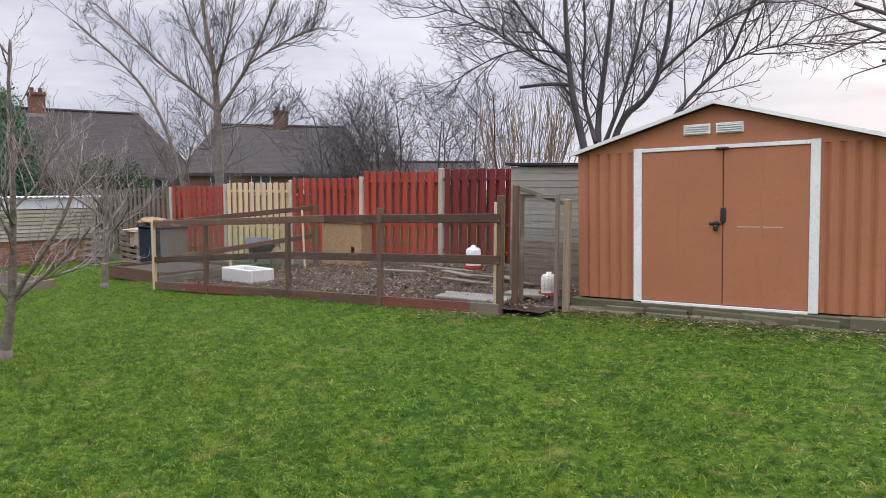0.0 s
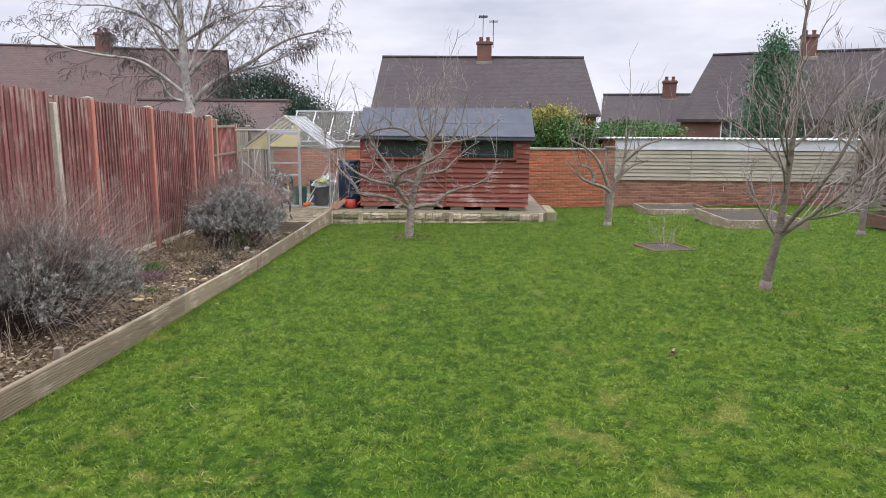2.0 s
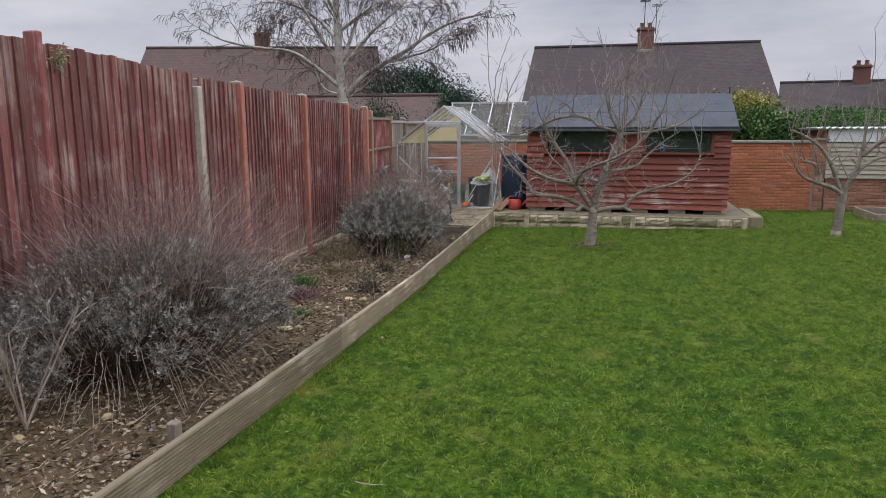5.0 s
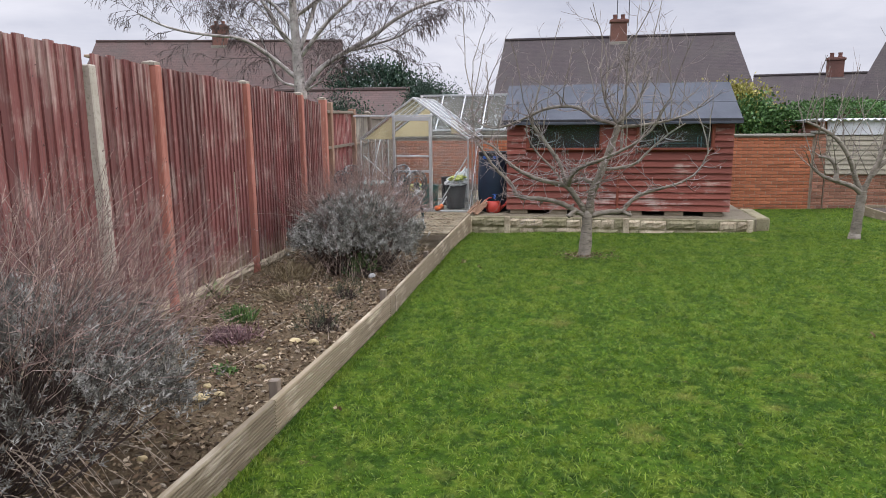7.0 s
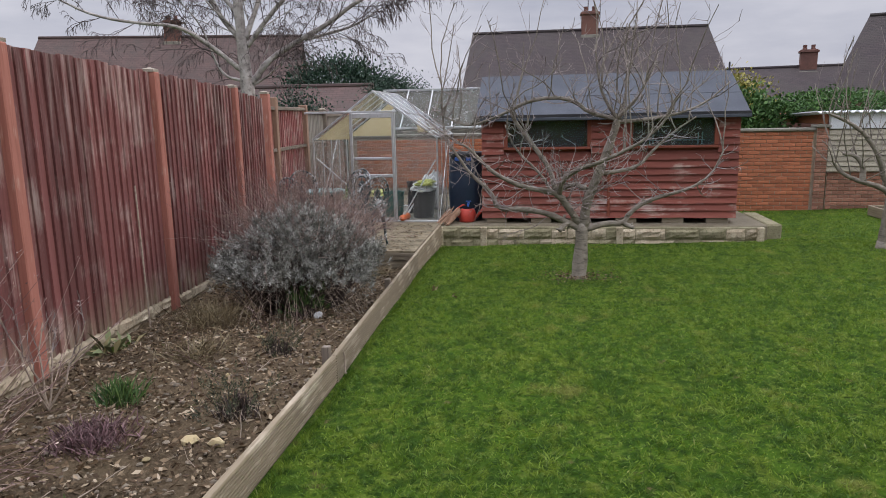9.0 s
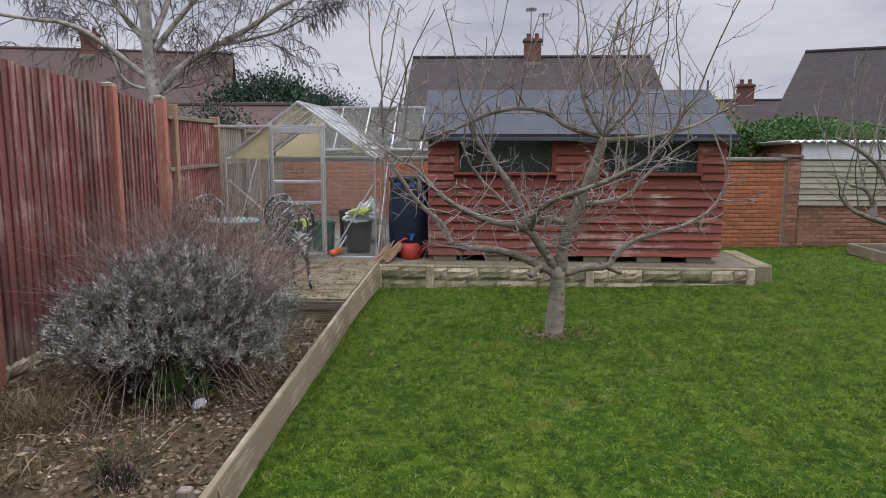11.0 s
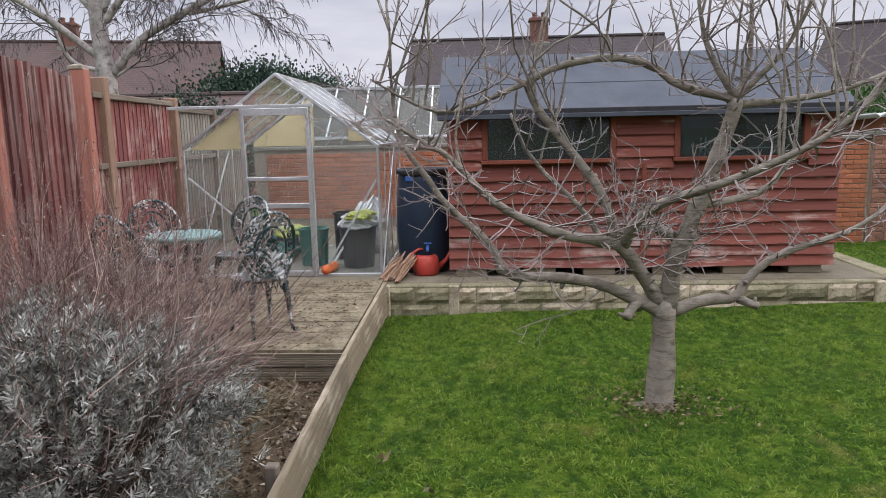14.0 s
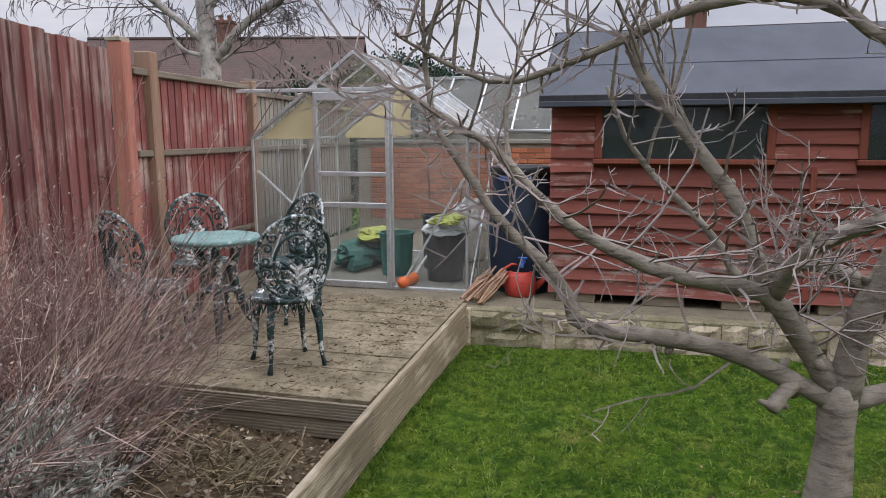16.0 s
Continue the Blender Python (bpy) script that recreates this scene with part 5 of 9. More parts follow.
    Wv = np.stack([rng.normal(size=n), rng.normal(size=n), rng.normal(0, 0.25, n)], 1)
    ob = new("leaf_litter", leaf_mesh("leaf_litter", P, Wv, rng.uniform(0.015, 0.045, n), rng.uniform(0.008, 0.02, n), M_LITTER, rng))
    tagged(ob, "brown leaf litter round the foot of the apple tree", "leaf litter", kind="stuff")


M_TWIG = mottled("brown_twig", (0.19, 0.155, 0.138), (0.28, 0.24, 0.22), (0.11, 0.088, 0.078), 9.0, 0.85, 0.002)


def litter_material():
    k = Nodes("dead_leaf_litter")
    r = k.t.nodes.new("ShaderNodeNewGeometry").outputs["Random Per Island"]
    col = k.ramp(r, ((0.0, (0.035, 0.023, 0.012)), (0.35, (0.090, 0.058, 0.032)), (0.65, (0.155, 0.105, 0.058)), (0.88, (0.26, 0.195, 0.12)), (1.0, (0.42, 0.345, 0.24))))
    return k.done(col, 0.85)


M_LITTER = litter_material()
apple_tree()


# ---- the other garden trees ----
def slim_tree():
    """The young tree in the middle of the lawn: one slim leaning stem, long side limbs."""
    g = Grower(33, 0.20, 0.16, 0.0035, 2600)
    x, y = -7.85, 3.10
    z = ground_z(x, y) - 0.04
    at = facing(0.55, 0.83)
    stem(g, [at(0, z), at(0.05, z + 0.35), at(0.10, z + 0.62), at(0.13, z + 1.2, 0.04), at(0.17, z + 2.0), at(0.16, z + 2.7), at(0.2, z + 3.3)], 0.062, 0.008, 12, 0.8, 0.012, 3, (4, 2), start=0.45, sides=10)
    g.wood.tube([at(0, z), at(0.015, z + 0.06), at(0.03, z + 0.16)], [0.085, 0.072, 0.06], 10)
    for pts, r in (([at(0.11, z + 0.68), at(0.28, z + 0.95, -0.05), at(0.52, z + 1.30, -0.1), at(0.72, z + 1.75, -0.1), at(0.80, z + 2.1)], 0.030),
                   ([at(0.11, z + 0.66), at(0.34, z + 0.86, 0.06), at(0.62, z + 1.10, 0.1), at(0.85, z + 1.40, 0.1)], 0.026),
                   ([at(0.34, z + 0.86, 0.06), at(0.60, z + 0.92, 0.15), at(0.85, z + 1.02, 0.2)], 0.014),
                   ([at(0.10, z + 0.64), at(0.0, z + 0.80, -0.04), at(-0.12, z + 1.02, -0.1), at(-0.24, z + 1.28, -0.1)], 0.018),
                   ([at(0.14, z + 1.35), at(-0.06, z + 1.55, 0.1), at(-0.35, z + 1.82, 0.1), at(-0.55, z + 1.95, 0.1)], 0.016),
                   ([at(0.15, z + 1.45), at(0.1, z + 1.70, -0.3), at(0.05, z + 2.1, -0.5)], 0.016),
                   ([at(0.15, z + 1.6), at(0.4, z + 1.9, 0.2), at(0.55, z + 2.4, 0.3)], 0.015)):
        stem(g, pts, r, r * 0.35, 9, 0.55, 0.007, 3, (3, 2), spread=0.7, lift=0.3)
    bare_tree("fruit_tree", x, y, g, "slim bare fruit tree with upright shoots on the lawn", M_BARK_SLIM, M_TWIG)


slim_tree()


def far_fruit_trees():
    """Two small pruned trees before the outbuilding."""
    x, y = -14.97, 2.76
    z = ground_z(x, y) - 0.04
    g = Grower(47, 0.14, 0.2, 0.004, 3500)
    stem(g, [(0, 0, z), (0.01, 0.01, z + 0.3), (0.0, 0.04, z + 0.62), (0.0, 0.05, z + 0.78)], 0.082, 0.066, sides=10)
    g.wood.tube([(0, 0, z), (0, 0, z + 0.06), (0, 0, z + 0.14)], [0.115, 0.095, 0.08], 10)
    for pts in (((0, 0.05, z + 0.72), (0.05, -0.10, z + 0.86), (0.05, -0.42, z + 0.95), (0.05, -0.62, z + 1.05), (0.05, -0.72, z + 1.18)),
                ((0.05, -0.36, z + 0.93), (0.05, -0.34, z + 1.1), (0.05, -0.45, z + 1.28), (0.05, -0.62, z + 1.30)),
                ((0, 0.04, z + 0.74), (0, -0.08, z + 1.0), (0.08, -0.18, z + 1.25), (0.1, -0.38, z + 1.55), (0.1, -0.62, z + 1.72), (0.1, -0.85, z + 1.82)),
                ((0, 0.05, z + 0.74), (0, 0.14, z + 1.0), (0, 0.28, z + 1.35), (0, 0.30, z + 1.7), (0, 0.28, z + 2.05)),
                ((0, 0.14, z + 1.0), (-0.05, 0.32, z + 1.22), (-0.1, 0.55, z + 1.36), (-0.1, 0.70, z + 1.38)),
                ((0, 0.28, z + 1.4), (0.05, 0.5, z + 1.62), (0.05, 0.72, z + 1.78), (0.05, 1.0, z + 1.85))):
        stem(g, pts, 0.046, 0.015, 0, sides=8)
        for p in smooth_path(pts)[5::2]:
            up = g.rnd.random() < 0.55
            g.limb(p, (g.rnd.gauss(0, 0.3), g.rnd.gauss(0, 0.3), 1) if up else (g.rnd.gauss(0, 0.7), g.rnd.gauss(0, 0.7), 0.4), g.rnd.uniform(0.7, 1.6) if up else g.rnd.uniform(0.2, 0.5), 0.009, 0, 2, (3,), 0.6, 0.35)
    bare_tree("fruit_tree", x, y, g, "small pruned bare fruit tree with upright shoots", M_BARK_APPLE, M_TWIG)
    x, y = -13.0, 6.95
    z = ground_z(x, y) - 0.04
    g = Grower(48, 0.2, 0.18, 0.004, 2500)
    stem(g, [(0, 0, z), (0.01, 0.0, z + 0.4), (0.0, 0.05, z + 1.0), (0.0, 0.06, z + 1.4), (0.02, 0.1, z + 2.2)], 0.068, 0.02, 6, 0.9, 0.014, sides=10)
    g.wood.tube([(0, 0, z), (0, 0, z + 0.06), (0, 0, z + 0.14)], [0.10, 0.08, 0.066], 10)
    for w in range(6):
        a = w * 1.05
        h = z + 0.85 + 0.12 * w
        stem(g, [(0, 0.05, h), (math.cos(a) * 0.3, 0.05 + math.sin(a) * 0.3, h + 0.3), (math.cos(a) * 0.7, 0.05 + math.sin(a) * 0.7, h + 0.55), (math.cos(a) * 0.95, 0.05 + math.sin(a) * 0.95, h + 0.95)], 0.026, 0.008, 6, 0.6, 0.008, 3, (3, 2))
    bare_tree("fruit_tree", x, y, g, "small bare fruit tree beside the raised bed", M_BARK, M_TWIG)


far_fruit_trees()


def birch():
    """A weeping silver birch beyond the fence."""
    x, y = -19.46, -7.87
    z = -0.9
    at = facing(-0.13, 0.99)
    g = Grower(61, 0.0, 0.20, 0.0055, 26000, 0.40)
    stem(g, [at(0, z), at(0.03, 0.6), at(0.0, 1.8), at(-0.05, 2.7), at(-0.1, 3.8), at(-0.15, 4.9, 0.1), at(0.05, 6.6)], 0.20, 0.03, 8, 1.8, 0.03, 4, (6, 5, 4), 0.6, 0.3, 0.5, 12)
    for pts, r in (([at(0.10, 2.0), at(0.45, 2.45), at(1.15, 2.85), at(1.75, 3.15), at(2.3, 3.55), at(2.95, 3.85), at(3.7, 4.0)], 0.075),
                   ([at(1.25, 2.85), at(1.7, 2.98, 0.2), at(2.3, 3.15, 0.3), at(2.85, 3.5, 0.3)], 0.040),
                   ([at(0.05, 2.75), at(0.8, 3.55, -0.2), at(1.3, 3.9, -0.3), at(2.2, 4.7, -0.3)], 0.060),
                   ([at(0.02, 2.9), at(0.32, 3.8, 0.3), at(0.75, 5.2, 0.4), at(0.9, 6.4, 0.4)], 0.065),
                   ([at(-0.05, 2.85), at(-0.45, 3.3), at(-0.75, 3.9), at(-1.5, 5.0)], 0.065),
                   ([at(-0.10, 2.25), at(-0.6, 2.70, -0.1), at(-1.2, 3.15, -0.3), at(-2.0, 3.2, -0.3), at(-2.9, 3.35, -0.4), at(-3.6, 3.7, -0.4)], 0.055),
                   ([at(-0.1, 2.05), at(-0.5, 2.15, 0.1), at(-0.72, 2.5, 0.2), at(-1.0, 3.3, 0.3), at(-1.6, 3.9, 0.3)], 0.034),
                   ([at(-0.1, 3.4), at(-0.9, 4.2, 0.6), at(-2.2, 4.7, 1.0), at(-3.2, 4.7, 1.2)], 0.050),
                   ([at(-0.1, 3.6), at(0.9, 4.4, 0.7), at(1.9, 4.8, 1.1), at(2.9, 4.8, 1.3)], 0.050),
                   ([at(-0.1, 4.0), at(-0.6, 5.2, -0.8), at(-1.4, 6.1, -1.2)], 0.045),
                   ([at(0.12, 1.95), at(0.5, 2.15, -0.1), at(0.95, 2.55, -0.2)], 0.028)):
        stem(g, pts, r, r * 0.3, 12, 1.25, 0.011, 4, (5, 4, 3), 0.6, 0.2, 0.15)
    bare_tree("birch_tree", x, y, g, "bare silver birch with white bark and hanging twigs", M_BIRCH, M_TWIG_BIRCH, "fine brown hanging twigs")


birch()


def back_trees():
    # great many-stemmed tree behind the metal shed
    at = facing(0.91, 0.41)
    g = Grower(71, 0.06, 0.17, 0.006, 24000)
    stem(g, [at(0.2, -0.8), at(0.2, 0.6), at(0.2, 1.9)], 0.46, 0.34, sides=14)
    for pts, r, n in (([at(0.1, 1.4), at(-0.2, 2.5), at(-0.5, 3.7), at(-0.65, 4.85), at(-0.75, 6.3), at(-0.8, 8.2)], 0.19, 16),
                      ([at(-0.65, 4.6), at(-1.5, 5.4, -0.2), at(-2.1, 6.3, -0.4), at(-2.8, 7.3, -0.5)], 0.085, 14),
                      ([at(-0.66, 4.8), at(-1.6, 5.05, 0.3), at(-2.5, 4.95, 0.5), at(-3.7, 4.3, 0.6)], 0.060, 14),
                      ([at(-0.6, 4.3), at(-1.5, 4.7, -0.5), at(-2.9, 5.6, -0.9), at(-3.9, 5.9, -1.0)], 0.055, 14),
                      ([at(0.2, 1.6), at(0.12, 3.2, 0.2), at(0.3, 4.7, 0.4), at(0.45, 6.3, 0.5), at(0.5, 8.2, 0.5)], 0.17, 14),
                      ([at(0.3, 1.5), at(0.65, 3.2), at(1.35, 3.7), at(1.65, 4.5), at(1.85, 5.8), at(1.75, 8.2)], 0.17, 16),
                      ([at(0.25, 2.4), at(0.75, 3.8, -0.3), at(1.1, 5.2, -0.5), at(1.4, 7.6, -0.6)], 0.11, 14),
                      ([at(0.1, 2.6), at(-0.3, 3.9, 0.5), at(-0.2, 5.4, 0.8), at(-0.4, 7.4, 1.0)], 0.11, 12),
                      ([at(0.5, 1.8), at(1.6, 2.7, 0.3), at(2.4, 3.8, 0.4), at(3.25, 4.6, 0.4), at(3.6, 5.6, 0.4), at(4.2, 6.8, 0.4)], 0.12, 16),
                      ([at(1.6, 4.3), at(2.7, 5.3, -0.2), at(4.0, 5.9, -0.3), at(5.2, 6.3, -0.3)], 0.075, 16),
                      ([at(3.1, 4.5, 0.4), at(4.1, 4.9, 0.2), at(5.2, 4.9, 0.1)], 0.04, 12)):
        stem(g, pts, r * 0.60, r * 0.18, n + 3, 1.75, 0.021, 4, (5, 4, 2), 0.66, 0.30, 0.22, 10)
    stem(g, [at(-0.55, 4.05), at(-1.1, 4.1), at(-1.85, 4.02)], 0.05, 0.04)
    bare_tree("large_tree", -7.5, 16.7, g, "large dark bare tree with many rising stems", M_BARK_FAR, M_BARK_FAR)
    # tall tree by the corner
    at = facing(0.81, 0.59)
    g = Grower(72, 0.10, 0.14, 0.006, 20000)
    stem(g, [at(0, -1), at(0.02, 1.5), at(0, 3.0), at(0, 4.0), at(-0.05, 5.1), at(-0.35, 6.7), at(-0.5, 8.8)], 0.18, 0.03, 16, 1.7, 0.024, 4, (5, 4, 2), start=0.5, sides=12)
    for pts, r in (([at(-0.02, 3.9), at(-0.6, 4.4), at(-1.6, 5.2), at(-3.0, 6.5, 0.2), at(-3.9, 7.3, 0.2)], 0.070),
                   ([at(0.02, 3.85), at(0.42, 4.4), at(1.15, 5.5), at(1.85, 7.2), at(2.3, 8.3)], 0.080),
                   ([at(-1.0, -1.0), at(-1.1, 0.8), at(-1.3, 2.2), at(-2.0, 4.2), at(-3.0, 5.4), at(-4.5, 6.7)], 0.085),
                   ([at(0.0, 4.9), at(0.6, 6.4, -0.3), at(0.9, 8.4, -0.4)], 0.05),
                   ([at(-0.1, 5.2), at(-1.0, 6.8, 0.4), at(-1.4, 8.3, 0.5)], 0.05),
                   ([at(1.1, 5.4), at(2.2, 6.2, 0.3), at(3.2, 6.6, 0.4)], 0.04),
                   ([at(0.0, 3.3), at(0.8, 3.5, 0.5), at(1.8, 3.3, 0.8)], 0.028),
                   ([at(0.0, 2.2), at(-0.5, 2.9, 0.6), at(-0.9, 4.0, 0.9)], 0.028)):
        stem(g, pts, r, r * 0.3, 18, 1.5, 0.02, 4, (4, 4, 2), 0.6, 0.4, 0.2)
    bare_tree("tall_tree", -19.4, 14.3, g, "tall bare grey-barked tree beyond the fence", M_BARK, M_BARK_FAR)
    # scrubby small trees between them
    for i, (x, y, h, mat) in enumerate(((-16.4, 16.2, 3.6, M_BARK_FAR), (-14.4, 16.4, 3.8, M_BARK_FAR), (-17.2, 17.0, 4.6, M_BARK_FAR), (-15.6, 18.2, 5.0, M_BARK_FAR), (-13.2, 17.4, 4.4, M_BARK_FAR), (-11.8, 18.6, 5.2, M_BARK_FAR), (-22.4, 15.2, 4.4, M_BARK), (-23.8, 11.6, 3.6, M_BARK))):
        g = Grower(80 + i, 0.12, 0.22, 0.006, 2600)
        for k in range(3):
            a = k * 2.1 + i
            g.limb((0.1 * k, 0.05 * k, -0.6), (math.cos(a) * 0.25, math.sin(a) * 0.25, 1), h * 0.98, 0.042, 0, 4, (11, 7, 4), 0.85, 0.5, 0.15)
        bare_tree("small_tree", x, y, g, "small bare tree with many fine branches beyond the fence", mat, mat)
    g = Grower(95, 0.25, 0.10, 0.008, 1800)
    for k in range(26):
        a = k * 2.4
        g.limb((0.25 * math.cos(a), 0.25 * math.sin(a), -0.5), (math.cos(a) * 0.28, math.sin(a) * 0.28, 1), 4.0, 0.022, 0, 3, (6, 3), 0.35, 0.4, 0.35)
    bare_tree("willow_shrub", -9.8, 17.6, g, "tall shrub of straw-coloured upright stems", M_STRAW, M_STRAW)
    g = Grower(96, 0.0, 0.18, 0.005, 1200)
    g.wood.tube([(0, 0, -0.6), (0, 0, 1.5), (-0.1, 0, 3.2)], [0.16, 0.13, 0.10], 9)
    for zz, a, ln in ((3.0, 3.0, 2.2), (2.7, 3.4, 2.0), (2.4, 2.8, 1.9), (3.2, 3.6, 1.8), (3.2, 1.2, 2.4), (3.1, 0.0, 2.2)):
        g.limb((-0.05, 0, zz), (math.cos(a), math.sin(a), 0.35), ln, 0.045, 0, 3, (6, 4), 0.6, 0.45, 0.3)
    bare_tree("garden_tree", 0.75, 9.7, g, "bare garden tree beside the metal shed", M_BARK_FAR, M_BARK_FAR)


M_STRAW = mottled("straw_stems", (0.20, 0.145, 0.095), (0.27, 0.20, 0.14), (0.14, 0.10, 0.07), 5.0, 0.9, 0.002)
back_trees()


def foliage_material(name, stops):
    k = Nodes(name)
    r = k.t.nodes.new("ShaderNodeNewGeometry").outputs["Random Per Island"]
    col = k.ramp(r, stops)
    col = k.mix(k.ramp(k.noise(1.5, 3, 0.5), ((0.35, (0, 0, 0)), (0.7, (0.6, 0.6, 0.6)))), col, stops[0][1])
    m = k.done(col, 0.6, spec=0.25)
    k.bsdf.inputs["Subsurface Weight"].default_value = 0.0
    return m


M_CONIFER = foliage_material("conifer_green", ((0.0, (0.04, 0.085, 0.045)), (0.6, (0.075, 0.155, 0.08)), (1.0, (0.12, 0.21, 0.11))))
M_YEW = foliage_material("dark_yew_green", ((0.0, (0.012, 0.028, 0.018)), (0.6, (0.025, 0.055, 0.032)), (1.0, (0.045, 0.085, 0.045))))
M_HEDGE = foliage_material("hedge_green", ((0.0, (0.03, 0.075, 0.018)), (0.6, (0.06, 0.13, 0.03)), (1.0, (0.10, 0.18, 0.045))))
M_HEDGE_DULL = foliage_material("dull_green", ((0.0, (0.03, 0.045, 0.02)), (0.6, (0.06, 0.09, 0.04)), (1.0, (0.10, 0.13, 0.06))))
M_GOLD = foliage_material("golden_privet", ((0.0, (0.16, 0.16, 0.03)), (0.6, (0.30, 0.27, 0.06)), (1.0, (0.42, 0.36, 0.12))))


def leafy(name, centre, size, n, leaf, mat, label, category, seed, taper=0.0, trunk_mat=None, lumps=14):
    """A shrub or conifer: a trunk and clumps of many small leaves with an uneven outline."""
    rng = np.random.default_rng(seed)
    t = thing(name, pose(centre[0], centre[1], 0), label, category)
    h0, h1 = centre[2], centre[2] + size[2]
    part("trunk", Geo().tube([(0, 0, h0 - 1.0), (0.03, 0, (h0 + h1) / 2), (0, 0, h1 - 0.15 * size[2])], [0.10 + 0.02 * size[0], 0.07, 0.03], 7), trunk_mat or M_BARK_FAR, t)
    k = lumps * 6
    u = rng.uniform(0, 1, k)
    a = rng.uniform(0, 6.283, k)
    env = (1 - taper * u) * np.sqrt(np.clip(1 - (2 * np.clip(u, 0, 1) - 0.7) ** 4 * 0.3, 0.1, 1)) if taper else np.sqrt(np.clip(1 - (2 * u - 1) ** 2, 0.05, 1))
    rad = env * rng.uniform(0.45, 1.0, k)
    C = np.stack([np.cos(a) * rad * size[0], np.sin(a) * rad * size[1], h0 + u * size[2]], 1)
    which = rng.integers(0, k, n)
    sp = np.array([size[0], size[1], size[2] * 0.55]) * (0.19 if lumps < 30 else 0.13)
    P = C[which] + rng.normal(size=(n, 3)) * sp
    out = P - np.array([0, 0, (h0 + h1) / 2 - 0.3 * size[2]])
    W = out / (np.linalg.norm(out, axis=1, keepdims=True) + 1e-6) + rng.normal(0, 0.7, (n, 3)) + np.array([0, 0, 0.35])
    ob = new("crown", leaf_mesh("crown", P, W, rng.uniform(0.6, 1.3, n) * leaf, rng.uniform(0.4, 0.8, n) * leaf, mat, rng, 0.1))
    ob.parent = t
    return t


leafy("conifer", (-25.1, 10.2, -1.0), (1.5, 1.5, 5.0), 48000, 0.095, M_CONIFER, "tall green conifer beyond the outbuilding", "conifer", 1, 0.72, lumps=34)
leafy("evergreen_shrub", (-24.6, 13.4, -0.6), (1.7, 1.6, 2.7), 12000, 0.09, M_HEDGE_DULL, "dull green evergreen shrub behind the fence", "shrub", 2)
leafy("hedge", (-21.9, 2.4, -0.3), (1.0, 1.25, 1.75), 12000, 0.10, M_HEDGE, "clipped green hedge above the brick wall", "hedge", 3)
leafy("hedge", (-22.3, 1.3, -0.3), (0.9, 1.2, 1.8), 9000, 0.10, M_HEDGE, "clipped green hedge above the brick wall", "hedge", 4)
leafy("golden_shrub", (-22.4, 2.2, 0.75), (0.8, 1.3, 1.15), 9000, 0.08, M_GOLD, "yellow-leaved shrub above the hedge", "shrub", 5)
leafy("ivy_shrub", (-21.9, 4.6, 1.05), (0.8, 1.5, 0.5), 5000, 0.08, M_HEDGE, "ivy spilling over the outbuilding's roof", "ivy", 6)
leafy("yew_tree", (-39.5, -11.8, -1.5), (2.3, 3.4, 5.2), 24000, 0.17, M_YEW, "dark evergreen tree in the distance", "tree", 7, lumps=30)
leafy("yew_tree", (-25.2, -5.85, -1.2), (1.2, 1.5, 3.25), 52000, 0.065, M_YEW, "dark evergreen tree behind the greenhouses", "tree", 8, lumps=34)
leafy("evergreen_shrub", (-22.5, -8.0, -1.2), (1.1, 1.1, 2.75), 18000, 0.07, M_YEW, "dark evergreen shrub behind the corner of the fence", "shrub", 9)
leafy("evergreen_tree", (3.2, 22.0, -0.5), (2.4, 2.4, 4.6), 10000, 0.2, M_YEW, "dark evergreen tree behind the metal shed", "tree", 10)


# ---- lavender and other plants in the bed ----
def lavender_leaf(name, stops):
    """Whole shoots differ more than single leaves do: top light and shaded gaps are painted in as pale and dark shoots.
    """
    k = Nodes(name)
    r = k.t.nodes.new("ShaderNodeNewGeometry").outputs["Random Per Island"]
    shoot = k.ramp(k.noise(12.0, 2, 0.5), ((0.36, (0, 0, 0)), (0.64, (1, 1, 1))))
    return k.done(k.ramp(k.math("ADD", k.math("MULTIPLY", shoot, 0.65), k.math("MULTIPLY", r, 0.35)), stops), 0.6, spec=0.25)


M_LAV = lavender_leaf("silver_lavender_leaf", ((0.0, (0.045, 0.042, 0.034)), (0.4, (0.145, 0.143, 0.120)), (0.75, (0.33, 0.33, 0.29)), (1.0, (0.60, 0.60, 0.55))))
M_LAV_DULL = lavender_leaf("grey_lavender_leaf", ((0.0, (0.045, 0.042, 0.035)), (0.5, (0.135, 0.130, 0.112)), (1.0, (0.43, 0.42, 0.38))))
# stem brown is darkened to paint the shade inside the bushes
M_LAV_STEM = mottled("shade_darkened_lavender_wood", (0.050, 0.036, 0.030), (0.085, 0.062, 0.052), (0.035, 0.026, 0.022), 20.0, 0.9, 0.001)
M_STALK = foliage_material("dead_flower_stalk", ((0.0, (0.10, 0.062, 0.054)), (0.55, (0.22, 0.142, 0.120)), (0.85, (0.40, 0.29, 0.24)), (1.0, (0.55, 0.44, 0.36))))


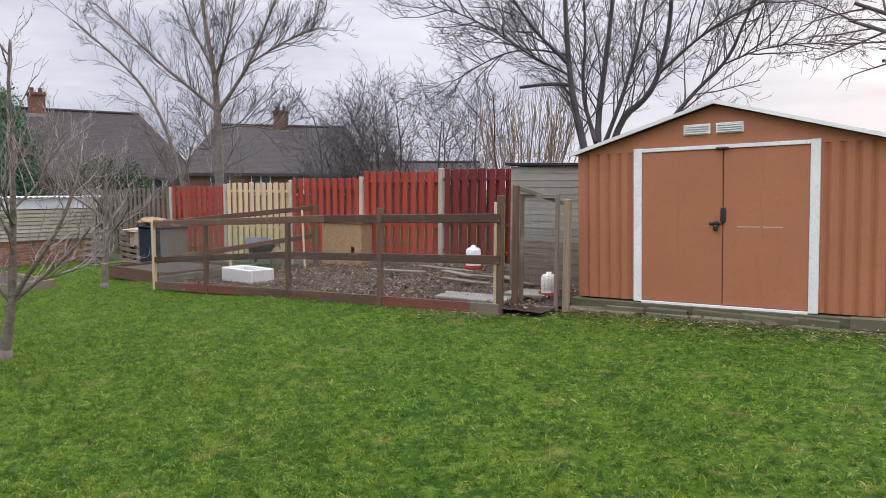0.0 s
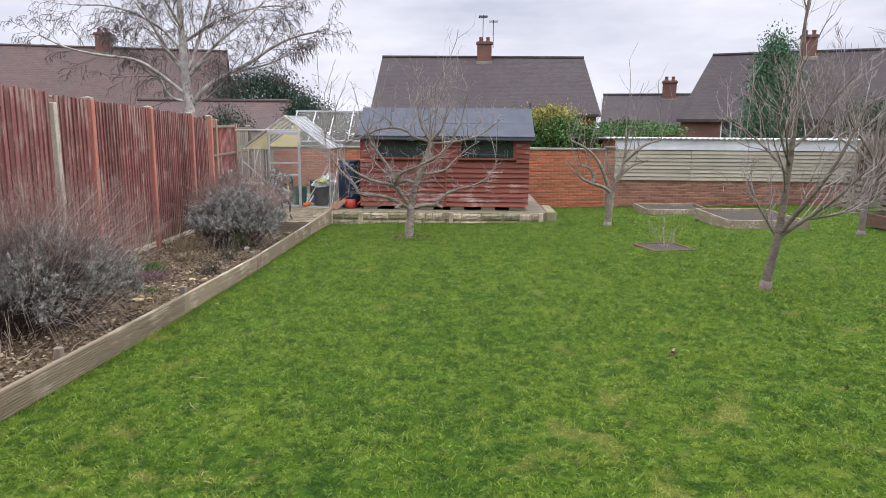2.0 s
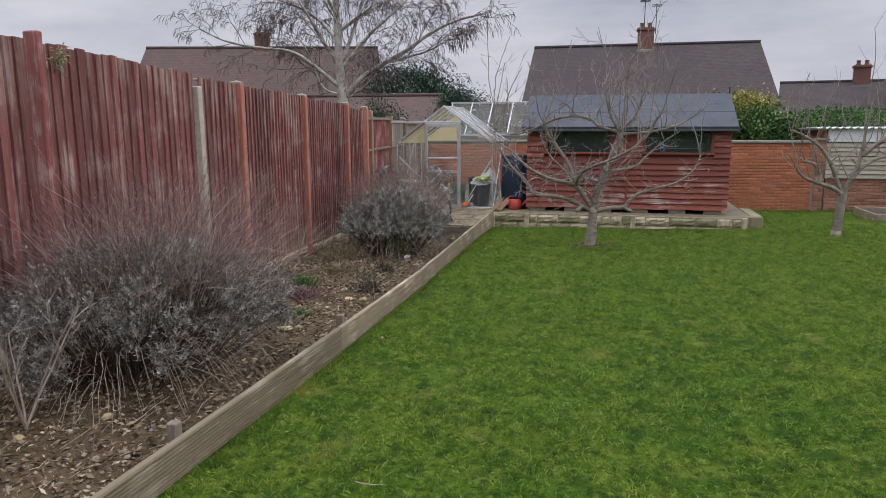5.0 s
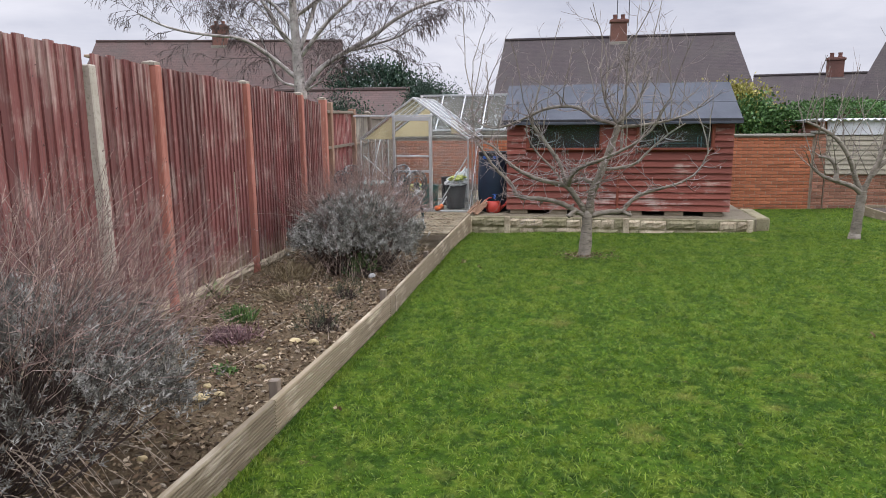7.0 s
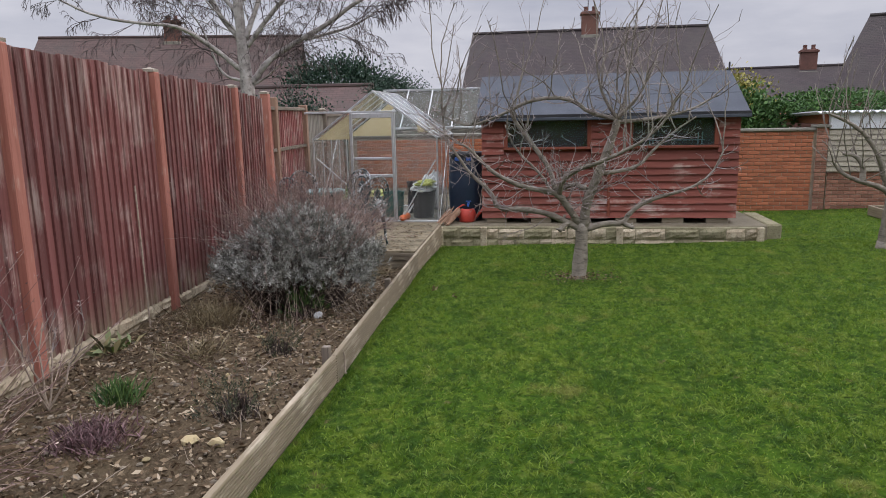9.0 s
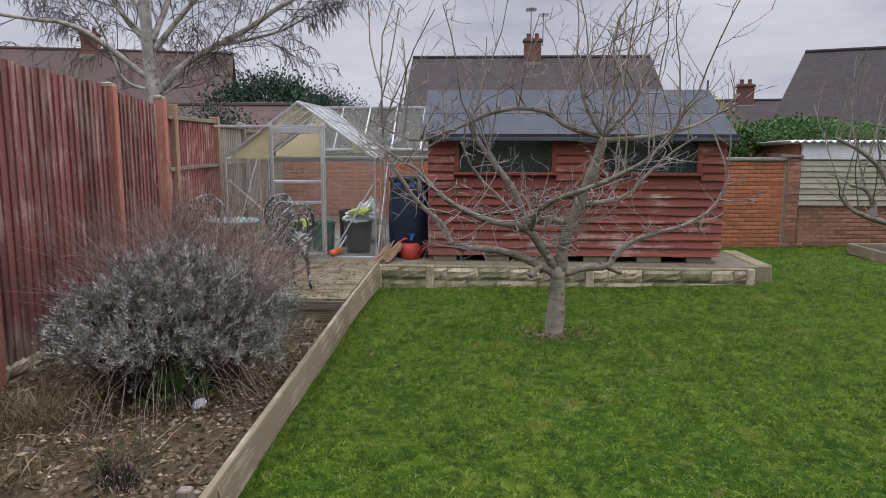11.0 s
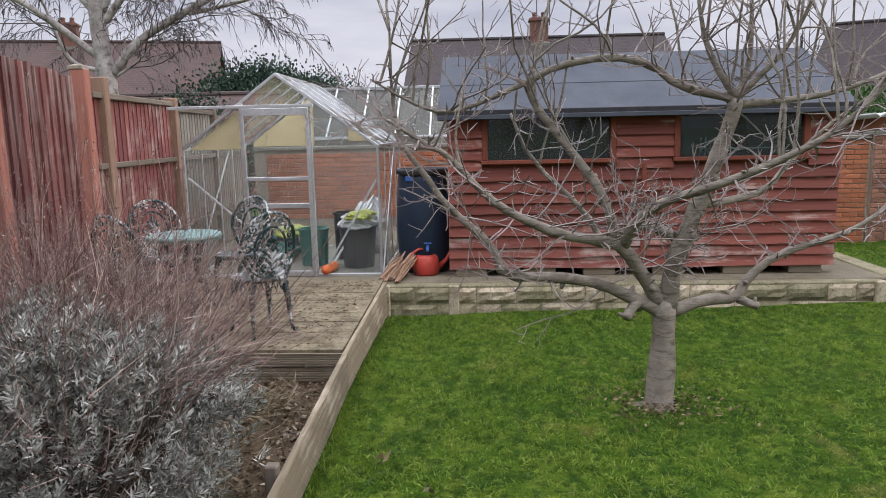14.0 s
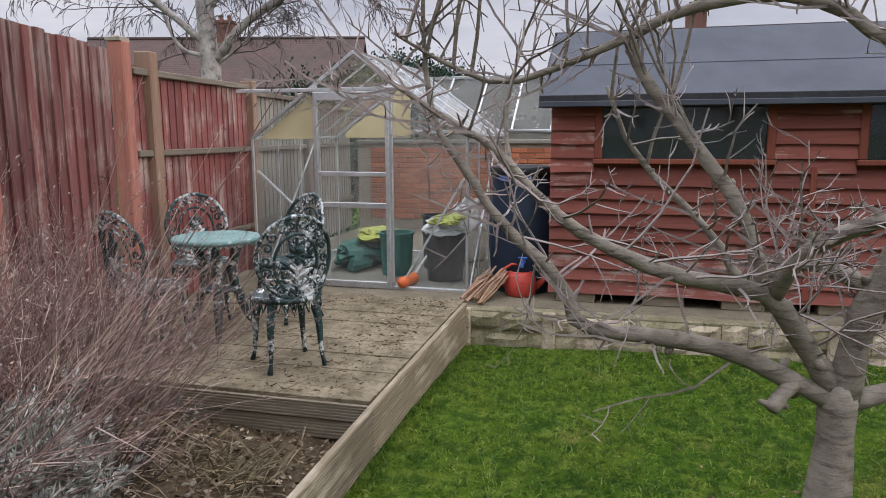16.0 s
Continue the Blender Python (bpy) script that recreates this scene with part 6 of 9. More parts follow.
def lavender(x, y, rx, ry, h, sprigs, stalks, seed, label, lean=(0.0, 0.0), leaf=None, name="lavender_bush", big=1.0):
    rng = np.random.default_rng(seed)
    z = ground_z(x, y) + 0.03
    t = thing(name, pose(x, y, z), label, "bush", "bushes in the bed")
    # woody stems from the base
    n = 60 + int(400 * rx)
    a, q = rng.uniform(0, 6.283, n), np.sqrt(rng.uniform(0.05, 1, n))
    base = np.stack([np.cos(a) * q * 0.18 * rx, np.sin(a) * q * 0.18 * ry, np.zeros(n)], 1)
    top = np.stack([np.cos(a) * q * rx * 0.9 + lean[0], np.sin(a) * q * ry * 0.9 + lean[1], h * (0.25 + 0.6 * np.sqrt(1.02 - q ** 2)) * rng.uniform(0.7, 1.0, n)], 1)
    k = np.linspace(0, 1, 5)[None, :, None]
    path = base[:, None] * (1 - k) + top[:, None] * k + np.array([0, 0, -0.10]) * np.sin(k * 3.14) + rng.normal(0, 0.018, (n, 5, 3))
    path[:, :, 2] = np.maximum(path[:, :, 2], 0.0)
    ob = new("woody_stem", stalk_mesh("woody_stem", path, rng.uniform(0.004, 0.009, n), M_LAV_STEM))
    tagged(ob, kind="stuff")
    ob.parent = t
    # sprigs of narrow leaves over the mound, gathered into tussocks
    m = 20 + int(105 * rx)
    ta, tq = rng.uniform(0, 6.283, m), np.sqrt(rng.uniform(0, 1, m)) * 0.95
    tc = np.stack([np.cos(ta) * tq * rx + lean[0], np.sin(ta) * tq * ry + lean[1], h * (0.30 + 0.55 * np.sqrt(1.0 - tq ** 2)) * rng.uniform(np.where(tq > 0.55, 0.62, 0.82), 1.08, m)], 1)
    w = rng.integers(0, m, sprigs)
    sc = tc[w] + rng.normal(size=(sprigs, 3)) * np.array([0.062, 0.062, 0.055])
    sc[:, 2] = np.maximum(sc[:, 2], 0.20 * h)
    sd = (sc - np.array([lean[0], lean[1], -0.25])) / np.array([rx, ry, h])
    sd = sd / np.linalg.norm(sd, axis=1, keepdims=True) + rng.normal(0, 0.25, (sprigs, 3)) + np.array([0, 0, 0.25])
    sd /= np.linalg.norm(sd, axis=1, keepdims=True)
    per = 18
    s = np.linspace(0, 0.075, per)[None, :, None]
    P = (sc[:, None] + sd[:, None] * s).reshape(-1, 3)
    spin = np.cross(sd[:, None], rng.normal(size=(sprigs, per, 3)))
    spin /= np.linalg.norm(spin, axis=2, keepdims=True) + 1e-9
    W = (sd[:, None] * np.linspace(0.35, 1.1, per)[None, :, None] + spin * 0.62).reshape(-1, 3)
    N = len(P)
    ob = new("foliage", leaf_mesh("foliage", P, W, big * rng.uniform(0.020, 0.040, N) * np.tile(np.linspace(1.15, 0.6, per), sprigs), big * rng.uniform(0.0042, 0.0068, N), leaf or M_LAV, rng))
    ob.parent = t
    tagged(ob, "narrow silver-grey leaves", kind="stuff")
    # last year's flower stalks fan out above
    a, q = rng.uniform(0, 6.283, stalks), np.sqrt(rng.uniform(0.0, 1, stalks)) * 0.95
    b0 = np.stack([np.cos(a) * q * rx * 0.8 + lean[0] - 0.22 * rx, np.sin(a) * q * ry * 0.8 + lean[1], h * (0.35 + 0.5 * np.sqrt(1 - q ** 2))], 1)
    dirs = np.stack([np.cos(a) * q * 0.85 + lean[0] * 0.6, np.sin(a) * q * 0.85 + lean[1] * 0.6, 0.62 + 0.35 * (1 - q)], 1) + rng.normal(0, 0.26, (stalks, 3))
    ln = rng.uniform(0.26, 0.66, stalks)[:, None, None]
    k = np.linspace(0, 1, 6)[None, :, None]
    bow = rng.normal(0, 0.13, (stalks, 1, 3)) + np.array([0, 0, 0.05])
    path = b0[:, None] + dirs[:, None] * k * ln + bow * k * k + np.cumsum(rng.normal(0, 0.009, (stalks, 6, 3)), 1)
    # each stalk forks once or twice near its end
    fork = np.repeat(path[:, 3], 2, 0)
    turn = np.repeat(dirs, 2, 0) * 0.7 + rng.normal(0, 0.45, (stalks * 2, 3))
    kk = np.linspace(0, 1, 6)[None, :, None]
    side = fork[:, None] + turn[:, None] * kk * rng.uniform(0.06, 0.2, (stalks * 2, 1, 1))
    path = np.concatenate([path, side[: stalks * 2 * 2 // 3]])
    dirs = np.concatenate([dirs, turn[: stalks * 2 * 2 // 3]])
    stalks = len(path)
    ob = new("flower_stalk", stalk_mesh("flower_stalk", path, rng.uniform(0.0011, 0.0022, stalks), M_STALK))
    ob.parent = t
    tagged(ob, "thin dead pinkish-brown flower stalks", kind="stuff")
    tips = path[:, -1]
    n3 = stalks * 4
    P = np.repeat(tips, 4, 0) + rng.normal(0, 0.006, (n3, 3)) - np.repeat(dirs, 4, 0) * rng.uniform(0, 0.05, (n3, 1))
    W = np.repeat(dirs, 4, 0) + rng.normal(0, 0.45, (n3, 3))
    ob = new("flower_head", leaf_mesh("flower_head", P, W, rng.uniform(0.008, 0.016, n3), 0.005, M_STALK, rng))
    ob.parent = t
    tagged(ob, "dry brown flower heads", kind="stuff")
    # pale broken stems that arch out and droop at the foot
    k = np.linspace(0, 1, 6)[None, :, None]
    n = 40 + int(110 * rx)
    a = rng.uniform(0, 6.283, n)
    r1 = rng.uniform(0.75, 1.12, n)
    p0 = np.stack([np.cos(a) * rx * 0.35, np.sin(a) * ry * 0.35, rng.uniform(0.10, 0.35, n) * h], 1)
    p1 = np.stack([np.cos(a + 0.25) * rx * r1, np.sin(a + 0.25) * ry * r1, rng.uniform(0.0, 0.12, n) * h], 1)
    arch = rng.uniform(0.05, 0.30, n)[:, None, None] * h * np.array([0, 0, 1.0])
    path = p0[:, None] * (1 - k) + p1[:, None] * k + arch * np.sin(k * 3.14) + np.cumsum(rng.normal(0, 0.014, (n, 6, 3)), 1)
    path[:, :, 2] = np.maximum(path[:, :, 2], 0.01)
    ob = new("broken_stem", stalk_mesh("broken_stem", path, rng.uniform(0.002, 0.004, n), M_STRAWPALE))
    tagged(ob, kind="stuff")
    ob.parent = t
    return t


M_STRAWPALE = mottled("bleached_stems", (0.24, 0.19, 0.14), (0.34, 0.28, 0.22), (0.16, 0.12, 0.09), 9.0, 0.9, 0.001)
lavender(-5.72, -4.04, 1.0, 0.82, 0.95, 4600, 1050, 3, "large grey lavender bush with dead flower stalks", (-0.12, 0.05), M_LAV_DULL)
lavender(-11.25, -3.97, 0.82, 0.72, 0.98, 4000, 560, 4, "large silver-grey lavender bush with dead flower stalks", (-0.05, 0.0), big=1.25)
lavender(-12.25, -4.36, 0.76, 0.70, 0.74, 110, 1150, 5, "brown twiggy lavender bush with few leaves", (-0.05, 0.0))
lavender(-7.0, -4.25, 0.42, 0.40, 0.36, 300, 240, 6, "brown twiggy lavender bush with few leaves", (0.0, 0.0))

# ---- the planted bed ----
def bed():
    k = Nodes("dry_soil")
    big, fine = k.noise(2.0, 5, 0.65), k.noise(38, 6, 0.7)
    col = k.mix(k.ramp(big, ((0.35, (0, 0, 0)), (0.65, (1, 1, 1)))), (0.072, 0.052, 0.031), (0.13, 0.096, 0.056))
    col = k.mix(k.ramp(fine, ((0.5, (0, 0, 0)), (0.68, (1, 1, 1)))), col, (0.165, 0.125, 0.078))
    col = k.mix(k.ramp(k.noise(5, 4, 0.6), ((0.62, (0, 0, 0)), (0.72, (0.7, 0.7, 0.7)))), col, (0.075, 0.085, 0.025))
    soil = k.done(col, 0.95, fine, 0.03, 1.0, spec=0.1)
    nx, ny = 190, 30
    v = []
    for i in range(nx + 1):
        x = 3.0 - (13.58 + 3.0) * i / nx
        for j in range(ny + 1):
            s = j / ny
            y = fence_y(x) + 0.0 + (edge_y(x) - 0.01 - fence_y(x)) * s
            z = ground_z(x, y) + 0.03 + 0.06 * math.sin(s * 3.1) + 0.05 * noise.noise((x * 1.3, y * 1.3, 0)) + 0.03 * noise.noise((x * 5, y * 5, 2)) + 0.012 * noise.noise((x * 14, y * 14, 5))
            v.append((x, y, z))
    f = [(i * (ny + 1) + j, i * (ny + 1) + j + 1, (i + 1) * (ny + 1) + j + 1, (i + 1) * (ny + 1) + j) for i in range(nx) for j in range(ny)]
    solid("flower_bed", Geo().add(v, f), soil, Matrix(), "bare winter flower bed of dry stony soil", "flower bed", kind="structure", smooth=True)
    rng = np.random.default_rng(8)

    def soil_z(x, y):
        s = (y - fence_y(x)) / (edge_y(x) - 0.01 - fence_y(x))
        return ground_z(x, y) + 0.03 + 0.06 * math.sin(s * 3.1) + 0.05 * noise.noise((x * 1.3, y * 1.3, 0)) + 0.03 * noise.noise((x * 5, y * 5, 2))

    # leaf litter and chips
    n = 34000
    xs = rng.uniform(-13.5, -0.5, n)
    s = rng.uniform(0.02, 0.97, n)
    ys = np.array([fence_y(x) + (edge_y(x) - fence_y(x)) * q for x, q in zip(xs, s)])
    zs = np.array([soil_z(x, y) for x, y in zip(xs, ys)]) + rng.uniform(0.002, 0.02, n)
    W = np.stack([rng.normal(size=n), rng.normal(size=n), rng.normal(0, 0.3, n)], 1)
    ob = new("leaf_litter", leaf_mesh("leaf_litter", np.stack([xs, ys, zs], 1), W, rng.uniform(0.010, 0.055, n) * np.where(rng.random(n) < 0.08, 1.6, 1.0), rng.uniform(0.007, 0.024, n), M_LITTER, rng))
    tagged(ob, "dead leaves and chips on the flower bed", "leaf litter", kind="stuff")
    # small stones, joined
    g = Geo()
    rnd = random.Random(12)
    for i in range(2900):
        x = rnd.uniform(-13.4, -1.5)
        q = rnd.uniform(0.04, 0.95)
        y = fence_y(x) + (edge_y(x) - fence_y(x)) * q
        r = rnd.uniform(0.006, 0.02) if rnd.random() < 0.95 else rnd.uniform(0.02, 0.03)
        pebble(g, rnd, (x, y, soil_z(x, y) + r * 0.2), r)
    solid("pebbles", g, M_PEBBLE, Matrix(), "small pale stones scattered over the soil", "stones", kind="stuff")
    # dry stalks lying about
    n = 260
    x0 = rng.uniform(-13.2, -1.5, n)
    y0 = np.array([fence_y(x) + (edge_y(x) - fence_y(x)) * q for x, q in zip(x0, rng.uniform(0.05, 0.9, n))])
    z0 = np.array([soil_z(x, y) for x, y in zip(x0, y0)]) + 0.012
    a = rng.uniform(0, 6.28, n)
    ln = rng.uniform(0.08, 0.4, n)
    kk = np.linspace(0, 1, 4)[None, :, None]
    d = np.stack([np.cos(a) * ln, np.sin(a) * ln * 0.5, rng.normal(0.02, 0.03, n)], 1)
    path = np.stack([x0, y0, z0], 1)[:, None] + d[:, None] * kk + rng.normal(0, 0.008, (n, 4, 3))
    ob = new("fallen_stalks", stalk_mesh("fallen_stalks", path, rng.uniform(0.0015, 0.0045, n), M_STRAWPALE))
    tagged(ob, "bleached dead stalks lying on the bed", "dead stalks", kind="stuff")
    return soil_z


def pebble(g, rnd, c, r):
    """A small irregular stone."""
    t = (1 + 5 ** 0.5) / 2
    base = [(-1, t, 0), (1, t, 0), (-1, -t, 0), (1, -t, 0), (0, -1, t), (0, 1, t), (0, -1, -t), (0, 1, -t), (t, 0, -1), (t, 0, 1), (-t, 0, -1), (-t, 0, 1)]
    fs = [(0, 11, 5), (0, 5, 1), (0, 1, 7), (0, 7, 10), (0, 10, 11), (1, 5, 9), (5, 11, 4), (11, 10, 2), (10, 7, 6), (7, 1, 8), (3, 9, 4), (3, 4, 2), (3, 2, 6), (3, 6, 8), (3, 8, 9), (4, 9, 5), (2, 4, 11), (6, 2, 10), (8, 6, 7), (9, 8, 1)]
    sx, sy, sz = r * rnd.uniform(0.4, 0.75), r * rnd.uniform(0.35, 0.6), r * rnd.uniform(0.22, 0.42)
    m = pose(*c, 0, 0, rnd.uniform(0, 360))
    g.add([m @ Vector((a * sx * rnd.uniform(0.8, 1.15), b * sy * rnd.uniform(0.8, 1.15), e * sz * rnd.uniform(0.85, 1.15))) for a, b, e in base], fs)


M_PEBBLE = mottled("mixed_pebbles", (0.125, 0.10, 0.068), (0.225, 0.188, 0.138), (0.08, 0.064, 0.044), 8.0, 0.9, 0.003, 0.45, island=True)
M_ROCK = mottled("ochre_stone", (0.30, 0.24, 0.12), (0.40, 0.33, 0.19), (0.20, 0.16, 0.09), 12.0, 0.9, 0.006, 0.3)
soil_at = bed()

rock_rnd = random.Random(77)
for rx_, ry_, rr_ in ((-6.9, -3.55, 0.085), (-7.0, -3.48, 0.06), (-7.12, -3.62, 0.05), (-8.25, -3.52, 0.075), (-8.22, -3.36, 0.07), (-8.0, -3.62, 0.04), (-8.05, -3.95, 0.045), (-7.6, -3.5, 0.05), (-9.6, -4.2, 0.05), (-10.1, -3.9, 0.045), (-6.2, -3.45, 0.05), (-5.0, -3.7, 0.05), (-4.6, -3.9, 0.06), (-3.6, -3.55, 0.05), (-9.2, -3.75, 0.04), (-12.6, -3.7, 0.05), (-4.1, -3.45, 0.045), (-3.3, -3.9, 0.05)):
    g = Geo()
    pebble(g, rock_rnd, (0, 0, rr_ * 0.2), rr_ * 0.62)
    solid("stone", g, M_ROCK, pose(rx_, ry_, soil_at(rx_, ry_)), "pale ochre stone on the flower bed", "stone", "stones on the bed")


def bed_edging():
    """Grooved decking boards on edge with short square stakes behind them."""
    e = thing("bed_edging", Matrix(), "weathered grooved timber boards edging the flower bed", "edging")
    cuts = (3.5, 0.6, -2.45, -6.70, -9.36, -13.45, -15.72)
    for a, b in zip(cuts, cuts[1:]):
        L = a - b - 0.006
        H = 0.185 if b > -12 else 0.26 if b > -14 else 0.34
        prof = [(0.0, 0.0), (0.0, H), (0.030, H)]
        ridges = 9 if b > -12 else 15
        for i in range(ridges):
            z = H - 0.006 - (H - 0.012) * i / ridges
            dz = (H - 0.012) / ridges
            prof += [(0.034, z - dz * 0.15), (0.034, z - dz * 0.55), (0.023, z - dz * 0.65), (0.023, z - dz * 0.95)]
        prof += [(0.030, 0.0)]
        g = Geo().prism(prof, "x", 0, L)
        zb = edge_top(b) - H
        rise = edge_top(a) - edge_top(b)
        turn = math.degrees(math.atan2(edge_y(a) - edge_y(b), a - b))
        part("board", g, M_EDGE, e, m=pose(b + 0.003, edge_y(b), zb, 0, -math.degrees(math.atan2(rise, a - b)), turn))
        g = Geo().prism([(0.004, -0.05), (0.004, 0.003), (0.026, 0.003), (0.026, -0.05)], "x", 0, L)
        part("lower_board", g, M_EDGE, e, m=pose(b + 0.003, edge_y(b), zb, 0, -math.degrees(math.atan2(rise, a - b)), turn))
    for x in (-0.2, -2.35, -4.62, -6.86, -9.36, -11.7):
        part("stake", Geo().box((x - 0.026, edge_y(x) - 0.06, ground_z(x, -3.1) - 0.1), (x + 0.026, edge_y(x) - 0.004, ground_z(x, -3.1) + 0.255), 0.006), M_GREY_Z, e)
    # a twist of cord round one joint
    x, y = -9.55, edge_y(-9.55) + 0.033
    z = ground_z(x, y)
    part("cord", Geo().tube([(x + 0.02, y - 0.05, z + 0.18), (x + 0.01, y - 0.01, z + 0.185), (x, y + 0.006, z + 0.15), (x - 0.01, y + 0.008, z + 0.08), (x + 0.015, y + 0.012, z + 0.03), (x + 0.05, y + 0.03, z + 0.02)], 0.006, 6), M_STRAWPALE, e, "bleached twist of cord")


bed_edging()


# ---- small deck ----
def deck():
    d = thing("deck", pose(0, 0, 0), "small weathered timber deck at the end of the bed", "deck")
    top = -0.405
    x0, x1 = -15.83, -13.52
    n = 16
    w = (x1 - x0) / n
    for i in range(n):
        x = x0 + i * w
        ya, yb = fence_y(x) + 0.12, edge_y(x) - 0.008
        dz = 0.003 * math.sin(i * 2.7)
        prof = [(x + 0.001, top - 0.028), (x + 0.001, top + dz - 0.003), (x + 0.004, top + dz), (x + w - 0.004, top + dz), (x + w - 0.001, top + dz - 0.003), (x + w - 0.001, top - 0.028)]
        part("plank", Geo().prism(prof, "y", ya, yb), M_DECK, d)
    for i, (z0, z1, out) in enumerate(((-0.52, -0.425, 0.012), (-0.63, -0.525, 0.0))):
        prof = [(x1 - 0.02, z0), (x1 - 0.02, z1)]
        for q in range(6):
            z = z1 - (z1 - z0) * (q + 0.2) / 6
            dz = (z1 - z0) / 6
            prof += [(x1 + 0.006 + out, z), (x1 + 0.006 + out, z - dz * 0.45), (x1 + out, z - dz * 0.55), (x1 + out, z - dz * 0.75)]
        prof += [(x1 + out, z0)]
        part("riser", Geo().prism(prof, "y", fence_y(x1) + 0.12, edge_y(x1) - 0.008), M_GREY_Y, d)
    part("joist", Geo().box((x0 + 0.05, -5.5, -0.72), (x1 - 0.05, edge_y(x1) - 0.04, top - 0.029), 0.006), M_BROWN_X, d)


M_DECK = mottled("dirty_mossy_deck_boards", (0.105, 0.085, 0.050), (0.235, 0.195, 0.125), (0.055, 0.048, 0.025), 6.5, 0.92, 0.014, 0.07, fine=34)
deck()


def deck_debris():
    """Straw, bark chips and dead leaves lying on the deck and in the corners of the terrace."""
    rng = np.random.default_rng(52)
    n = 1500
    xs = rng.uniform(-15.75, -13.55, n)
    ys = np.where(rng.random(n) < 0.5, rng.uniform(-4.9, -3.40, n), -3.40 - np.abs(rng.normal(0, 0.35, n)))
    P = np.stack([xs, ys, np.full(n, -0.400) + rng.uniform(0, 0.008, n)], 1)
    W = np.stack([rng.normal(0, 1, n), rng.normal(0, 1, n), rng.normal(0, 0.12, n)], 1)
    ob = new("deck_debris", leaf_mesh("deck_debris", P, W, rng.uniform(0.008, 0.05, n), rng.uniform(0.003, 0.012, n), M_LITTER, rng))
    tagged(ob, "straw and chips scattered over the deck", "debris", kind="stuff")


deck_debris()


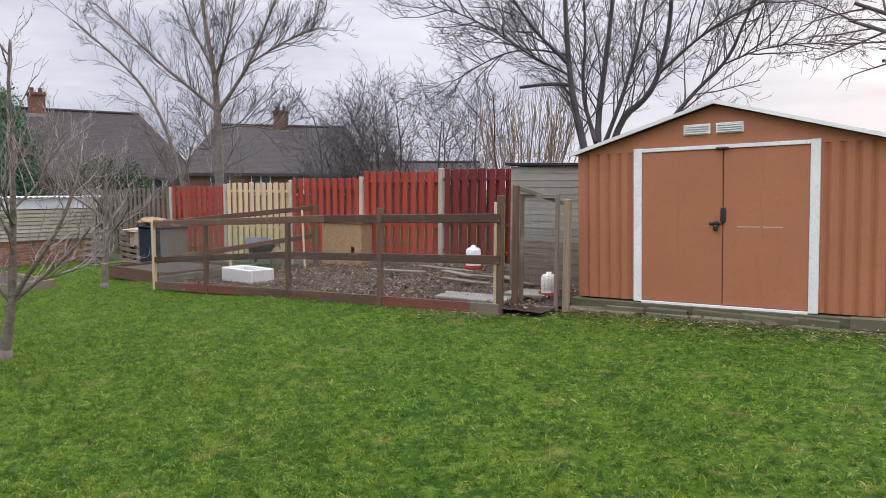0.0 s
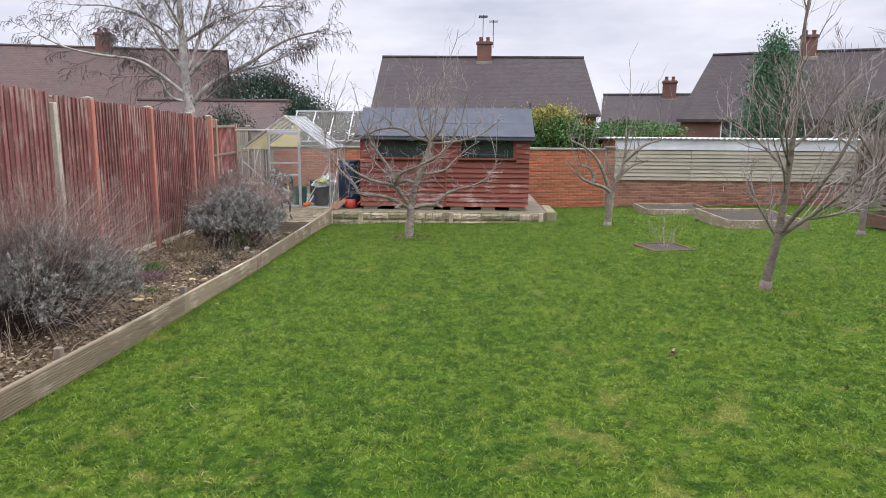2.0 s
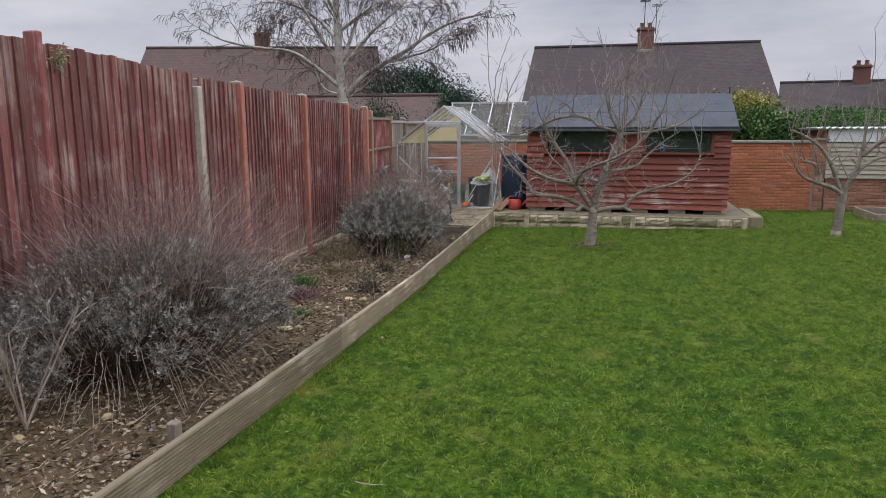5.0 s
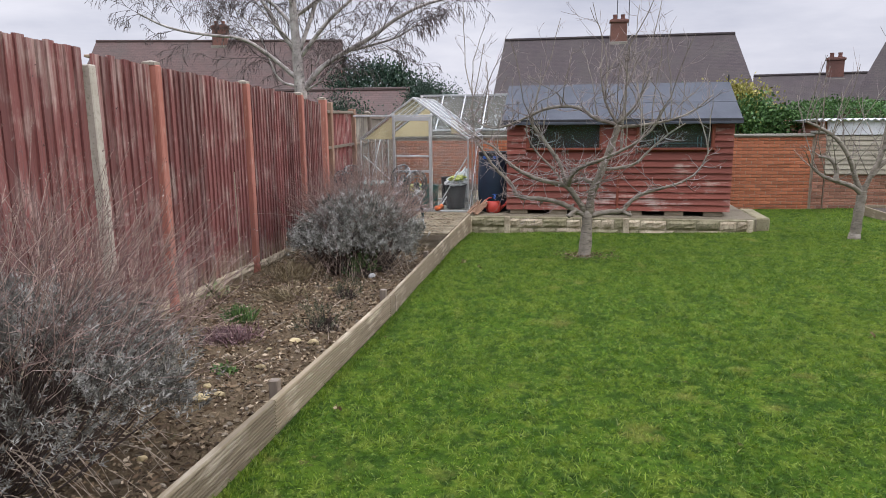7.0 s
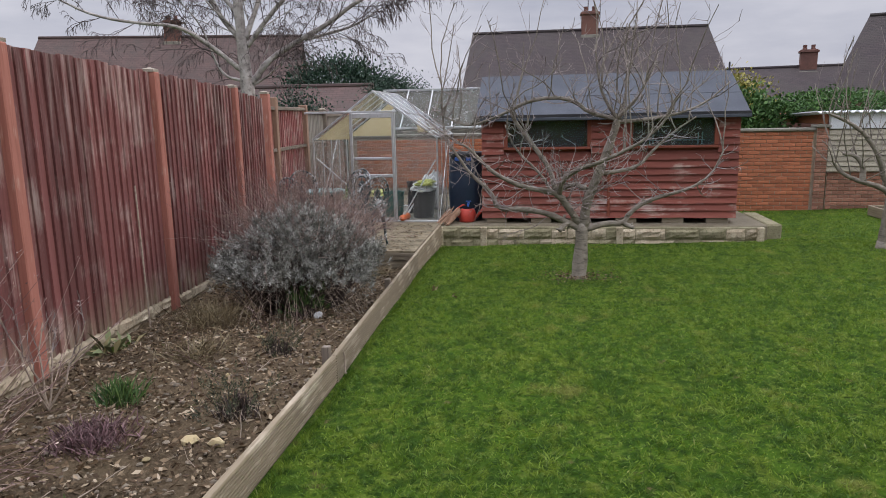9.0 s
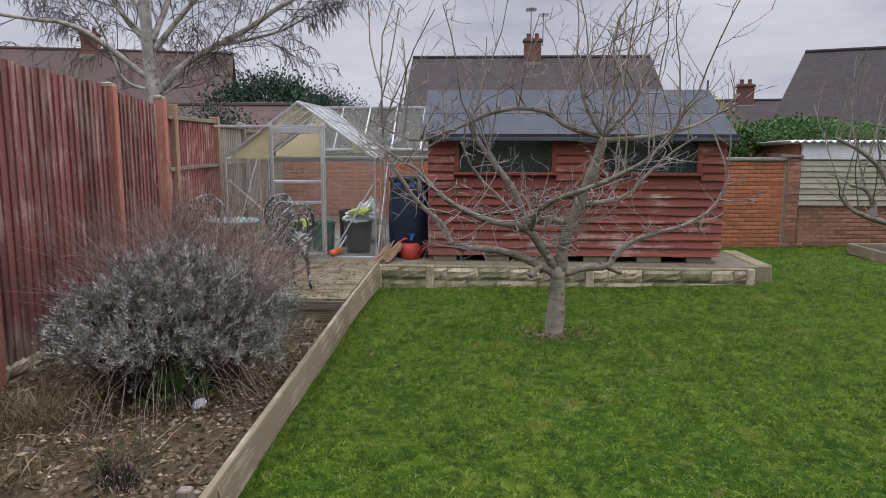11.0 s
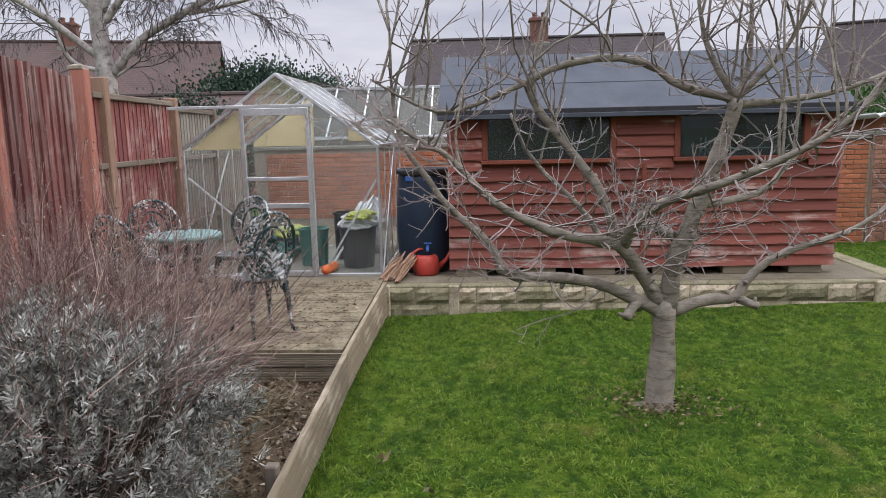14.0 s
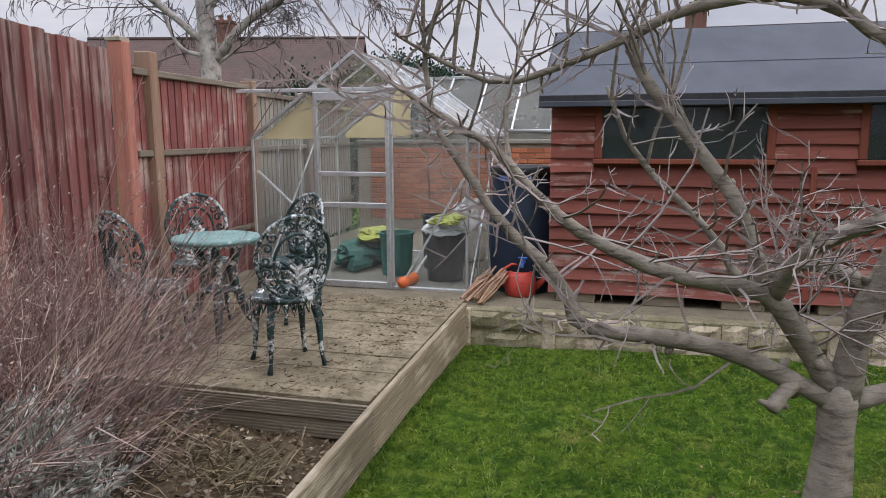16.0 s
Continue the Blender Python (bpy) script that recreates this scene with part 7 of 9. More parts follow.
# ---- glasshouse ----
def glasshouse(name, x1, x0, y0, y1, zb, ze, za, door, label, bars=3):
    """An aluminium glasshouse; its gable faces +x."""
    s = thing(name, pose(0, 0, 0), label, "greenhouse")
    ym = (y0 + y1) / 2
    w = 0.012

    def bar(p, q, r=w, nm="bar"):
        p, q = Vector(p), Vector(q)
        m = look(p, q)
        part(nm, Geo().box((-r, -r, -(q - p).length), (r, r, 0), 0.003), M_ALU, s, m=m)

    def pane(pts, nm="pane"):
        a, b, c = [Vector(p) for p in pts[:3]]
        nrm = (b - a).cross(c - a).normalized() * 0.002
        n = len(pts)
        v = [Vector(p) + nrm for p in pts] + [Vector(p) - nrm for p in pts]
        ob = part(nm, Geo().add(v, [tuple(range(n)), tuple(range(n, 2 * n))[::-1]] + [(i, (i + 1) % n, n + (i + 1) % n, n + i) for i in range(n)]), M_GLASS, s)
        ob.visible_shadow = False

    def roof_z(y):
        return za - (za - ze) * abs(y - ym) / (y1 - ym)
    for x in (x0, x1):
        for y in (y0, y1):
            bar((x, y, zb), (x, y, ze))
        bar((x, y0, zb), (x, y1, zb), 0.02, "sill_bar")
        bar((x, y0, ze), (x, ym, za), 0.015)
        bar((x, y1, ze), (x, ym, za), 0.015)
    for y, z in ((y0, zb), (y1, zb), (y0, ze), (y1, ze), (ym, za)):
        bar((x0, y, z), (x1, y, z), 0.015, "long_bar")
    for i in range(1, bars + 1):
        x = x0 + (x1 - x0) * i / (bars + 1)
        for y in (y0, y1):
            bar((x, y, zb), (x, y, ze), 0.009)
            bar((x, y, ze), (x, ym, za), 0.009)
    for i in range(bars + 1):
        a, b = x0 + (x1 - x0) * i / (bars + 1) + 0.012, x0 + (x1 - x0) * (i + 1) / (bars + 1) - 0.012
        for y in (y0, y1):
            pane(((a, y, zb), (b, y, zb), (b, y, ze), (a, y, ze)))
            pane(((a, y, ze), (b, y, ze), (b, ym, za), (a, ym, za)))
    for y in (y0, y1):
        bar((x1 - 0.1, y, zb), (x0 + 0.6, y, ze - 0.05), 0.009, "brace")
    pane(((x0, y0, zb), (x0, y1, zb), (x0, y1, ze), (x0, ym, za), (x0, y0, ze)))
    if door:
        d0, d1, dz = door
        for y in (d0, d1):
            bar((x1, y, zb), (x1, y, min(dz + 0.06, roof_z(y))), 0.018)
        bar((x1 + 0.03, y0 - 0.12, dz + 0.02), (x1 + 0.03, d1 + 0.05, dz + 0.02), 0.016, "door_track")
        pane(((x1, y0, zb), (x1, d0 - 0.02, zb), (x1, d0 - 0.02, roof_z(d0)), (x1, y0, ze)))
        pane(((x1, d1 + 0.02, zb), (x1, y1, zb), (x1, y1, ze), (x1, d1 + 0.02, roof_z(d1))))
        pane(((x1, d0, dz + 0.05), (x1, d1, dz + 0.05), (x1, d1, roof_z(d1)), (x1, ym, za), (x1, d0, roof_z(d0))))
        dr = part("door", Geo().box((x1 + 0.025, d0, zb), (x1 + 0.055, d0 + 0.035, dz), 0.004), M_ALU, s, "sliding aluminium door")
        for lo, hi in (((x1 + 0.025, d1 - 0.035, zb), (x1 + 0.055, d1, dz)), ((x1 + 0.025, d0 + 0.035, dz - 0.075), (x1 + 0.055, d1 - 0.035, dz)), ((x1 + 0.025, d0 + 0.035, zb), (x1 + 0.055, d1 - 0.035, zb + 0.06)), ((x1 + 0.025, d0 + 0.035, 0.57), (x1 + 0.055, d1 - 0.035, 0.61)), ((x1 + 0.025, d0 + 0.035, 0.285), (x1 + 0.055, d1 - 0.035, 0.335))):
            part("door_bar", Geo().box(lo, hi, 0.004), M_ALU, dr)
        for a, b in ((zb + 0.06, 0.285), (0.335, 0.57), (0.61, dz - 0.075)):
            ob = part("door_pane", Geo().box((x1 + 0.038, d0 + 0.035, a), (x1 + 0.042, d1 - 0.035, b)), M_GLASS, dr)
            ob.visible_shadow = False
        bar((x1 - 0.02, d1 + 0.06, zb), (x1 - 0.02, y1 - 0.03, ze - 0.35), 0.010, "brace")
        bar((x1 - 0.02, y0 + 0.03, ze - 0.3), (x1 - 0.02, d0 - 0.05, zb + 0.55), 0.010, "brace")
    return s


glasshouse("greenhouse", -16.25, -18.2, -5.44, -3.40, -0.44, 0.91, 1.65, (-4.80, -4.09, 1.31), "small aluminium greenhouse with dusty panes and a sliding door")
# yellowed sheets in the gable
M_YELLOW = mottled("yellowed_sheet", (0.42, 0.34, 0.17), (0.50, 0.41, 0.23), (0.36, 0.29, 0.15), 4.0, 0.6, 0.001, 0.03)
for x_, ya_, yb_ in ((-16.285, -5.38, -4.84), (-18.16, -5.3, -4.5)):
    zt_ = lambda y: 1.65 - 0.74 * abs(y + 4.42) / 1.02 - 0.05
    solid("sheet", Geo().prism([(ya_, 0.90), (yb_, 0.90), (yb_, zt_(yb_)), (ya_, zt_(ya_))], "x", x_ - 0.004, x_), M_YELLOW, Matrix(), "yellowed plastic sheet fixed inside the greenhouse gable", "plastic sheet")
solid("sheet", Geo().prism([(-4.05, 0.95), (-3.6, 0.95), (-4.05, zt_(-4.05))], "x", -18.166, -18.16), M_YELLOW, Matrix(), "yellowed plastic sheet fixed inside the greenhouse gable", "plastic sheet")
glasshouse("greenhouse", -20.75, -22.9, -5.6, -2.1, -0.9, 0.95, 1.0, None, "long neighbouring greenhouse behind the brick wall", 2)


def roof_lights():
    """The neighbour's glass roof above the wall, its slope towards the garden."""
    s = thing("glass_roof", pose(0, 0, 0), "sloping glass roof with aluminium bars beyond the brick wall", "glass roof")
    xa, za, xb, zb = -20.8, 0.98, -22.0, 1.86
    for i in range(7):
        y = -5.5 + i * 0.58
        part("bar", Geo().box((-0.014, -0.014, -math.hypot(xa - xb, zb - za)), (0.014, 0.014, 0), 0.003), M_ALU, s, m=look((xa, y, za), (xb, y, zb)))
        if i < 6:
            v = [(xa, y + 0.016, za), (xa, y + 0.564, za), (xb, y + 0.564, zb), (xb, y + 0.016, zb)]
            v += [(a, b, c - 0.005) for a, b, c in v]
            ob = part("pane", Geo().add(v, [(0, 1, 2, 3), (7, 6, 5, 4), (0, 4, 5, 1), (1, 5, 6, 2), (2, 6, 7, 3), (3, 7, 4, 0)]), M_GLASS_DUSTY, s)
            ob.visible_shadow = False
    for x, z in ((xa, za), (xb, zb)):
        part("long_bar", Geo().box((x - 0.025, -5.55, z - 0.025), (x + 0.025, -1.95, z + 0.025), 0.004), M_ALU, s)
    part("back_wall", Geo().box((xb - 0.04, -5.55, -0.9), (xb - 0.005, -1.95, zb - 0.03)), M_CONC_GREY, s)


M_GLASS_DUSTY = glass("dusty_glass", (0.85, 0.88, 0.88), 0.08, 0.3)
roof_lights()


# ---- clutter in and by the greenhouse ----
def plastic(name, col, rough=0.45):
    return mottled(name, col, [c * 1.2 for c in col], [c * 0.7 for c in col], 6.0, rough, 0.002, 0.04)


M_BLUE_BLACK = plastic("blue_black_plastic", (0.014, 0.023, 0.038), 0.35)
M_BLUE = plastic("blue_plastic", (0.03, 0.09, 0.30))
M_RED = plastic("red_plastic", (0.36, 0.045, 0.030))
M_ORANGE = plastic("orange_plastic", (0.55, 0.12, 0.03))
M_BLACKP = plastic("black_plastic", (0.02, 0.02, 0.02))
M_LIME = plastic("yellow_green_bag", (0.26, 0.28, 0.05), 0.5)
M_GREENP = plastic("dark_green_plastic", (0.02, 0.09, 0.07))
M_BAG = plastic("white_plastic_bag", (0.40, 0.41, 0.40), 0.4)
M_CANE = mottled("bamboo_cane", (0.26, 0.15, 0.09), (0.36, 0.23, 0.15), (0.17, 0.10, 0.06), 12.0, 0.6, 0.001, 0.25)


def barrel():
    b = thing("water_barrel", pose(-16.55, -2.955, -0.445), "tall blue-black plastic water barrel by the shed", "barrel")
    part("body", Geo().lathe([(0.0, 0.0), (0.25, 0.0), (0.265, 0.02), (0.285, 0.15), (0.30, 0.35), (0.302, 0.38), (0.302, 0.72), (0.295, 0.75), (0.28, 0.98), (0.27, 1.05), (0.262, 1.06), (0.0, 1.06)], 32), M_BLUE_BLACK, b, smooth=True)
    part("rim", Geo().lathe([(0.262, 1.035), (0.29, 1.035), (0.295, 1.05), (0.295, 1.09), (0.285, 1.105), (0.26, 1.10), (0.25, 1.075), (0.0, 1.07)], 32), M_BLACKP, b, smooth=True)
    for a in (0.2, -0.5):
        c, s_ = math.cos(a), math.sin(a)
        part("clip", Geo().box((-0.012, -0.04, 0.98), (0.012, 0.04, 1.03), 0.004, pose(c * 0.282, s_ * 0.282, 0, 0, 0, math.degrees(a))), M_BLUE, b)
    t = part("tap", Geo().tube([(0.29, 0.05, 0.30), (0.36, 0.05, 0.30), (0.375, 0.05, 0.26)], [0.022, 0.02, 0.014], 10), M_BLUE, b, "blue plastic tap")
    part("tap_handle", Geo().box((0.325, 0.01, 0.33), (0.345, 0.09, 0.345), 0.004), M_BLUE, t)


barrel()


def watering_can():
    w = thing("watering_can", pose(-16.28, -2.93, -0.445, 0, 0, 20), "red plastic watering can on the slab", "watering can")
    part("body", Geo().lathe([(0.0, 0.0), (0.12, 0.0), (0.135, 0.02), (0.14, 0.10), (0.125, 0.18), (0.10, 0.21), (0.085, 0.215), (0.08, 0.20), (0.0, 0.19)], 24), M_RED, w, smooth=True)
    part("handle", Geo().tube([(0.0, -0.12, 0.06), (0.0, -0.18, 0.12), (0.0, -0.17, 0.22), (0.0, -0.08, 0.27), (0.0, 0.02, 0.27), (0.0, 0.07, 0.215)], 0.014, 8), M_RED, w, smooth=True)
    part("spout", Geo().tube([(0.0, 0.12, 0.06), (0.0, 0.22, 0.14), (0.0, 0.30, 0.26)], [0.035, 0.022, 0.018], 10), M_RED, w, smooth=True)


watering_can()

canes = thing("cane_bundle", pose(-16.02, -3.25, -0.445), "bundle of cut brown canes leaning on the greenhouse", "canes")
cane_rnd = random.Random(5)
for i_ in range(34):
    x_, y_ = cane_rnd.uniform(-0.05, 0.12), cane_rnd.uniform(-0.10, 0.12)
    part("cane", Geo().tube([(x_ + 0.10, y_ - 0.05, 0.0 + cane_rnd.uniform(0, 0.06)), (x_ * 0.8 - 0.10, y_ * 0.9 + 0.04, 0.08 + cane_rnd.uniform(0, 0.07)), (x_ * 0.6 - 0.24 + cane_rnd.uniform(-0.05, 0.05), y_ * 0.9 + 0.12, 0.17 + cane_rnd.uniform(-0.06, 0.08))], [0.009, 0.008, 0.007], 6), M_CANE, canes)


def tub(name, x, y, r, h, mat, label, category="pot", taper=0.8, group=""):
    t = thing(name, pose(x, y, -0.43), label, category, group)
    part("body", Geo().lathe([(0.0, 0.0), (r * taper, 0.0), (r * 0.98, h * 0.95), (r * 1.05, h * 0.95), (r * 1.05, h), (r * 0.93, h), (r * 0.9, h * 0.9), (0, h * 0.88)], 24), mat, t, smooth=False)
    return t


def crumpled(name, x, y, z, sx, sy, sz, mat, label, category, seed):
    """A crumpled bag: a dented ball sagging on its support."""
    g = Geo()
    n, m = 22, 12
    v, f = [], []
    for j in range(m + 1):
        th = math.pi * j / m
        for i in range(n):
            ph = 2 * math.pi * i / n
            d = Vector((math.sin(th) * math.cos(ph), math.sin(th) * math.sin(ph), math.cos(th)))
            q = 1 + 0.38 * noise.noise(d * 1.7 + Vector((seed, 0, 0))) + 0.22 * noise.noise(d * 4.5 + Vector((0, seed, 0)))
            v.append((d.x * sx * q, d.y * sy * q, max(0.0, sz * 0.8 + d.z * sz * q)))
    for j in range(m):
        for i in range(n):
            f.append((j * n + i, j * n + (i + 1) % n, (j + 1) * n + (i + 1) % n, (j + 1) * n + i))
    return solid(name, g.add(v, f), mat, pose(x, y, z), label, category)


solid("greenhouse_floor", Geo().box((-18.15, -5.4, -0.4445), (-16.29, -3.44, -0.43), 0.002), M_CONC_GREY, Matrix(), "dusty slabs inside the greenhouse", "floor", kind="structure")
tub("bin", -16.72, -3.72, 0.21, 0.46, M_BLACKP, "black plastic bin full of bags in the greenhouse", "bin")
crumpled("plastic_bag", -16.70, -3.70, -0.0, 0.22, 0.22, 0.09, M_BAG, "crumpled white and red bag on the bin", "bag", 3.0)
crumpled("compost_bag", -16.62, -3.66, 0.10, 0.18, 0.16, 0.06, M_LIME, "yellow-green compost bag on top of the bin", "bag", 5.0)
tub("bucket", -16.85, -4.25, 0.17, 0.42, M_GREENP, "dark green bucket in the greenhouse", "bucket", 0.85)
tub("flower_pot", -17.3, -3.95, 0.16, 0.55, M_BLACKP, "black plastic pot in the greenhouse", "pot", 0.9)
crumpled("compost_bag", -17.2, -4.75, -0.43, 0.42, 0.26, 0.16, M_GREENP, "dark green bag slumped on the greenhouse floor", "bag", 9.0)
crumpled("paper_sack", -17.3, -4.6, -0.16, 0.32, 0.22, 0.07, M_LIME, "flattened pale green sack lying on the bags", "bag", 12.0)
crumpled("plastic_bag", -17.7, -3.75, -0.43, 0.24, 0.26, 0.36, M_BAG, "tall translucent white bag at the back of the greenhouse", "bag", 15.0)
g_ = Geo().lathe([(0.0, 0.0), (0.055, 0.0), (0.055, 0.02), (0.05, 0.03), (0.05, 0.24), (0.03, 0.27), (0.0, 0.28)], 18)
solid("bottle", g_, M_ORANGE, pose(-16.45, -3.95, -0.378, 90, 0, 80), "orange plastic bottle lying in the greenhouse", "bottle", smooth=True)
solid("pipe", Geo().tube([(-16.5, -4.0, -0.42), (-16.9, -3.55, 0.35)], 0.014, 8), M_ALU, Matrix(), "pale pole leaning in the greenhouse", "pole")


# ---- cast-metal garden table and chairs ----
def cast_material():
    k = Nodes("flaking_green_paint")
    big, fine = k.noise(7.0, 6, 0.7), k.noise(45, 5, 0.7)
    col = k.mix(k.ramp(fine, ((0.4, (0, 0, 0)), (0.7, (1, 1, 1)))), (0.010, 0.020, 0.020), (0.035, 0.075, 0.070))
    up = k.t.nodes.new("ShaderNodeNewGeometry").outputs["Normal"]
    sep = k.n("ShaderNodeSeparateXYZ")
    k.link(up, sep.inputs[0])
    chips = k.ramp(k.math("ADD", k.math("MULTIPLY", big, 0.8), k.math("MULTIPLY", fine, 0.35)), ((0.60, (0, 0, 0)), (0.655, (1, 1, 1))))
    col = k.mix(chips, col, (0.48, 0.50, 0.49))
    return k.done(col, 0.55, fine, 0.003, 0.6, 0.1)


M_CAST = cast_material()
M_CAST_TOP = mottled("worn_turquoise_paint", (0.07, 0.15, 0.135), (0.13, 0.22, 0.20), (0.34, 0.38, 0.36), 5.0, 0.6, 0.003, 0.05, fine=30)


def cast_leg(g, a, r0, r1, h, w=0.016):
    """A cabriole leg: a knee that bulges out, a slim ankle and a scrolled foot."""
    c, s = math.cos(a), math.sin(a)
    pts, rad = [], []
    for i in range(9):
        q = i / 8
        r = r0 + 0.055 * math.sin(q * 3.0) * (1 - q) + (r1 - r0) * q ** 2.2
        pts.append((c * r, s * r, h * (1 - q)))
        rad.append(w * (1.9 - 1.35 * q + (0.55 if i == 8 else 0)))
    g.tube(pts, rad, 7)


def garden_chair():
    c = thing("garden_chair", Matrix(), "ornate cast-metal garden chair with flaking dark green paint", "chair", "chairs round the garden table")
    hs = 0.42
    # seat: a pierced round plate with a raised rim
    part("seat", Geo().lathe([(0.0, hs - 0.012), (0.185, hs - 0.014), (0.205, hs - 0.02), (0.212, hs - 0.005), (0.205, hs + 0.012), (0.188, hs + 0.004), (0.0, hs - 0.004)], 32), M_CAST, c, smooth=True)
    apron = Geo()
    for k in range(28):
        a0, a1 = 2 * math.pi * k / 28, 2 * math.pi * (k + 1) / 28
        am = (a0 + a1) / 2
        drop = 0.055 + 0.035 * abs(math.cos(2 * am + math.pi / 2 * 0))
        apron.tube([(math.cos(a0) * 0.198, math.sin(a0) * 0.198, hs - 0.015), (math.cos(am) * 0.202, math.sin(am) * 0.202, hs - drop), (math.cos(a1) * 0.198, math.sin(a1) * 0.198, hs - 0.015)], 0.006, 5)
    part("apron", apron, M_CAST, c, "pierced scalloped apron")
    for k in range(4):
        g = Geo()
        cast_leg(g, math.pi / 4 + k * math.pi / 2, 0.165, 0.235, hs - 0.02)
        part("leg", g, M_CAST, c, smooth=True)
    # back: an oval ring with scrolls, flowers and an inner oval, leaning back (local -x)
    def at(u, v):
        """u across, v up from the seat, on the leaning curved back."""
        lean = 0.10 + 0.26 * v
        return (-0.165 - 0.22 * (v - 0.0) * 0.55 - 0.02 + 0.10 * (u / 0.2) ** 2 * 0.5, u, hs + v)

    def oval(ru, rv, vc, n=40):
        return [at(ru * math.sin(2 * math.pi * i / n), vc - rv * math.cos(2 * math.pi * i / n)) for i in range(n + 1)]
    part("back_frame", Geo().tube(oval(0.215, 0.235, 0.245), 0.013, 8, False), M_CAST, c, smooth=True)
    part("inner_ring", Geo().tube(oval(0.125, 0.165, 0.215), 0.009, 7, False), M_CAST, c, smooth=True)
    g = Geo()
    rnd = random.Random(3)
    # scrollwork between the two ovals
    for k in range(18):
        a = 2 * math.pi * (k + 0.5) / 18
        cu, cv = 0.170 * math.sin(a), 0.235 - 0.202 * math.cos(a)
        r = 0.030
        sp = []
        for i in range(11):
            w = a + i * 0.75 * (1 if k % 2 else -1)
            rr = r * (1 - i / 13)
            sp.append(at(cu + rr * math.sin(w), cv - rr * math.cos(w)))
        g.tube(sp, 0.0075, 5)
    # flower in the middle with stalks and leaves
    for k in range(8):
        a = 2 * math.pi * k / 8
        p0, p1 = at(0, 0.26), at(0.062 * math.sin(a), 0.26 + 0.068 * math.cos(a))
        pm = at(0.034 * math.sin(a), 0.26 + 0.038 * math.cos(a))
        g.tube([p0, pm, p1], [0.008, 0.020, 0.005], 6)
    for sgn in (-1, 1):
        for q in range(4):
            g.tube([at(0, 0.03 + q * 0.045), at(sgn * 0.05, 0.07 + q * 0.045), at(sgn * 0.095, 0.065 + q * 0.055)], [0.008, 0.018, 0.005], 6)
    g.tube([at(0, 0.0), at(0, 0.12), at(0, 0.36)], 0.010, 6)
    part("back_tracery", g, M_CAST, c, "cast flower and scroll tracery")
    for sgn in (-1, 1):
        g = Geo().tube([at(sgn * 0.12, -0.005), at(sgn * 0.15, 0.05), at(sgn * 0.175, 0.10)], 0.014, 7)
        part("back_foot", g, M_CAST, c)
    return c


def garden_table(x, y, z):
    t = thing("garden_table", pose(x, y, z), "round cast-metal garden table with worn turquoise top", "table")
    part("tabletop", Geo().lathe([(0.0, 0.655), (0.262, 0.650), (0.284, 0.640), (0.290, 0.655), (0.284, 0.672), (0.262, 0.668), (0.0, 0.670)], 48), M_CAST_TOP, t, smooth=True)
    g = Geo()
    for k in range(36):
        a0, a1 = 2 * math.pi * k / 36, 2 * math.pi * (k + 1) / 36
        am = (a0 + a1) / 2
        g.tube([(math.cos(a0) * 0.277, math.sin(a0) * 0.277, 0.65), (math.cos(am) * 0.280, math.sin(am) * 0.280, 0.622), (math.cos(a1) * 0.277, math.sin(a1) * 0.277, 0.65)], 0.005, 5)
    part("rim_tracery", g, M_CAST_TOP, t)
    for k in range(3):
        g = Geo()
        a = 0.5 + k * 2 * math.pi / 3
        c, s = math.cos(a), math.sin(a)
        g.tube([(c * 0.20, s * 0.20, 0.65), (c * 0.14, s * 0.14, 0.56), (c * 0.10, s * 0.10, 0.44), (c * 0.12, s * 0.12, 0.32), (c * 0.17, s * 0.17, 0.20), (c * 0.20, s * 0.20, 0.10), (c * 0.26, s * 0.26, 0.0)], [0.02, 0.035, 0.04, 0.032, 0.035, 0.024, 0.018], 7)
        part("leg", g, M_CAST, t, smooth=True)
    part("shelf", Geo().lathe([(0.0, 0.30), (0.12, 0.30), (0.13, 0.31), (0.12, 0.32), (0.0, 0.32)], 20), M_CAST, t)


DECK_TOP = -0.403
garden_table(-14.45, -4.72, DECK_TOP)
chair = garden_chair()
chair.matrix_basis = pose(-13.99, -3.98, DECK_TOP, 0, 0, -134)
for x_, y_, a_ in ((-14.96, -4.46, -25), (-14.80, -5.08, 40), (-13.98, -4.90, 160)):
    copy_thing(chair, pose(x_, y_, DECK_TOP, 0, 0, a_))

# ---- the hen run ----


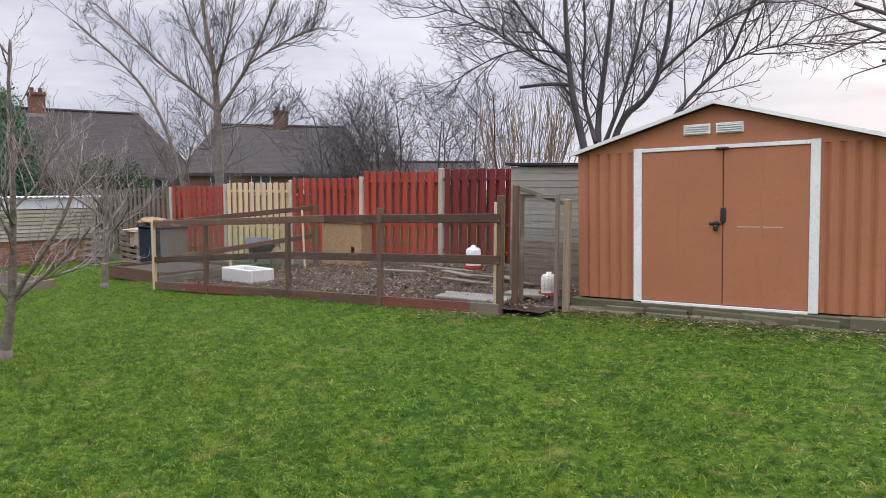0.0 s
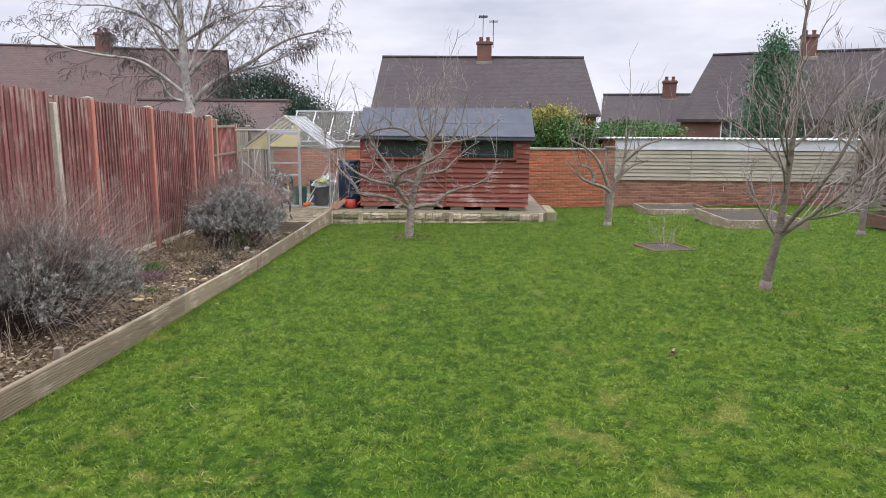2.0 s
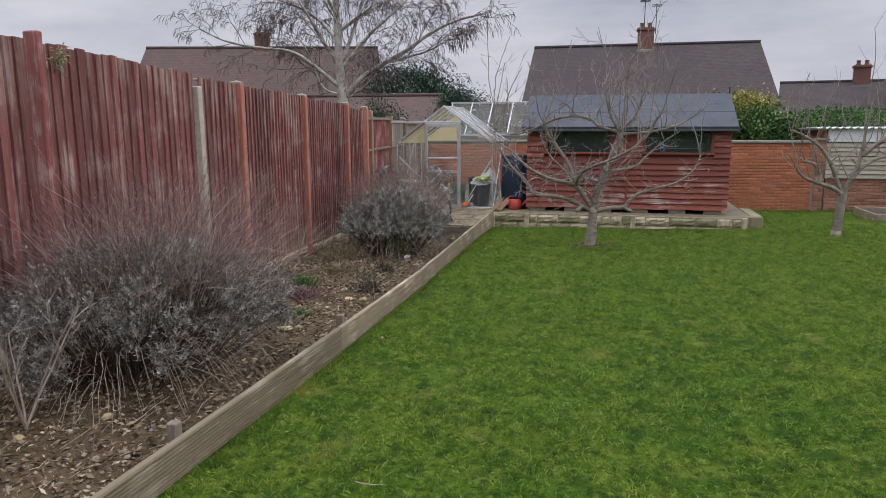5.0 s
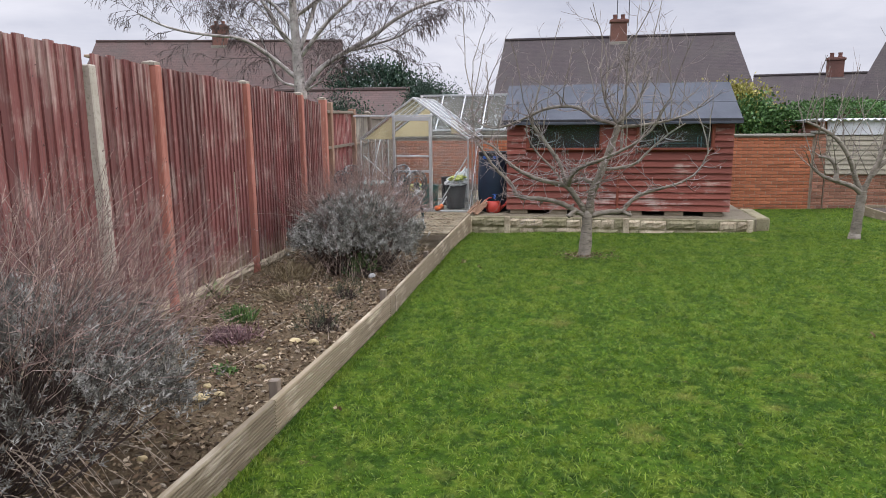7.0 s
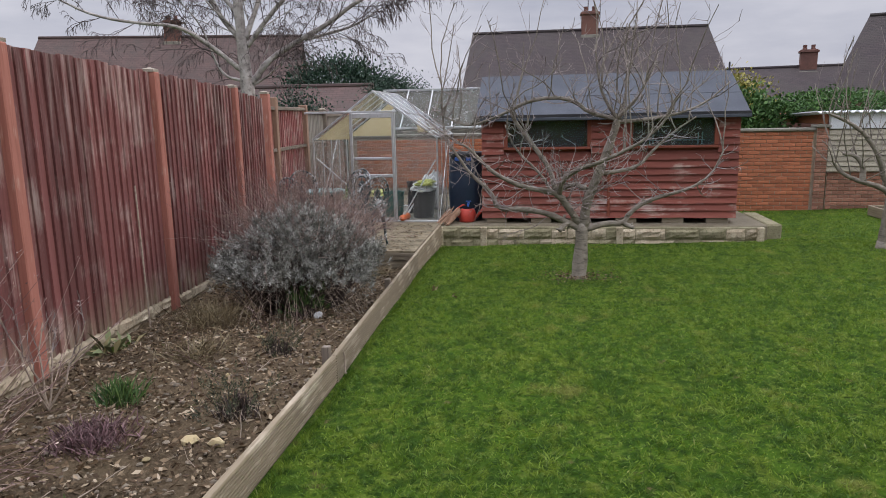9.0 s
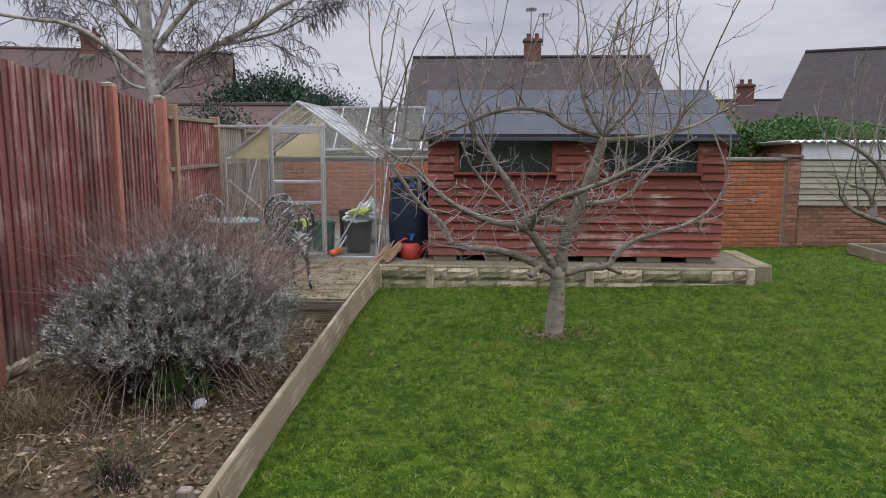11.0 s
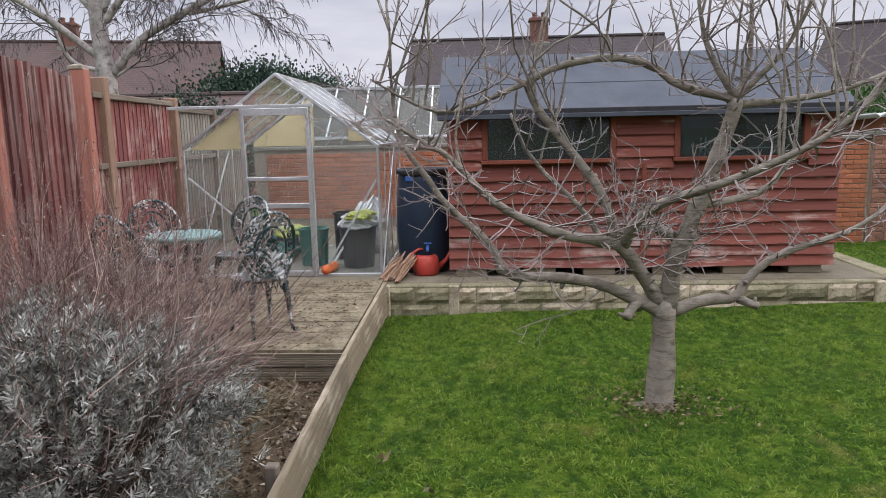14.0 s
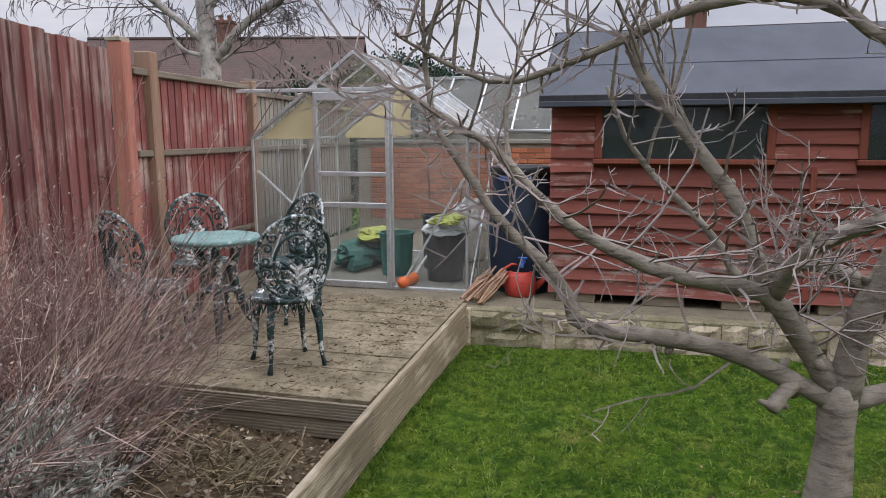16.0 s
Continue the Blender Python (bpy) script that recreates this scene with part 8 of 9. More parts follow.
def hen_run():
    k = Nodes("bark_chippings")
    fine, big = k.noise(28, 6, 0.75), k.noise(1.5, 4, 0.6)
    col = k.ramp(fine, ((0.3, (0.030, 0.022, 0.017)), (0.55, (0.085, 0.062, 0.048)), (0.75, (0.17, 0.135, 0.11))))
    col = k.mix(k.ramp(big, ((0.4, (0, 0, 0)), (0.7, (0.6, 0.6, 0.6)))), col, (0.11, 0.085, 0.065))
    chips = k.done(col, 0.95, fine, 0.05, 1.0, spec=0.1)
    corners = ((-4.55, 7.46), (-6.50, 7.56), (-11.75, 7.22))
    n, m = 70, 36
    v = []
    for i in range(n + 1):
        x = -4.0 - 7.9 * i / n
        yf = 7.50 if x > -6.5 else 7.56 + (x + 6.5) * 0.065
        for j in range(m + 1):
            y = yf + (back_y(x) - 0.03 - yf) * j / m
            v.append((x, y, ground_z(x, y) + 0.07 + 0.05 * noise.noise((x * 1.5, y * 1.5, 1)) + 0.03 * noise.noise((x * 6, y * 6, 4))))
    f = [(i * (m + 1) + j, i * (m + 1) + j + 1, (i + 1) * (m + 1) + j + 1, (i + 1) * (m + 1) + j) for i in range(n) for j in range(m)]
    solid("run_floor", Geo().add(v, f), chips, Matrix(), "dark bark chippings on the floor of the hen run", "ground", kind="structure", smooth=True)
    rng = np.random.default_rng(6)
    n = 15000
    xs = rng.uniform(-11.8, -4.2, n)
    ys = np.array([7.5 + (back_y(x) - 7.55) * q for x, q in zip(xs, rng.uniform(0.02, 1, n) ** 1.3)])
    zs = np.array([ground_z(x, y) for x, y in zip(xs, ys)]) + 0.09 + rng.uniform(-0.01, 0.03, n)
    W = np.stack([rng.normal(size=n), rng.normal(size=n), rng.normal(0, 0.4, n)], 1)
    ob = new("bark_chips", leaf_mesh("bark_chips", np.stack([xs, ys, zs], 1), W, rng.uniform(0.02, 0.07, n), rng.uniform(0.012, 0.03, n), M_LITTER_DARK, rng))
    tagged(ob, "bark chips in the hen run", "bark chips", kind="stuff")
    p = thing("hen_run", Matrix(), "hen run of brown rails, rough posts and chicken wire", "hen run")

    def rail(a, b, za, zb, h=0.10, nm="rail", mat=M_BROWN_X, t=0.03):
        a, b = Vector((*a, ground_z(*a) + za)), Vector((*b, ground_z(*b) + zb))
        d = b - a
        yaw, pit = math.degrees(math.atan2(d.y, d.x)), -math.degrees(math.asin(d.z / d.length))
        part(nm, Geo().box((0, -t / 2, -h / 2), (d.length, t / 2, h / 2), 0.006), mat, p, m=pose(*a, 0, pit, yaw))
    A, B, C = corners
    mid = lambda q: (A[0] + (C[0] - A[0]) * q, A[1] + (C[1] - A[1]) * q + 0.08 * (1 - abs(2 * q - 1)))
    rail(mid(0), mid(0.42), 1.22, 1.24, 0.115)
    rail(mid(0.42), mid(1), 1.24, 1.19, 0.11)
    rail(mid(0), mid(0.55), 0.70, 0.68, 0.11)
    rail(mid(0.55), mid(1), 0.68, 0.54, 0.10)
    for q0, q1, mt in ((0, 0.06, M_GREY_X), (0.06, 0.27, M_REDDISH), (0.27, 0.52, M_BROWN_X), (0.52, 0.70, M_BROWN_X), (0.70, 0.88, M_REDDISH), (0.88, 1.0, M_BROWN_X)):
        rail(mid(q0), mid(q1), 0.07, 0.07, 0.15, "kickboard", mt)
    # posts
    def post(x, y, h, w, mat, lean=0.0, nm="post"):
        part(nm, Geo().box((-w / 2, -w / 2, -0.05), (w / 2, w / 2, h), 0.005), mat, p, m=pose(x, y, ground_z(x, y), 0, lean, 0))
    post(A[0] - 0.02, A[1] + 0.05, 1.50, 0.075, M_BROWN_Z)
    post(A[0] - 0.07, A[1] + 0.02, 1.42, 0.04, M_PINE)
    post(*mid(0.27), 1.38, 0.07, M_BROWN_Z)
    post(*mid(0.53), 1.26, 0.07, M_BROWN_Z)
    post(*mid(0.80), 1.16, 0.07, M_BROWN_Z)
    post(C[0], C[1], 1.24, 0.06, M_PINE)
    D = (-11.72, 10.9)
    post(-11.1, 10.6, 1.42, 0.075, M_BROWN_Z)
    post(-11.0, 10.2, 1.30, 0.035, M_PINE, -3)
    post(-11.9, 9.0, 1.30, 0.045, M_PINE)
    rail((C[0], C[1]), (-11.15, 10.6), 1.19, 1.34, 0.10)
    rail((C[0], C[1]), (-11.15, 10.6), 0.52, 0.74, 0.10)
    rail((C[0], C[1]), (-11.6, 9.4), 0.10, 0.12, 0.24, "kickboard", M_GREY_X)
    # chicken wire: fine crossed strands
    def wire(a, b, z0, z1, step=0.055):
        L = math.hypot(b[0] - a[0], b[1] - a[1])
        g = []
        n = int(L / step)
        hgt = z1 - z0
        for i in range(-int(hgt / step), n):
            for s in (1, -1):
                u0, u1 = i * step, i * step + hgt
                w0, w1 = z0, z1
                if s < 0:
                    w0, w1 = z1, z0
                if u0 < 0:
                    w0 += s * (-u0)
                    u0 = 0
                if u1 > L:
                    w1 -= s * (u1 - L)
                    u1 = L
                if u1 - u0 < 0.02:
                    continue
                q = lambda u, w: (a[0] + (b[0] - a[0]) * u / L, a[1] + (b[1] - a[1]) * u / L, ground_z(a[0] + (b[0] - a[0]) * u / L, a[1]) + w)
                g.append((q(u0, w0), q(u1, w1)))
        ob = new("chicken_wire", stalk_mesh("chicken_wire", np.array(g), np.full(len(g), 0.0016), M_WIRE))
        ob.parent = p
        tagged(ob, "fine grey chicken wire", kind="stuff")
    wire(mid(0), mid(1), 0.12, 1.2)
    wire((C[0], C[1]), (-11.15, 10.6), 0.2, 1.2)

    # gate beside the run
    g = thing("gate", pose(-4.22, 7.92, ground_z(-4.2, 7.9)), "narrow wire gate in a weathered timber frame", "gate")
    for lo, hi in (((-0.30, -0.02, 0.03), (-0.255, 0.02, 1.50)), ((0.20, -0.02, 0.03), (0.245, 0.02, 1.50))):
        part("stile", Geo().box(lo, hi, 0.004), M_GREY_Z, g)
    for z in (0.05, 0.72, 1.47):
        part("crossbar", Geo().box((-0.255, -0.018, z - 0.025), (0.20, 0.018, z + 0.025), 0.004), M_GREY_X, g)
    st = [((x, 0, 0.05), (x, 0, 1.47)) for x in np.arange(-0.24, 0.2, 0.05)] + [((-0.25, 0, z), (0.2, 0, z)) for z in np.arange(0.1, 1.46, 0.06)]
    ob = new("wire_mesh", stalk_mesh("wire_mesh", np.array(st), np.full(len(st), 0.0018), M_WIRE))
    ob.parent = g
    tagged(ob, "square wire mesh", kind="stuff")
    post(-3.92, 8.05, 1.42, 0.075, M_PINE_OLD)
    post(-4.52, 7.80, 1.62, 0.07, M_BROWN_Z)
    rail((-4.55, 7.82), (-3.92, 8.05), 1.60, 1.36, 0.06, "rail", M_GREY_X)

    # weathered hut behind the gate
    h = thing("hut", pose(-4.95, 9.45, ground_z(-4.9, 9.4) + 0.05), "small hut of grey overlapping boards with a felt roof", "hut")
    for r in range(18):
        z = r * 0.102
        mt = M_BLOCKWOOD if r > 6 else M_GREY_X
        part("board", Geo().prism([(-0.02, z - 0.012), (0.006, z), (0.0, z + 0.106), (-0.02, z + 0.106)], "x", -0.62, 0.78), mt, h, m=pose(0, 0, 0, 0, 0, 0) @ Matrix.Scale(-1, 4, (0, 1, 0)))
    part("wall", Geo().box((-0.62, 0.021, 0), (0.78, 1.6, 1.84)), M_GREY_Z, h)
    part("roof", Geo().box((-0.70, -0.06, -0.02), (0.86, 1.7, 0.025), 0.006), M_BLACK, h, m=pose(0, 0, 1.87, -1, 1.0, 0))

    # OSB nest box
    z = ground_z(-10.7, 11.1) + 0.06
    b = thing("nest_box", pose(-10.75, 11.05, z, 0, 0, 4), "chipboard nest box with a dark pop hole", "nest box")
    for lo, hi in (((-0.55, -0.012, 0), (0.20, 0.012, 0.92)), ((0.20, -0.012, 0), (0.26, 0.012, 0.92)), ((0.36, -0.012, 0), (0.55, 0.012, 0.92)), ((0.26, -0.012, 0), (0.36, 0.012, 0.10)), ((0.26, -0.012, 0.42), (0.36, 0.012, 0.92))):
        part("panel", Geo().box(lo, hi), M_OSB, b)
    part("panel", Geo().box((-0.55, 0.45, 0), (0.55, 0.47, 0.92)), M_OSB, b)
    for x in (-0.55, 0.53):
        part("panel", Geo().box((x, 0.013, 0), (x + 0.02, 0.449, 0.92)), M_OSB, b)
    part("lid", Geo().box((-0.60, -0.05, 0.0), (0.60, 0.52, 0.022), 0.004), M_OSB, b, m=pose(0, 0, 0.925, 2, 0, 0))
    part("ramp", Geo().box((0.22, -0.50, 0.0), (0.42, 0.0, 0.02), 0.004), M_BROWN_X, b, m=pose(0, 0, 0.02, 8, 0, 0))

    # drinker, feeder, sink, wheelbarrow
    def drinker(x, y, base, body, label, s=1.0):
        zz = ground_z(x, y) + 0.09
        t = thing("drinker", pose(x, y, zz), label, "poultry drinker")
        part("tray", Geo().lathe([(0.0, 0.0), (0.15 * s, 0.0), (0.165 * s, 0.03 * s), (0.165 * s, 0.07 * s), (0.155 * s, 0.07 * s), (0.15 * s, 0.02), (0.0, 0.02)], 24), base, t, smooth=False)
        part("reservoir", Geo().lathe([(0.0, 0.025), (0.125 * s, 0.025), (0.125 * s, 0.08 * s), (0.118 * s, 0.10 * s), (0.125 * s, 0.12 * s), (0.125 * s, 0.30 * s), (0.10 * s, 0.345 * s), (0.045 * s, 0.36 * s), (0.04 * s, 0.39 * s), (0.0, 0.395 * s)], 24), body, t, smooth=True)
    drinker(-4.45, 8.6, M_REDDULL, M_FEEDER, "white plastic feeder on a red tray behind the gate", 0.85)
    drinker(-7.35, 11.1, M_RED, M_WHITE, "white plastic drinker standing in the run", 1.15)
    zz = ground_z(-10.3, 8.3) + 0.08
    s = thing("sink", pose(-10.35, 8.2, zz, 0, 0, -4), "old white ceramic sink used as a trough", "sink")
    for nm, lo, hi in (("side", (-0.45, -0.25, 0), (0.45, -0.20, 0.25)), ("side", (-0.45, 0.20, 0), (0.45, 0.25, 0.25)), ("end", (-0.45, -0.199, 0), (-0.40, 0.199, 0.25)), ("end", (0.40, -0.199, 0), (0.45, 0.199, 0.25)), ("base", (-0.399, -0.199, 0), (0.399, 0.199, 0.04))):
        part(nm, Geo().box(lo, hi, 0.012), M_WHITE, s)
    w = thing("wheelbarrow", pose(-12.9, 10.55, ground_z(-12.9, 10.55) + 0.06, 0, 0, 150), "blue-grey wheelbarrow standing in the run", "wheelbarrow")
    g = Geo()
    top = [(-0.42, -0.32, 0.52), (0.48, -0.28, 0.60), (0.48, 0.28, 0.60), (-0.42, 0.32, 0.52)]
    bot = [(-0.22, -0.2, 0.26), (0.20, -0.18, 0.24), (0.20, 0.18, 0.24), (-0.22, 0.2, 0.26)]
    inn = [(x * 0.95, y * 0.94, z) for x, y, z in top]
    inb = [(x * 0.93, y * 0.92, z + 0.02) for x, y, z in bot]
    g.add(top + bot + inn + inb, [(7, 6, 5, 4)] + [(i, 4 + i, 4 + (i + 1) % 4, (i + 1) % 4) for i in range(4)] + [(i, (i + 1) % 4, 8 + (i + 1) % 4, 8 + i) for i in range(4)] + [(8 + i, 8 + (i + 1) % 4, 12 + (i + 1) % 4, 12 + i) for i in range(4)] + [(12, 13, 14, 15)])
    part("tray", g, M_BARROW, w)
    wh = part("wheel", Geo().tube([(0.62 + 0.165 * math.cos(i * math.pi / 10), 0, 0.19 + 0.165 * math.sin(i * math.pi / 10)) for i in range(21)], 0.04, 8, False), M_BLACKP, w, smooth=True)
    part("hub", Geo().tube([(0.62, -0.05, 0.19), (0.62, 0.05, 0.19)], 0.06, 12), M_DARKMETAL, wh)
    for sg in (-1, 1):
        part("handle", Geo().tube([(0.62, sg * 0.08, 0.19), (0.1, sg * 0.20, 0.25), (-0.45, sg * 0.27, 0.45), (-0.85, sg * 0.29, 0.52)], 0.016, 7), M_DARKMETAL, w)
        part("leg", Geo().tube([(-0.15, sg * 0.21, 0.27), (-0.25, sg * 0.24, 0.0)], 0.014, 7), M_DARKMETAL, w)
    # planks and slabs lying in the run
    rnd = random.Random(9)
    for i, (x, y, yaw) in enumerate(((-6.3, 9.4, 10), (-6.0, 9.9, 25), (-6.8, 10.0, -8), (-7.6, 10.6, 15), (-5.6, 9.6, -20), (-8.2, 9.9, 40))):
        solid("plank", Geo().box((-0.5, -0.07, 0), (0.5, 0.07, 0.03), 0.005), M_GREY_X, pose(x, y, ground_z(x, y) + 0.095 + 0.01 * i, 2, 3, yaw), "grey plank lying in the hen run", "plank", "planks in the run")
    for x, y in ((-5.0, 7.95), (-4.75, 8.6), (-5.5, 8.0)):
        solid("paving_slab", Geo().box((-0.3, -0.25, 0), (0.3, 0.25, 0.045), 0.01), M_CONC_GREY, pose(x, y, ground_z(x, y) + 0.09, 0, 0, 8), "dusty paving slab inside the run", "slab", "slabs in the run")


M_LITTER_DARK = M_LITTER
M_WIRE = mottled("galvanised_wire", (0.16, 0.155, 0.15), (0.22, 0.21, 0.20), (0.12, 0.10, 0.09), 20.0, 0.5, 0.0, metal=0.6)
M_REDDISH = wood("reddish_board", (0.10, 0.035, 0.022), (0.17, 0.062, 0.038), (0.25, 0.17, 0.12), 0, 0.3, 0.15)
M_PINE_OLD = wood("greyed_pine", (0.20, 0.15, 0.10), (0.32, 0.25, 0.17), (0.42, 0.36, 0.28), 2, 0.35, 0.1)
M_BLOCKWOOD = wood("silver_grey_boards", (0.14, 0.125, 0.105), (0.25, 0.23, 0.19), (0.34, 0.32, 0.28), 0, 0.4, 0.14)
M_OSB = mottled("chipboard", (0.30, 0.19, 0.09), (0.40, 0.27, 0.14), (0.22, 0.13, 0.06), 14.0, 0.85, 0.003, 0.05, fine=60)
M_REDDULL = mottled("dull_red_plastic", (0.26, 0.05, 0.04), (0.32, 0.07, 0.055), (0.2, 0.08, 0.06), 6.0, 0.5, 0.001)
M_FEEDER = mottled("cloudy_white_plastic", (0.55, 0.50, 0.45), (0.62, 0.58, 0.54), (0.45, 0.38, 0.33), 10.0, 0.4, 0.001)
M_BARROW = mottled("blue_grey_tray", (0.07, 0.085, 0.10), (0.11, 0.125, 0.14), (0.16, 0.13, 0.10), 5.0, 0.6, 0.002)
hen_run()


# ---- raised beds and the corner heap ----
def raised_bed(x, y, lx, ly, h, mat, label, yaw=0):
    z = ground_z(x, y) - 0.02
    b = thing("raised_bed", pose(x, y, z, 0, 0, yaw), label, "raised bed", "raised beds")
    for lo, hi in (((-lx / 2, -ly / 2, 0), (lx / 2, -ly / 2 + 0.035, h)), ((-lx / 2, ly / 2 - 0.035, 0), (lx / 2, ly / 2, h)), ((-lx / 2, -ly / 2 + 0.036, 0), (-lx / 2 + 0.035, ly / 2 - 0.036, h)), ((lx / 2 - 0.035, -ly / 2 + 0.036, 0), (lx / 2, ly / 2 - 0.036, h))):
        part("board", Geo().box(lo, hi, 0.006), mat, b)
    part("soil", Geo().box((-lx / 2 + 0.036, -ly / 2 + 0.036, 0), (lx / 2 - 0.036, ly / 2 - 0.036, h - 0.06), 0.01), M_SOIL_DARK, b)


M_SOIL_DARK = mottled("dark_soil", (0.045, 0.035, 0.025), (0.075, 0.06, 0.045), (0.12, 0.095, 0.07), 8.0, 0.95, 0.03, fine=50, strength=1.0)
raised_bed(-15.15, 5.75, 2.1, 1.6, 0.24, M_EDGE, "low timber raised bed of dark soil on the lawn")
raised_bed(-18.2, 5.0, 1.4, 1.6, 0.18, M_EDGE, "low timber raised bed near the outbuilding")
raised_bed(-13.4, 8.7, 2.1, 1.75, 0.26, M_BROWN_X, "brown timber raised bed beside the hen run")


def corner_heap():
    # pallet compost bays with old rugs thrown over
    x, y = -17.0, 9.9
    z = ground_z(x, y)
    c = thing("compost_bay", pose(x, y, z, 0, 0, -10), "compost bay knocked together from grey pallets", "compost bay")
    for i in range(6):
        part("slat", Geo().box((-0.9, -0.02, 0.04 + i * 0.14), (0.65, 0.0, 0.13 + i * 0.14), 0.004), M_GREY_X, c)
    for xx in (-0.9, -0.4, 0.1, 0.6):
        part("upright", Geo().box((xx, 0.001, 0), (xx + 0.09, 0.09, 0.92), 0.004), M_GREY_Z, c)
    for i in range(6):
        part("slat", Geo().box((-0.9, 0.9, 0.04 + i * 0.14), (0.65, 0.92, 0.13 + i * 0.14), 0.004), M_GREY_X, c)
    part("heap", Geo().box((-0.85, 0.1, 0.0), (0.6, 0.88, 0.8), 0.15), M_SOIL_DARK, c)
    b = thing("compost_bin", pose(-15.75, 9.6, ground_z(-15.75, 9.6), 0, 0, -8), "dark blue-black panelled bin beside the compost bay", "bin")
    part("front_panel", Geo().box((-0.60, -0.02, 0.12), (0.60, 0.01, 0.94), 0.01), M_BLUE_DARK, b)
    for xx in (-0.65, 0.60):
        part("post", Geo().box((xx, -0.03, 0), (xx + 0.05, 0.6, 0.98), 0.006), M_GREY_Z, b)
    part("back_panel", Geo().box((-0.60, 0.58, 0.1), (0.60, 0.6, 0.95)), M_GREY_Z, b)
    part("lid", Geo().box((-0.66, -0.06, 0.98), (0.68, 0.64, 1.02), 0.008), M_BLACK, b)
    crumpled("rug", -16.95, 10.1, z + 0.82, 0.55, 0.40, 0.07, M_RUG, "old beige rug thrown over the compost bay", "rug", 21.0)
    crumpled("rug", -16.0, 9.85, z + 1.08, 0.42, 0.30, 0.10, M_RUG2, "old brown carpet heaped on the bay", "rug", 24.0)
    # hanging flap of the rug
    n = 12
    v, f = [], []
    for i in range(n + 1):
        for j in range(6):
            xx = -0.35 + 0.7 * i / n
            v.append((xx, -0.03 - 0.02 * math.sin(i * 1.3 + j * 0.4), 0.92 - 0.085 * j - (0.03 * math.sin(i * 0.9) if j == 5 else 0)))
    for i in range(n):
        for j in range(5):
            f.append((i * 6 + j, i * 6 + j + 1, (i + 1) * 6 + j + 1, (i + 1) * 6 + j))
    ob = solid("rug", Geo().add(v, f), M_RUG, pose(-16.75, 9.84, z, 0, 0, -10), "beige rug hanging down the front of the bay", "rug")
    md = ob.modifiers.new("thick", "SOLIDIFY")
    md.thickness = 0.02
    # trellis and pallet leaning
    t = thing("pallet", pose(-18.5, 9.6, ground_z(-18.5, 9.6), -8, 0, 5), "grey pallet leaning in the corner", "pallet")
    for i in range(6):
        part("slat", Geo().box((-0.5, 0, 0.05 + i * 0.16), (0.5, 0.02, 0.14 + i * 0.16), 0.003), M_GREY_X, t)
    for xx in (-0.45, 0.0, 0.4):
        part("bearer", Geo().box((xx, 0.021, 0), (xx + 0.06, 0.1, 1.0), 0.004), M_GREY_Z, t)
    solid("pole", Geo().tube([(-17.6, 9.2, ground_z(-17.6, 9.2)), (-17.65, 9.25, 1.2)], [0.035, 0.03], 8), M_GREY_Z, Matrix(), "rough upright post beside the compost bay", "post")
    # small shrub in a stick square on the lawn
    x, y = -11.3, 2.95
    z = ground_z(x, y)
    s = thing("stick_border", pose(x, y, z, 0, 0, 15), "square of thin sticks round a small shrub", "edging")
    for lo, hi in (((-0.35, -0.36, 0.0), (0.35, -0.33, 0.05)), ((-0.35, 0.33, 0.0), (0.35, 0.36, 0.05)), ((-0.36, -0.329, 0), (-0.33, 0.329, 0.05)), ((0.33, -0.329, 0), (0.36, 0.329, 0.05))):
        part("stick", Geo().box(lo, hi, 0.008), M_BROWN_X, s)
    part("soil", Geo().box((-0.329, -0.329, 0), (0.329, 0.329, 0.03), 0.01), M_SOIL_DARK, s)
    g = Grower(55, 0.2, 0.16, 0.003, 500)
    for k in range(9):
        a = k * 0.7
        g.limb((0.05 * math.cos(a), 0.05 * math.sin(a), z + 0.02), (math.cos(a) * 0.5, math.sin(a) * 0.5, 1), g.rnd.uniform(0.2, 0.48), 0.005, 0, 3, (3, 2), 0.6, 0.45)
    b = thing("small_shrub", pose(x, y, 0), "small bare twiggy shrub on the lawn", "shrub")
    tagged(part("stem_growth", g.wood, M_TWIG, b), kind="stuff")
    tagged(part("twig_growth", g.twigs, M_TWIG, b), kind="stuff")


M_BLUE_DARK = mottled("blue_black_panel", (0.012, 0.018, 0.027), (0.020, 0.029, 0.042), (0.03, 0.04, 0.05), 3.0, 0.8, 0.002, spec=0.1)
M_RUG = mottled("beige_rug", (0.30, 0.235, 0.165), (0.38, 0.30, 0.22), (0.24, 0.18, 0.12), 4.0, 0.95, 0.004, fine=90)
M_RUG2 = mottled("brown_carpet", (0.22, 0.15, 0.085), (0.30, 0.21, 0.13), (0.15, 0.10, 0.06), 4.0, 0.95, 0.004, fine=90)
corner_heap()

